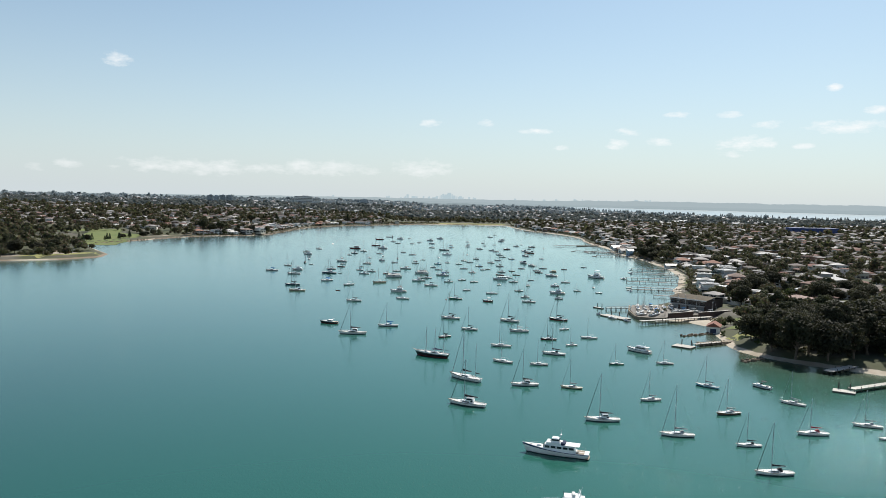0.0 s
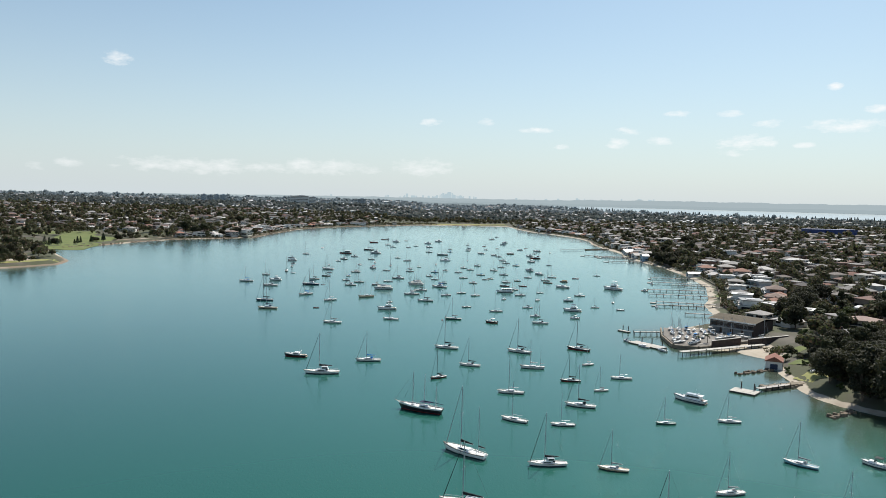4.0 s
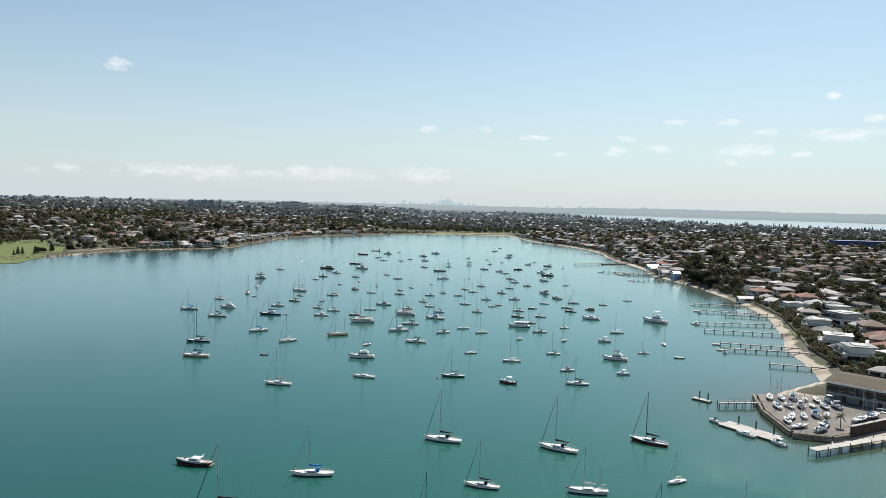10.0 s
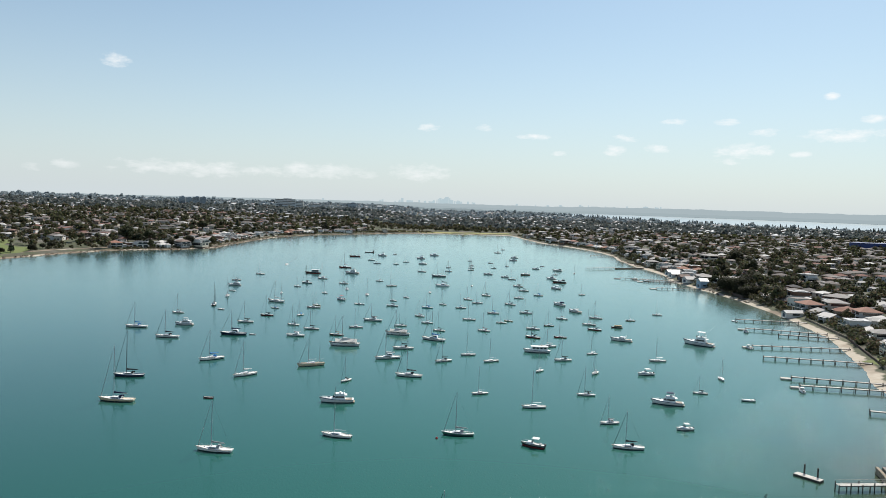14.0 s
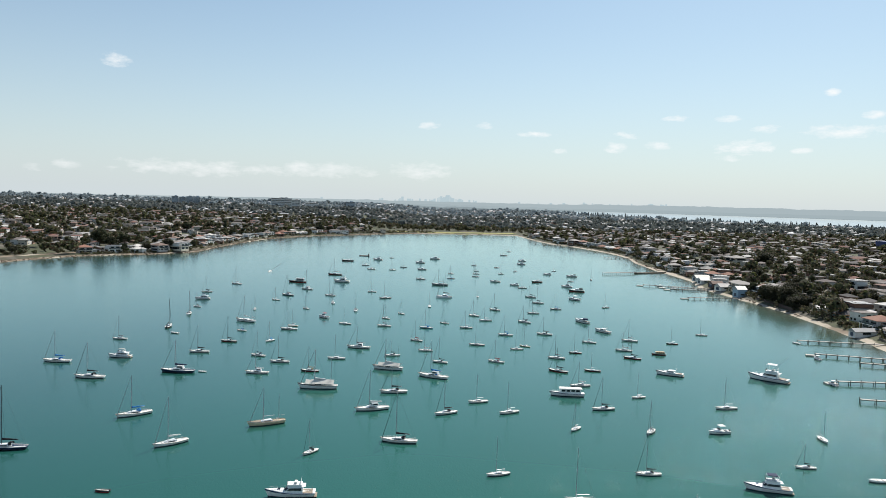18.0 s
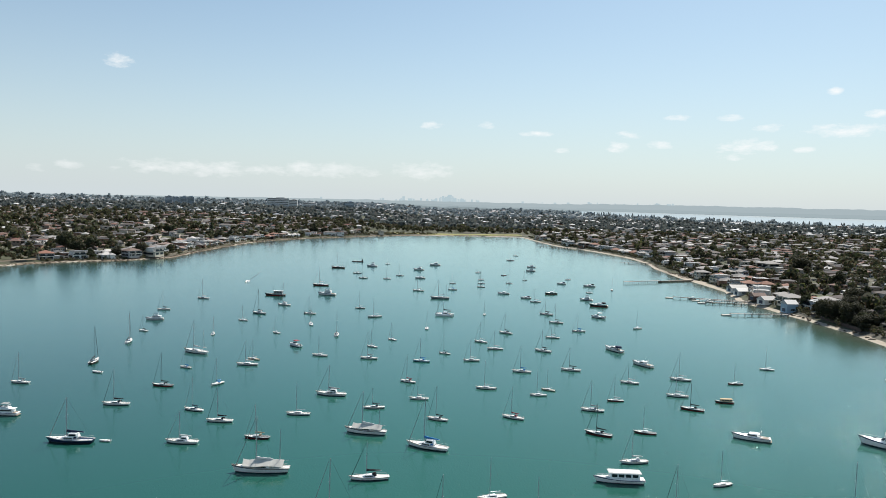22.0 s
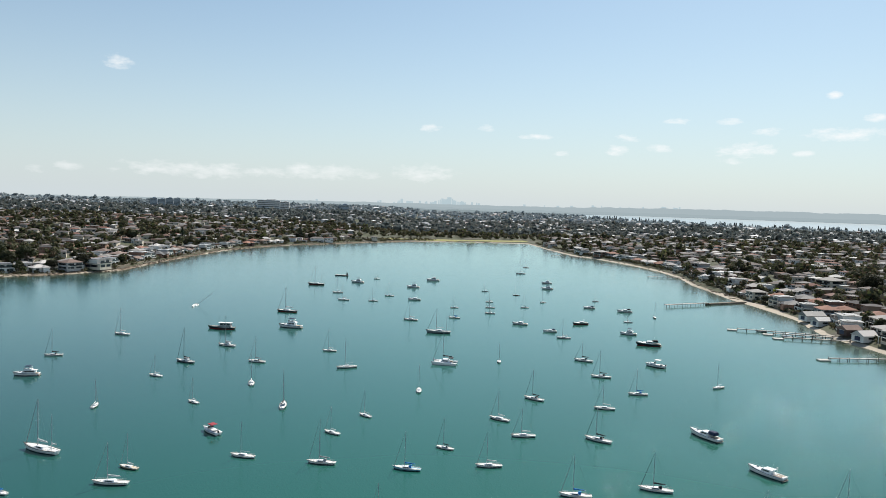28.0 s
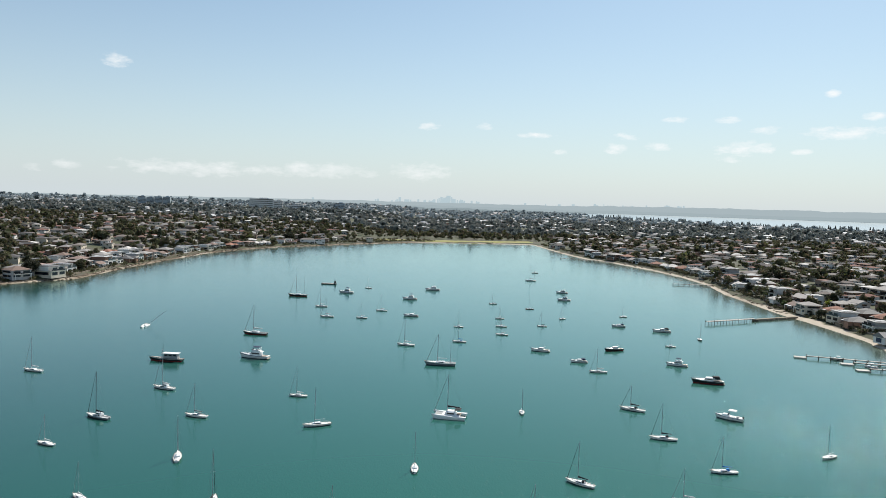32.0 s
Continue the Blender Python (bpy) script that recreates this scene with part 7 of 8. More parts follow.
# the dark stand of trees on the point beside the boathouse
for x, y, k, kind in ((168, 392, 0.5, "shrub"), (172, 406, 0.9, "lush"), (176, 418, 0.8, "gum"), (186, 412, 0.9, "fig"), (188, 424, 0.9, "gum"), (192, 438, 1.0, "fig"), (170, 444, 0.6, "lush"), (186, 446, 0.7, "lush"), (200, 444, 1.0, "gum"), (210, 430, 1.1, "fig"), (220, 420, 1.2, "fig"), (214, 402, 1.2, "gum"), (232, 396, 1.2, "gum"), (198, 408, 1.0, "gum"),
                      (165, 404, 0.6, "fig"), (160, 394, 0.6, "gum"), (168, 386, 0.8, "fig"), (157, 380, 0.7, "fig"), (163, 389, 0.8, "shrub"), (155, 412, 0.7, "shrub"), (169, 412, 0.7, "gum"), (175, 425, 0.6, "fig"), (168, 436, 0.5, "gum"), (182, 402, 0.9, "fig"), (174, 396, 0.7, "fig"), (178, 440, 0.7, "fig"), (186, 434, 0.8, "gum"), (163, 413, 0.8, "shrub"), (158, 428, 0.9, "shrub"), (152, 405, 0.7, "shrub"), (160, 384, 0.8, "lush"), (157, 372, 0.9, "shrub"), (204, 462, 0.8, "lush"), (218, 456, 1.0, "gum"), (192, 466, 0.8, "lush"), (202, 474, 0.7, "gum"), (166, 366, 1.0, "fig"), (178, 380, 1.1, "fig"), (184, 356, 1.15, "sheoak"), (172, 350, 0.95, "sheoak"), (196, 372, 1.2, "fig"), (200, 350, 1.2, "sheoak"), (214, 362, 1.25, "fig"), (218, 340, 1.1, "sheoak"), (232, 352, 1.3, "fig"),
                      (188, 340, 0.9, "sheoak"), (206, 385, 1.1, "gum"), (228, 380, 1.2, "fig"), (246, 366, 1.3, "fig"), (250, 340, 1.3, "pine"), (196, 398, 1.0, "gum"), (204, 418, 0.9, "fig"), (240, 405, 1.2, "fig"), (262, 330, 1.2, "sheoak"), (225, 325, 0.8, "lush"),
                      (270, 360, 1.3, "fig"), (200, 330, 0.8, "lush"), (246, 310, 1.1, "fig"), (222, 440, 1.0, "gum"), (262, 415, 1.2, "gum"), (280, 395, 1.2, "fig"), (161, 427, 0.55, "lush"), (158, 434, 0.5, "lush"), (195, 455, 0.6, "lush"), (212, 455, 0.9, "gum"),
                      (158, 358, 1.0, "sheoak"), (164, 346, 1.05, "fig"), (176, 340, 1.0, "fig"), (192, 362, 1.35, "fig"), (206, 366, 1.4, "fig"), (222, 372, 1.4, "fig"), (236, 338, 1.3, "fig"), (210, 345, 1.3, "fig"), (226, 346, 1.3, "sheoak"), (184, 390, 0.9, "fig"), (254, 384, 1.3, "fig"), (290, 362, 1.3, "fig"), (285, 340, 1.2, "sheoak"),
                      (205, 487, 0.6, "gum"), (222, 515, 1.0, "palm"), (207, 535, 1.1, "palm"), (196, 545, 1.0, "palm"), (232, 560, 1.0, "fig"), (245, 575, 1.0, "gum"), (135, 470, 0.55, "palm"), (139, 468, 0.6, "palm")):
    plant(kind, x, y, k * (1.25 if kind in ("fig", "sheoak") and y < 392 else 1.0))
for k in range(50):
    x, y = rng.uniform(185, 340), rng.uniform(385, 640)
    if clear(x, y, 1.0) and float(inland(np.array([x]), np.array([y]))[0]) > 24:
        plant(rng.choice(("fig", "gum", "gum", "fig", "lush", "shrub")), x, y, rng.uniform(0.6, 1.0))
for k in range(34):
    x, y = rng.uniform(196, 300), rng.uniform(462, 650)
    if clear(x, y, 0.5) and float(inland(np.array([x]), np.array([y]))[0]) > 20:
        plant(rng.choice(("fig", "gum", "fig", "palm", "lush")), x, y, rng.uniform(0.8, 1.15))
for k in range(30):
    x, y = rng.choice((rng.uniform(258, 268), rng.uniform(258, 305))), rng.uniform(926, 1000)
    if clear(x, y, 0.5):
        plant(rng.choice(("fig", "gum", "fig", "lush", "fig")), x, y, rng.uniform(0.6, 0.95))
for kind, x, y, k in (("yellow", 316, 847, 1.1), ("yellow", 295, 1261, 1.0), ("fig", 390, 1283, 1.3), ("gum", 265, 1010, 0.8), ("fig", 312, 1030, 1.1), ("fig", 300, 1090, 1.0), ("gum", 345, 1120, 1.2), ("palm", 262, 1300, 0.9), ("palm", 268, 1330, 0.9), ("gum", 292, 1375, 1.0), ("lush", -362, 1300, 1.0), ("gum", -415, 1300, 1.6), ("gum", -432, 1310, 1.7), ("gum", -402, 1316, 1.6), ("lush", -345, 1335, 0.8)):
    plant(kind, x, y, k)
# the wooded point across the bay
for i in range(36):
    x, y = -430 - 230 * rng.random(), 742 + 130 * rng.random()
    if float(inland(np.array([x]), np.array([y]))[0]) > 14:
        plant(rng.choice(("fig", "fig", "gum", "sheoak")), x, y, rng.uniform(0.8, 1.2))
for y in range(890, 1230, 12):
    x = -500 - 20 * rng.random() - (y - 890) * -0.12
    plant(rng.choice(("pine", "gum", "fig")), x + rng.uniform(-12, 4), y, rng.uniform(0.4, 0.7))

for shore, y0, y1, n in ((RIGHT_SHORE, 560, 1450, 105), (LEFT_SHORE, 1235, 1900, 64)):
    line = [(p, d) for p, d in along(shore) if y0 < p[1] < y1]
    for k in range(n):
        p, d = rng.choice(line)
        q = p + np.array([d[1], -d[0]]) * rng.choice((13, 13, 26, 30, 32, 56, 70, 100)) * rng.uniform(0.9, 1.15)
        if clear(q[0], q[1], 0.5) and inland(q[:1], q[1:])[0] > (20 if q[1] < 830 and q[0] > 0 else 9):
            plant(rng.choice(("gum", "gum", "fig", "lush", "lush", "shrub", "palm", "pine", "gum", "yellow") if k % 3 else ("fig", "gum", "lush")), q[0], q[1], rng.uniform(0.5, 0.9) * (1.25 if q[0] < 0 else 1))

# ---- shrubs and rocks along the foreshore ----
frng = np.random.default_rng(17)


def fringe(shore, y0, y1, lo, hi, reach=0.0, times=1):
    """Points scattered between two distances behind a shore, with their ground, clear of the houses."""
    line = [(p, d) for p, d in along(shore) if y0 < p[1] < y1] * times
    q = np.array([p + np.array([d[1], -d[0]]) * frng.uniform(lo, hi) + d * frng.uniform(-3, 3) for p, d in line])
    d = inland(q[:, 0], q[:, 1])
    ok = d > lo - 0.2 * abs(lo) - 0.3
    for bx, by, br in built:
        ok &= (q[:, 0] - bx) ** 2 + (q[:, 1] - by) ** 2 > (br * reach) ** 2
    q, d = q[ok], d[ok]
    return zip(q, height(q[:, 0], q[:, 1], d))


leaves = []
for shore, y0, y1, lo, hi, times in ((LEFT_SHORE, 1225, 2060, 6, 15, 2), (LEFT_SHORE, 1225, 2060, 20, 60, 2), (RIGHT_SHORE, 1010, 1780, 8, 13, 1), (RIGHT_SHORE, 545, 830, 11, 24, 3), (RIGHT_SHORE, 560, 1500, 14, 60, 3), (RIGHT_SHORE, 1500, 2060, 8, 14, 1), (RIGHT_SHORE, 840, 1010, 6, 16, 2), (RIGHT_SHORE, 330, 450, 12, 40, 3)):
    for q, z in fringe(shore, y0, y1, lo, hi, 0.75, times):
        size = frng.uniform(0.8, 2.4) * (1.5 if y1 == 830 else 1.0)
        for lobe in range(3):
            c = (q[0] + frng.uniform(-1, 1) * size, q[1] + frng.uniform(-1, 1) * size, z + size * frng.uniform(0.5, 0.9))
            leaves.append(clump(frng, c, size * 0.8, 26, size * 0.24))
sv, sf = sprays(leaves)
tagged(new("foreshore_shrubs", mesh_of("foreshore_shrubs", sv, sf, FARLEAF, False)), "dark green shrubs and hedges behind the shoreline", "shrubs", kind="stuff")
stone_v, stone_f = [], []
for shore, y0, y1, lo, hi in ((LEFT_SHORE, 1000, 2040, -1.5, 4), (LEFT_SHORE, 1000, 2040, -1.0, 5), (LEFT_SHORE, 1225, 1800, 3, 8), (RIGHT_SHORE, 900, 1010, -1, 4), (RIGHT_SHORE, 1240, 1700, 2, 7)):
    for q, z in fringe(shore, y0, y1, lo, hi):
        z, (a, b, c) = max(z, 0.0), frng.uniform(0.4, 1.7, 3) * (1.5, 1.0, 0.45)
        t = frng.uniform(0, math.pi)
        n0 = len(stone_v)
        for up, k in ((-0.3, 1.0), (0.6, 0.85), (1.0, 0.45)):
            for j in range(6):
                w = t + j * math.pi / 3 + frng.uniform(-0.2, 0.2)
                u, v = math.cos(w - t) * a * k, math.sin(w - t) * b * k
                stone_v.append((q[0] + u * math.cos(t) - v * math.sin(t), q[1] + u * math.sin(t) + v * math.cos(t), z + c * up))
        for k in (0, 6):
            stone_f += [(n0 + k + j, n0 + k + (j + 1) % 6, n0 + k + 6 + (j + 1) % 6, n0 + k + 6 + j) for j in range(6)]
        stone_f.append(tuple(range(n0 + 12, n0 + 18)))
tagged(new("shore_rocks", mesh_of("shore_rocks", stone_v, stone_f, ROCK, False)), "tumbled brown rocks along the waterline", "rocks", kind="stuff")

# ---- the suburbs behind, thousands of roofs and crowns ----
nrng = np.random.default_rng(3)


def cells(y0, y1, step):
    xs, ys = np.meshgrid(np.arange(-0.66 * y1 - 150, 0.68 * y1 + 150, step), np.arange(y0, y1, step))
    x, y = xs.ravel() + nrng.uniform(-0.42, 0.42, xs.size) * step, ys.ravel() + nrng.uniform(-0.42, 0.42, xs.size) * step
    ok = (np.abs(x) < 0.66 * y + 120) & (np.hypot(x, y) < np.where(x > 0.16 * y, 3880, 4700))
    x, y = x[ok], y[ok]
    d = inland(x, y)
    return x, y, d


HW, HR, TV, HG = [], [], [], []
B = np.array(built)


def free(x, y, r):
    ok = np.ones(len(x), bool)
    for bx, by, br in B:
        ok &= (x - bx) ** 2 + (y - by) ** 2 > (br + r) ** 2
    return ok


for y0, y1, step, size, share in ((330, 1500, 20, 1.0, 0.72), (1500, 2300, 23, 1.05, 0.66), (2300, 3200, 32, 1.25, 0.5), (3200, 4700, 46, 1.6, 0.5)):
    x, y, d = cells(y0, y1, step)
    park = ((x > -190) & (x < 210) & (y > 2000) & (y < 2480)) | ((x < -400) & (x > -800) & (y < 1260)) | ((x < 300) & (x > 0) & (y < 470))
    ok = (d > np.where((x < 300) & (y < 830), 34, np.where((y > 1790) & (x < 220), 9, 17))) & free(x, y, 7) & ~park & (nrng.random(len(x)) < share)
    x, y, d = x[ok], y[ok], d[ok]
    z = height(x, y, d)
    n = len(x)
    w, l, h = nrng.uniform(8, 15, n) * size * np.where(nrng.random(n) < 0.22, 1.55, 1.0), nrng.uniform(7.5, 13.5, n) * size, nrng.choice([3.0, 3.2, 5.8, 6.2], n, p=[0.22, 0.23, 0.3, 0.25])
    t = nrng.choice([0, math.pi / 2], n) + nrng.normal(0, 0.12, n) + 0.2
    rise, flat = nrng.uniform(1.1, 2.4, n) * size, nrng.random(n) < 0.26
    rise = np.where(flat, 0.35, rise)
    c, s = np.cos(t), np.sin(t)

    def corner(u, v, up):
        return np.stack([x + u * c - v * s, y + u * s + v * c, z + up], 1)
    a, b = w / 2, l / 2
    HW.append(np.stack([corner(-a, -b, -1.5), corner(a, -b, -1.5), corner(a, b, -1.5), corner(-a, b, -1.5), corner(-a, -b, h), corner(a, -b, h), corner(a, b, h), corner(-a, b, h)], 1))
    if y0 < 2300:
        for f0 in (-0.34, 0.0, 0.34):
            for side in (-1, 1):
                ww = nrng.uniform(0.07, 0.13, n)
                up = np.where(h > 5, nrng.choice([1.5, 4.4], n), 1.6)
                q0, q1 = (f0 - ww) * w, (f0 + ww) * w
                HG.append(np.stack([corner(q0, side * (b + 0.06), up - 0.7), corner(q1, side * (b + 0.06), up - 0.7), corner(q1, side * (b + 0.06), up + 0.7), corner(q0, side * (b + 0.06), up + 0.7)], 1))
                q0, q1 = (f0 - ww) * l, (f0 + ww) * l
                HG.append(np.stack([corner(side * (a + 0.06), q0, up - 0.7), corner(side * (a + 0.06), q1, up - 0.7), corner(side * (a + 0.06), q1, up + 0.7), corner(side * (a + 0.06), q0, up + 0.7)], 1))
    e = np.where(flat, 0.2, 0.7)
    k = np.where(flat, a * 0.98, np.maximum(0.2, a - b))
    kk = np.where(flat, b * 0.98, 0.05)
    HR.append(np.stack([corner(-a - e, -b - e, h), corner(a + e, -b - e, h), corner(a + e, b + e, h), corner(-a - e, b + e, h), corner(-k, -kk, h + rise), corner(k, -kk, h + rise), corner(k, kk, h + rise), corner(-k, kk, h + rise)], 1))
sides = np.array([(0, 1, 5, 4), (1, 2, 6, 5), (2, 3, 7, 6), (3, 0, 4, 7)])


def district(name, label, walls, roofs, wall_mat, roof_mat):
    walls, roofs = np.concatenate(walls), np.concatenate(roofs)
    base = np.arange(len(walls))[:, None, None] * 8
    root = tagged(new(name), label, "houses", kind="stuff")
    tagged(part("house_walls", mesh_of("house_walls", walls.reshape(-1, 3), (base + sides).reshape(-1, 4), wall_mat, False), wall_mat, root), kind="stuff")
    if roof_mat is FARROOF:
        panes = np.concatenate(HG)
        tagged(part("house_windows", mesh_of("house_windows", panes.reshape(-1, 3), np.arange(len(panes) * 4).reshape(-1, 4), GLASS, False), GLASS, root), kind="stuff")
    tagged(part("house_roofs", mesh_of("house_roofs", roofs.reshape(-1, 3), (base + np.concatenate([sides, [(4, 5, 6, 7)]])).reshape(-1, 4), roof_mat, False), roof_mat, root), kind="stuff")


district("suburban_houses", "suburban houses with tiled and pale roofs among trees", HW[:2], HR[:2], FARWALL, FARROOF)
district("distant_houses", "distant suburb of small roofs paled by painted haze", HW[2:], HR[2:], FARWALL, HAZEROOF)

LOBES = 6
for y0, y1, step, size, share, per in ((330, 800, 14, 1.0, 0.5, 64), (800, 1500, 14, 1.0, 0.5, 28), (1500, 2300, 16, 1.0, 0.46, 12), (2300, 3200, 20, 1.2, 0.62, 5), (3200, 4700, 31, 1.5, 0.66, 4)):
    x, y, d = cells(y0, y1, step)
    wood = ((x > -330) & (x < 260) & (y > 2140) & (y < 2480)) | ((x > 258) & (x < 325) & (y > 885) & (y < 1005)) | ((x < -470) & (x > -800) & (y < 1150) & (y > 700))
    lawn = ((np.abs(x - 10) < 165) & (y > 1980) & (y < 2120 + 0.22 * x)) | ((np.abs(x + 505) < 48) & (np.abs(y - 1080) < 110))
    thick = share + 0.22 * np.sin(x * 0.013 + 2 * np.sin(y * 0.007)) * np.cos(y * 0.011)
    ok = (d > np.where((x < 300) & (y < 830), 15, 9)) & free(x, y, 0.8) & ((nrng.random(len(x)) < thick) | wood) & ~lawn & ~((x < 196) & (y > 440) & (y < 530))
    x, y, d = x[ok], y[ok], d[ok]
    z = height(x, y, d)
    n = len(x)
    tall = nrng.uniform(4.5, 12.0, n) * size ** 0.5 * np.where(nrng.random(n) < np.where((x < -330) & (y < 1750), 0.2, 0.1), 1.5, 1.0)
    wide = tall * nrng.uniform(0.38, 0.62, n) * size ** 0.4
    ang, out = nrng.uniform(0, 2 * math.pi, (n, LOBES)), nrng.uniform(0.25, 0.75, (n, LOBES))
    out[:, 0] = 0
    up = nrng.uniform(0.4, 0.68, (n, LOBES))
    up[:, 0] = 0.74
    fat = nrng.uniform(0.42, 0.62, (n, LOBES))
    mid = np.stack([x[:, None] + np.cos(ang) * out * wide[:, None], y[:, None] + np.sin(ang) * out * wide[:, None], z[:, None] + up * tall[:, None]], 2)
    dirs = nrng.normal(size=(n, LOBES, per, 3)) + (0, 0, 0.35)
    dirs /= np.linalg.norm(dirs, axis=3)[..., None]
    girth = np.stack([wide[:, None] * fat, wide[:, None] * fat, tall[:, None] * fat * 0.42], 2)[:, :, None, :]
    c = mid[:, :, None, :] + dirs * nrng.uniform(0.72, 1.05, (n, LOBES, per, 1)) * girth
    nrm = dirs + nrng.normal(0, 0.35, dirs.shape)
    nrm /= np.linalg.norm(nrm, axis=3)[..., None]
    u = np.cross(nrm, nrng.normal(size=dirs.shape))
    u /= np.linalg.norm(u, axis=3)[..., None]
    v = np.cross(nrm, u)
    s = (wide[:, None] * fat)[:, :, None, None] * nrng.uniform(0.7, 1.3, (n, LOBES, per, 1)) * math.sqrt(2.6 / per)
    TV.append(np.stack([c - u * s - v * s * 0.6, c + u * s * 0.9 - v * s * 0.8, c + u * s + v * s * 0.7, c - u * s * 0.7 + v * s], 3).reshape(-1, 4, 3))
for name, label, some, mat in (("suburban_trees", "street and garden trees between the houses", TV[:3], FARLEAF), ("distant_trees", "distant tree canopy with haze painted in grey-green", TV[3:4], HAZELEAF), ("farthest_trees", "tree canopy near the horizon with haze painted in blue-grey", TV[4:], HAZIESTLEAF)):
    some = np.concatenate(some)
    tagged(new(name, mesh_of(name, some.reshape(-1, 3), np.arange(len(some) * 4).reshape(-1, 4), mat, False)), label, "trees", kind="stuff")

# ---- distance ----
def tower(x, y, w, d, h, mat, name="apartment_block", floors=0, label="pale apartment block above the suburb", glow=True):
    root = new(name)
    z = at_ground(x, y) - 3
    part("wall", Geo().box((0, 0, h / 2), (w, d, h)), mat, root)
    part("roof_plant", Geo().box((w * 0.1, 0, h + 1.5), (w * 0.4, d * 0.5, 3.5)), mat, root)
    for k in range(floors):
        part("window_band", Geo().box((0, -d / 2 - 0.05, h * (k + 0.6) / floors), (w * 0.92, 0.3, h / floors * 0.28)), GLASS, root)
    tagged(root, label, "building", "tall blocks on the skyline")
    root.matrix_world = pose(x, y, z, 0, 0, math.degrees(math.atan2(-x, y)))


for k in range(4):
    tower(-1014 + 24.5 * k, 3160 + 8 * k, 23, 24, 35 - (k % 2) * 2, BLUEGREY, floors=8, label="grey-blue apartment tower above the suburb")
tower(-612, 3151, 78, 30, 38, WHITEWALL, "hospital_block", 6, "broad pale hospital block with a rooftop sign frame")
tower(-560, 3165, 30, 30, 34, WHITEWALL, floors=6)
tower(-505, 3190, 50, 30, 22, WHITEWALL, floors=4)
tower(-372, 3300, 34, 30, 30, BLUEGREY, floors=6, label="dark office block above the suburb")
for k in range(3):
    tower(430 + 34 * k, 3000 + 20 * k, 28, 24, 26 - 4 * k, WHITEWALL, floors=6, label="white apartment block at the head of the bay")
tower(640, 3150, 30, 24, 20, WHITEWALL, floors=5)
tower(700, 3060, 26, 24, 18, WALLP, floors=5)

shed = new("blue_warehouse")
part("wall", Geo().box((0, 0, 2.0), (116, 30, 14)), ROYAL, shed)
part("roof", Geo().box((0, 0, 9.2), (118, 32, 0.5), cut=0.2), ROYAL, shed)
tagged(shed, "long dark-blue shed among the roofs", "warehouse")
shed.matrix_world = pose(880, 1778, at_ground(880, 1778) + 3.5, 0, 0, 4)

# the far bay beyond the peninsula, the ridge behind it, and the city in the haze
av, af = [], []
for k in range(41):
    a = radians(8 + 29 * k / 40)
    av += [(math.sin(a) * 3960, math.cos(a) * 3960, 14 + 12 * (1 - k / 40) ** 2), (math.sin(a) * 4800, math.cos(a) * 4800, 41.5)]
af = [(2 * k, 2 * k + 2, 2 * k + 3, 2 * k + 1) for k in range(40)]
tagged(new("far_water", mesh_of("far_water", av, af, OPENBAY)), "pale strip of open bay beyond the peninsula", "water", kind="structure")


def ridge(name, r, base, tops, mat, label, seed, rough=2.2):
    """A wooded skyline; tops: degrees of azimuth and height of the crest, from west to east."""
    q = np.random.default_rng(seed)
    az, crest = [p[0] for p in tops], [p[1] for p in tops]
    n = int((az[-1] - az[0]) * 9)
    v, f = [], []
    lump = 0.0
    for k in range(n + 1):
        deg = az[0] + (az[-1] - az[0]) * k / n
        lump = 0.7 * lump + q.uniform(-1, 1)
        a = radians(deg)
        up = max(base + 1, float(np.interp(deg, az, crest)) + rough * (0.5 * lump + 0.6 * math.sin(deg * 1.7 + seed) + 0.4 * math.sin(deg * 5.3)))
        v += [(math.sin(a) * r, math.cos(a) * r, base - 6), (math.sin(a) * r, math.cos(a) * r, up), (math.sin(a) * (r + 40), math.cos(a) * (r + 40), up - 3)]
    for k in range(n):
        f += [(3 * k, 3 * k + 3, 3 * k + 4, 3 * k + 1), (3 * k + 1, 3 * k + 4, 3 * k + 5, 3 * k + 2)]
    tagged(new(name, mesh_of(name, v, f, mat, False)), label, "backdrop", kind="structure")


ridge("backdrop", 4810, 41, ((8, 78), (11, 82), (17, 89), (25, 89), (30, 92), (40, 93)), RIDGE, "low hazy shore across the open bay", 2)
ridge("backdrop", 4800, 41, ((8.5, 55), (14, 58), (20, 57), (30, 62), (40, 60)), NEARRIDGE, "darker hazy wooded waterside of the far shore", 7, 1.5)
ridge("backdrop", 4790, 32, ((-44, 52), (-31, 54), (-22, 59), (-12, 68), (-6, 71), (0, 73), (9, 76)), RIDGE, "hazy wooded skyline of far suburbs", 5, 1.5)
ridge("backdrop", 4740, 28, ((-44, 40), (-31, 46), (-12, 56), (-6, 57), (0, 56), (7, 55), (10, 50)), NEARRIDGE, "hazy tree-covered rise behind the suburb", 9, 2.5)
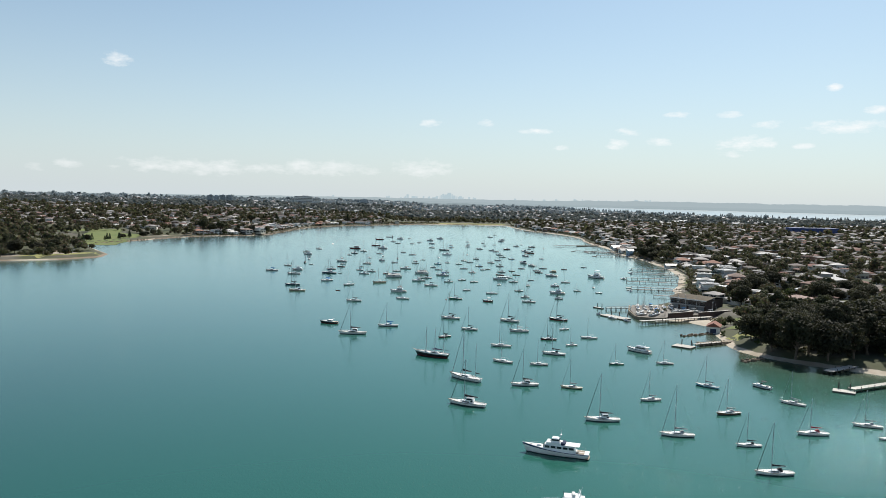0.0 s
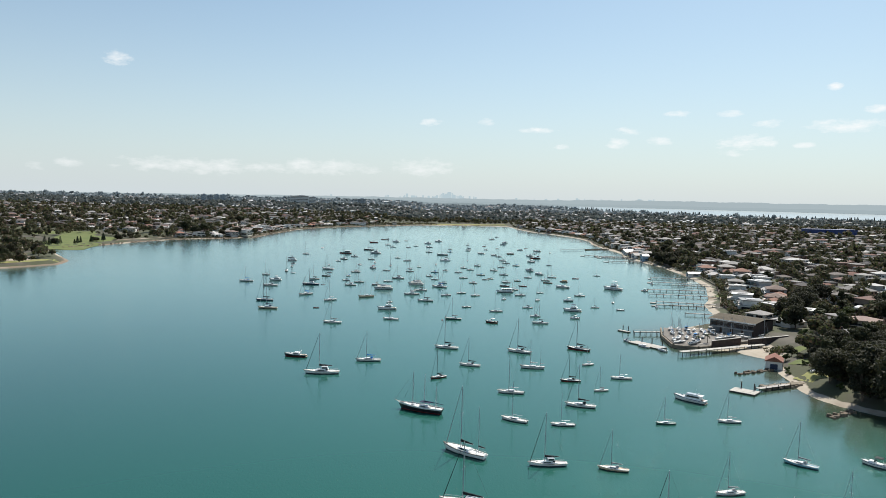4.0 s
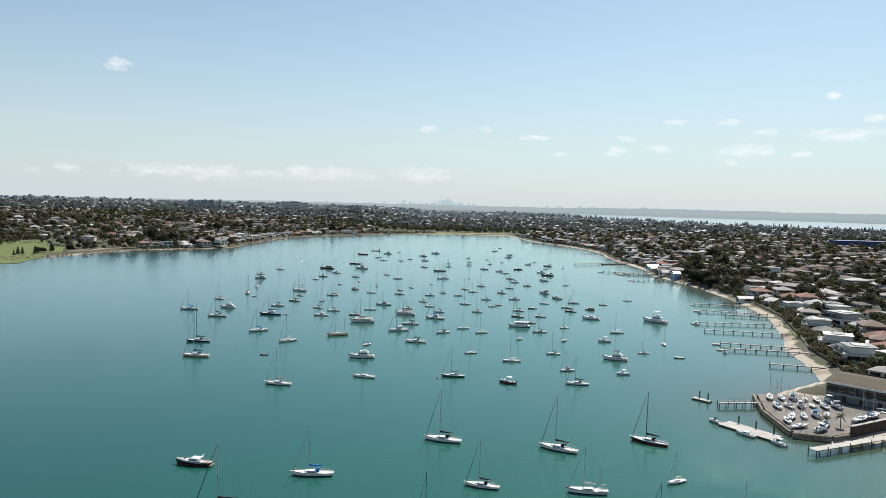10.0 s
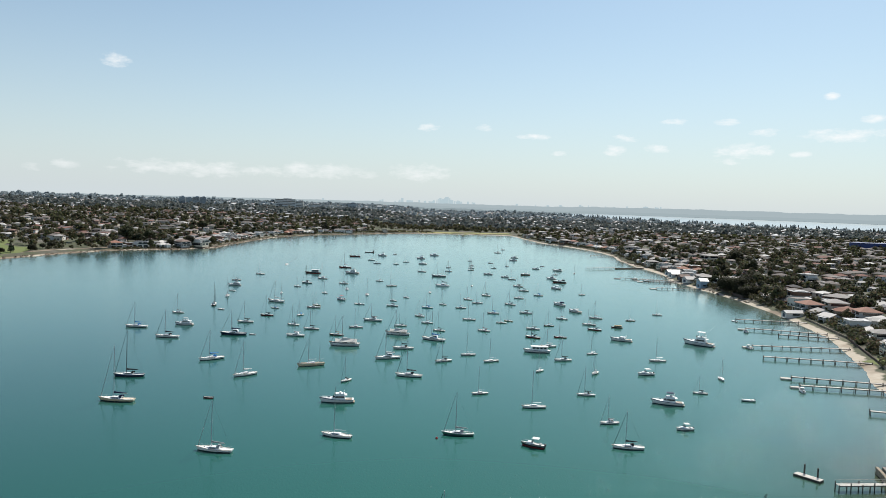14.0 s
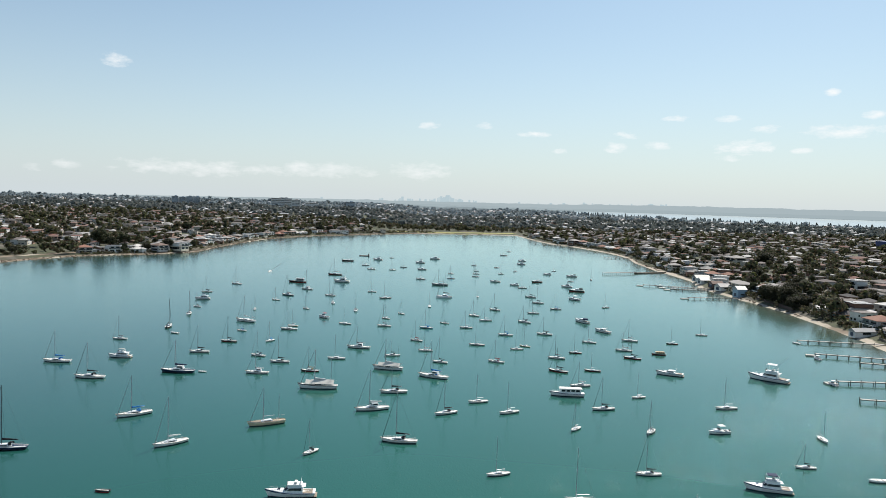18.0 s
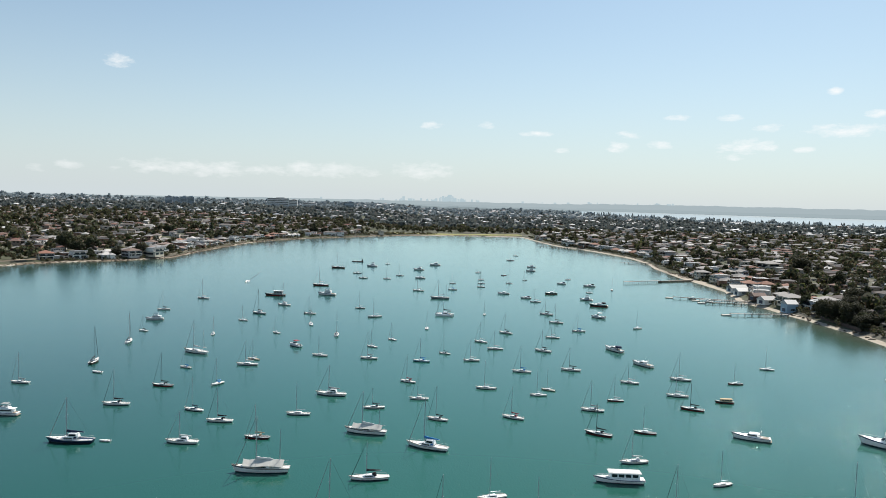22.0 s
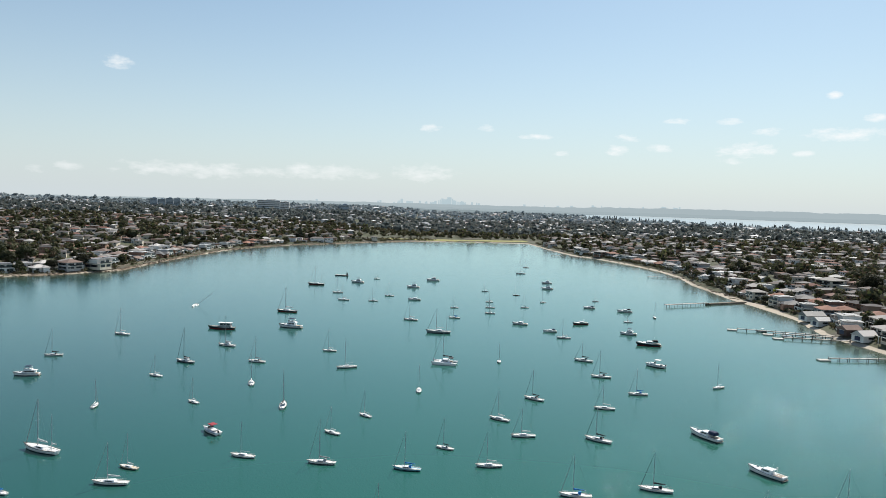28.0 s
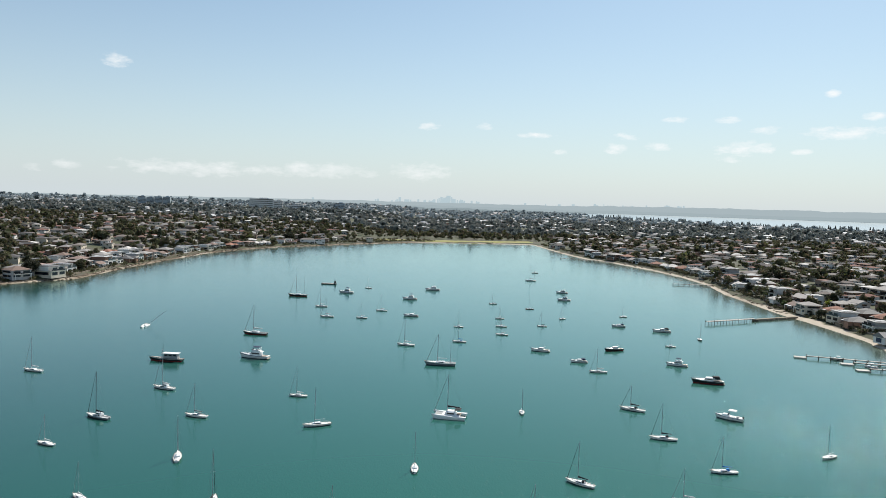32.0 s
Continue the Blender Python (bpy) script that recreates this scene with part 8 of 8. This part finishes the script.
ridge("backdrop", 4690, 24, ((-44, 30), (-31, 38), (-12, 46), (0, 45), (7, 43), (11, 40)), LOWRIDGE, "hazy grey-green tree-covered rise behind the suburb", 12, 2.5)
city = random.Random(21)
for k in range(76):
    core = k < 44
    deg = 0.1 + city.gauss(0, 1.25) if core else city.choice((city.uniform(-9, 14), city.uniform(-5, -2.2), city.uniform(5, 14), 14.6 + city.gauss(0, 0.8)))
    a, r = radians(deg), 4870
    peak = math.exp(-(deg - 0.1) ** 2 / 0.5) * 26 + math.exp(-(deg + 2.9) ** 2 / 0.12) * 16
    h = 34 + float(np.interp(deg, (-9, 0, 14), (-6, 0, 9))) + (peak * city.uniform(0.45, 1) + city.uniform(0, 12) if core else city.uniform(0, 10) + 0.7 * peak)
    w = city.uniform(7, 17)
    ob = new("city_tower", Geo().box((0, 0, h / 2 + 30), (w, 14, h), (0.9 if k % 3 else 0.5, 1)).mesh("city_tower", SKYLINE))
    ob.matrix_world = pose(math.sin(a) * r, math.cos(a) * r, 14, 0, 0, -math.degrees(a))
    tagged(ob, "hazy grey-blue city tower on the horizon", "building", "city towers")

pq = random.Random(4)
pv = []
src = [o for o in KINDS["pine"][0].children if o.name.startswith("crown")][0].data
sv = np.array([v.co for v in src.vertices])[: len(src.polygons) * 5].reshape(-1, 5, 3)[::14]
for k in range(260):
    a, r = radians(pq.uniform(9, 37)), pq.uniform(3850, 3950)
    s = pq.uniform(0.55, 1.15)
    q = sv.copy()
    mid = q.mean(1, keepdims=True)
    q = mid + (q - mid) * 3.0
    px, py = math.sin(a) * r, math.cos(a) * r
    pv.append(q * (s * 0.8, s * 0.8, s) + (px, py, at_ground(px, py) - 1))
pv = np.concatenate(pv)
tagged(new("far_pines", mesh_of("far_pines", pv.reshape(-1, 3), np.arange(len(pv) * 5).reshape(-1, 5), HAZELEAF, False)), "row of norfolk pines along the far beach, painted in grey-green haze", "trees", kind="stuff")
for kind in KINDS.values():
    for pat in kind:
        away(pat)
for pat in HOUSES:
    away(pat)
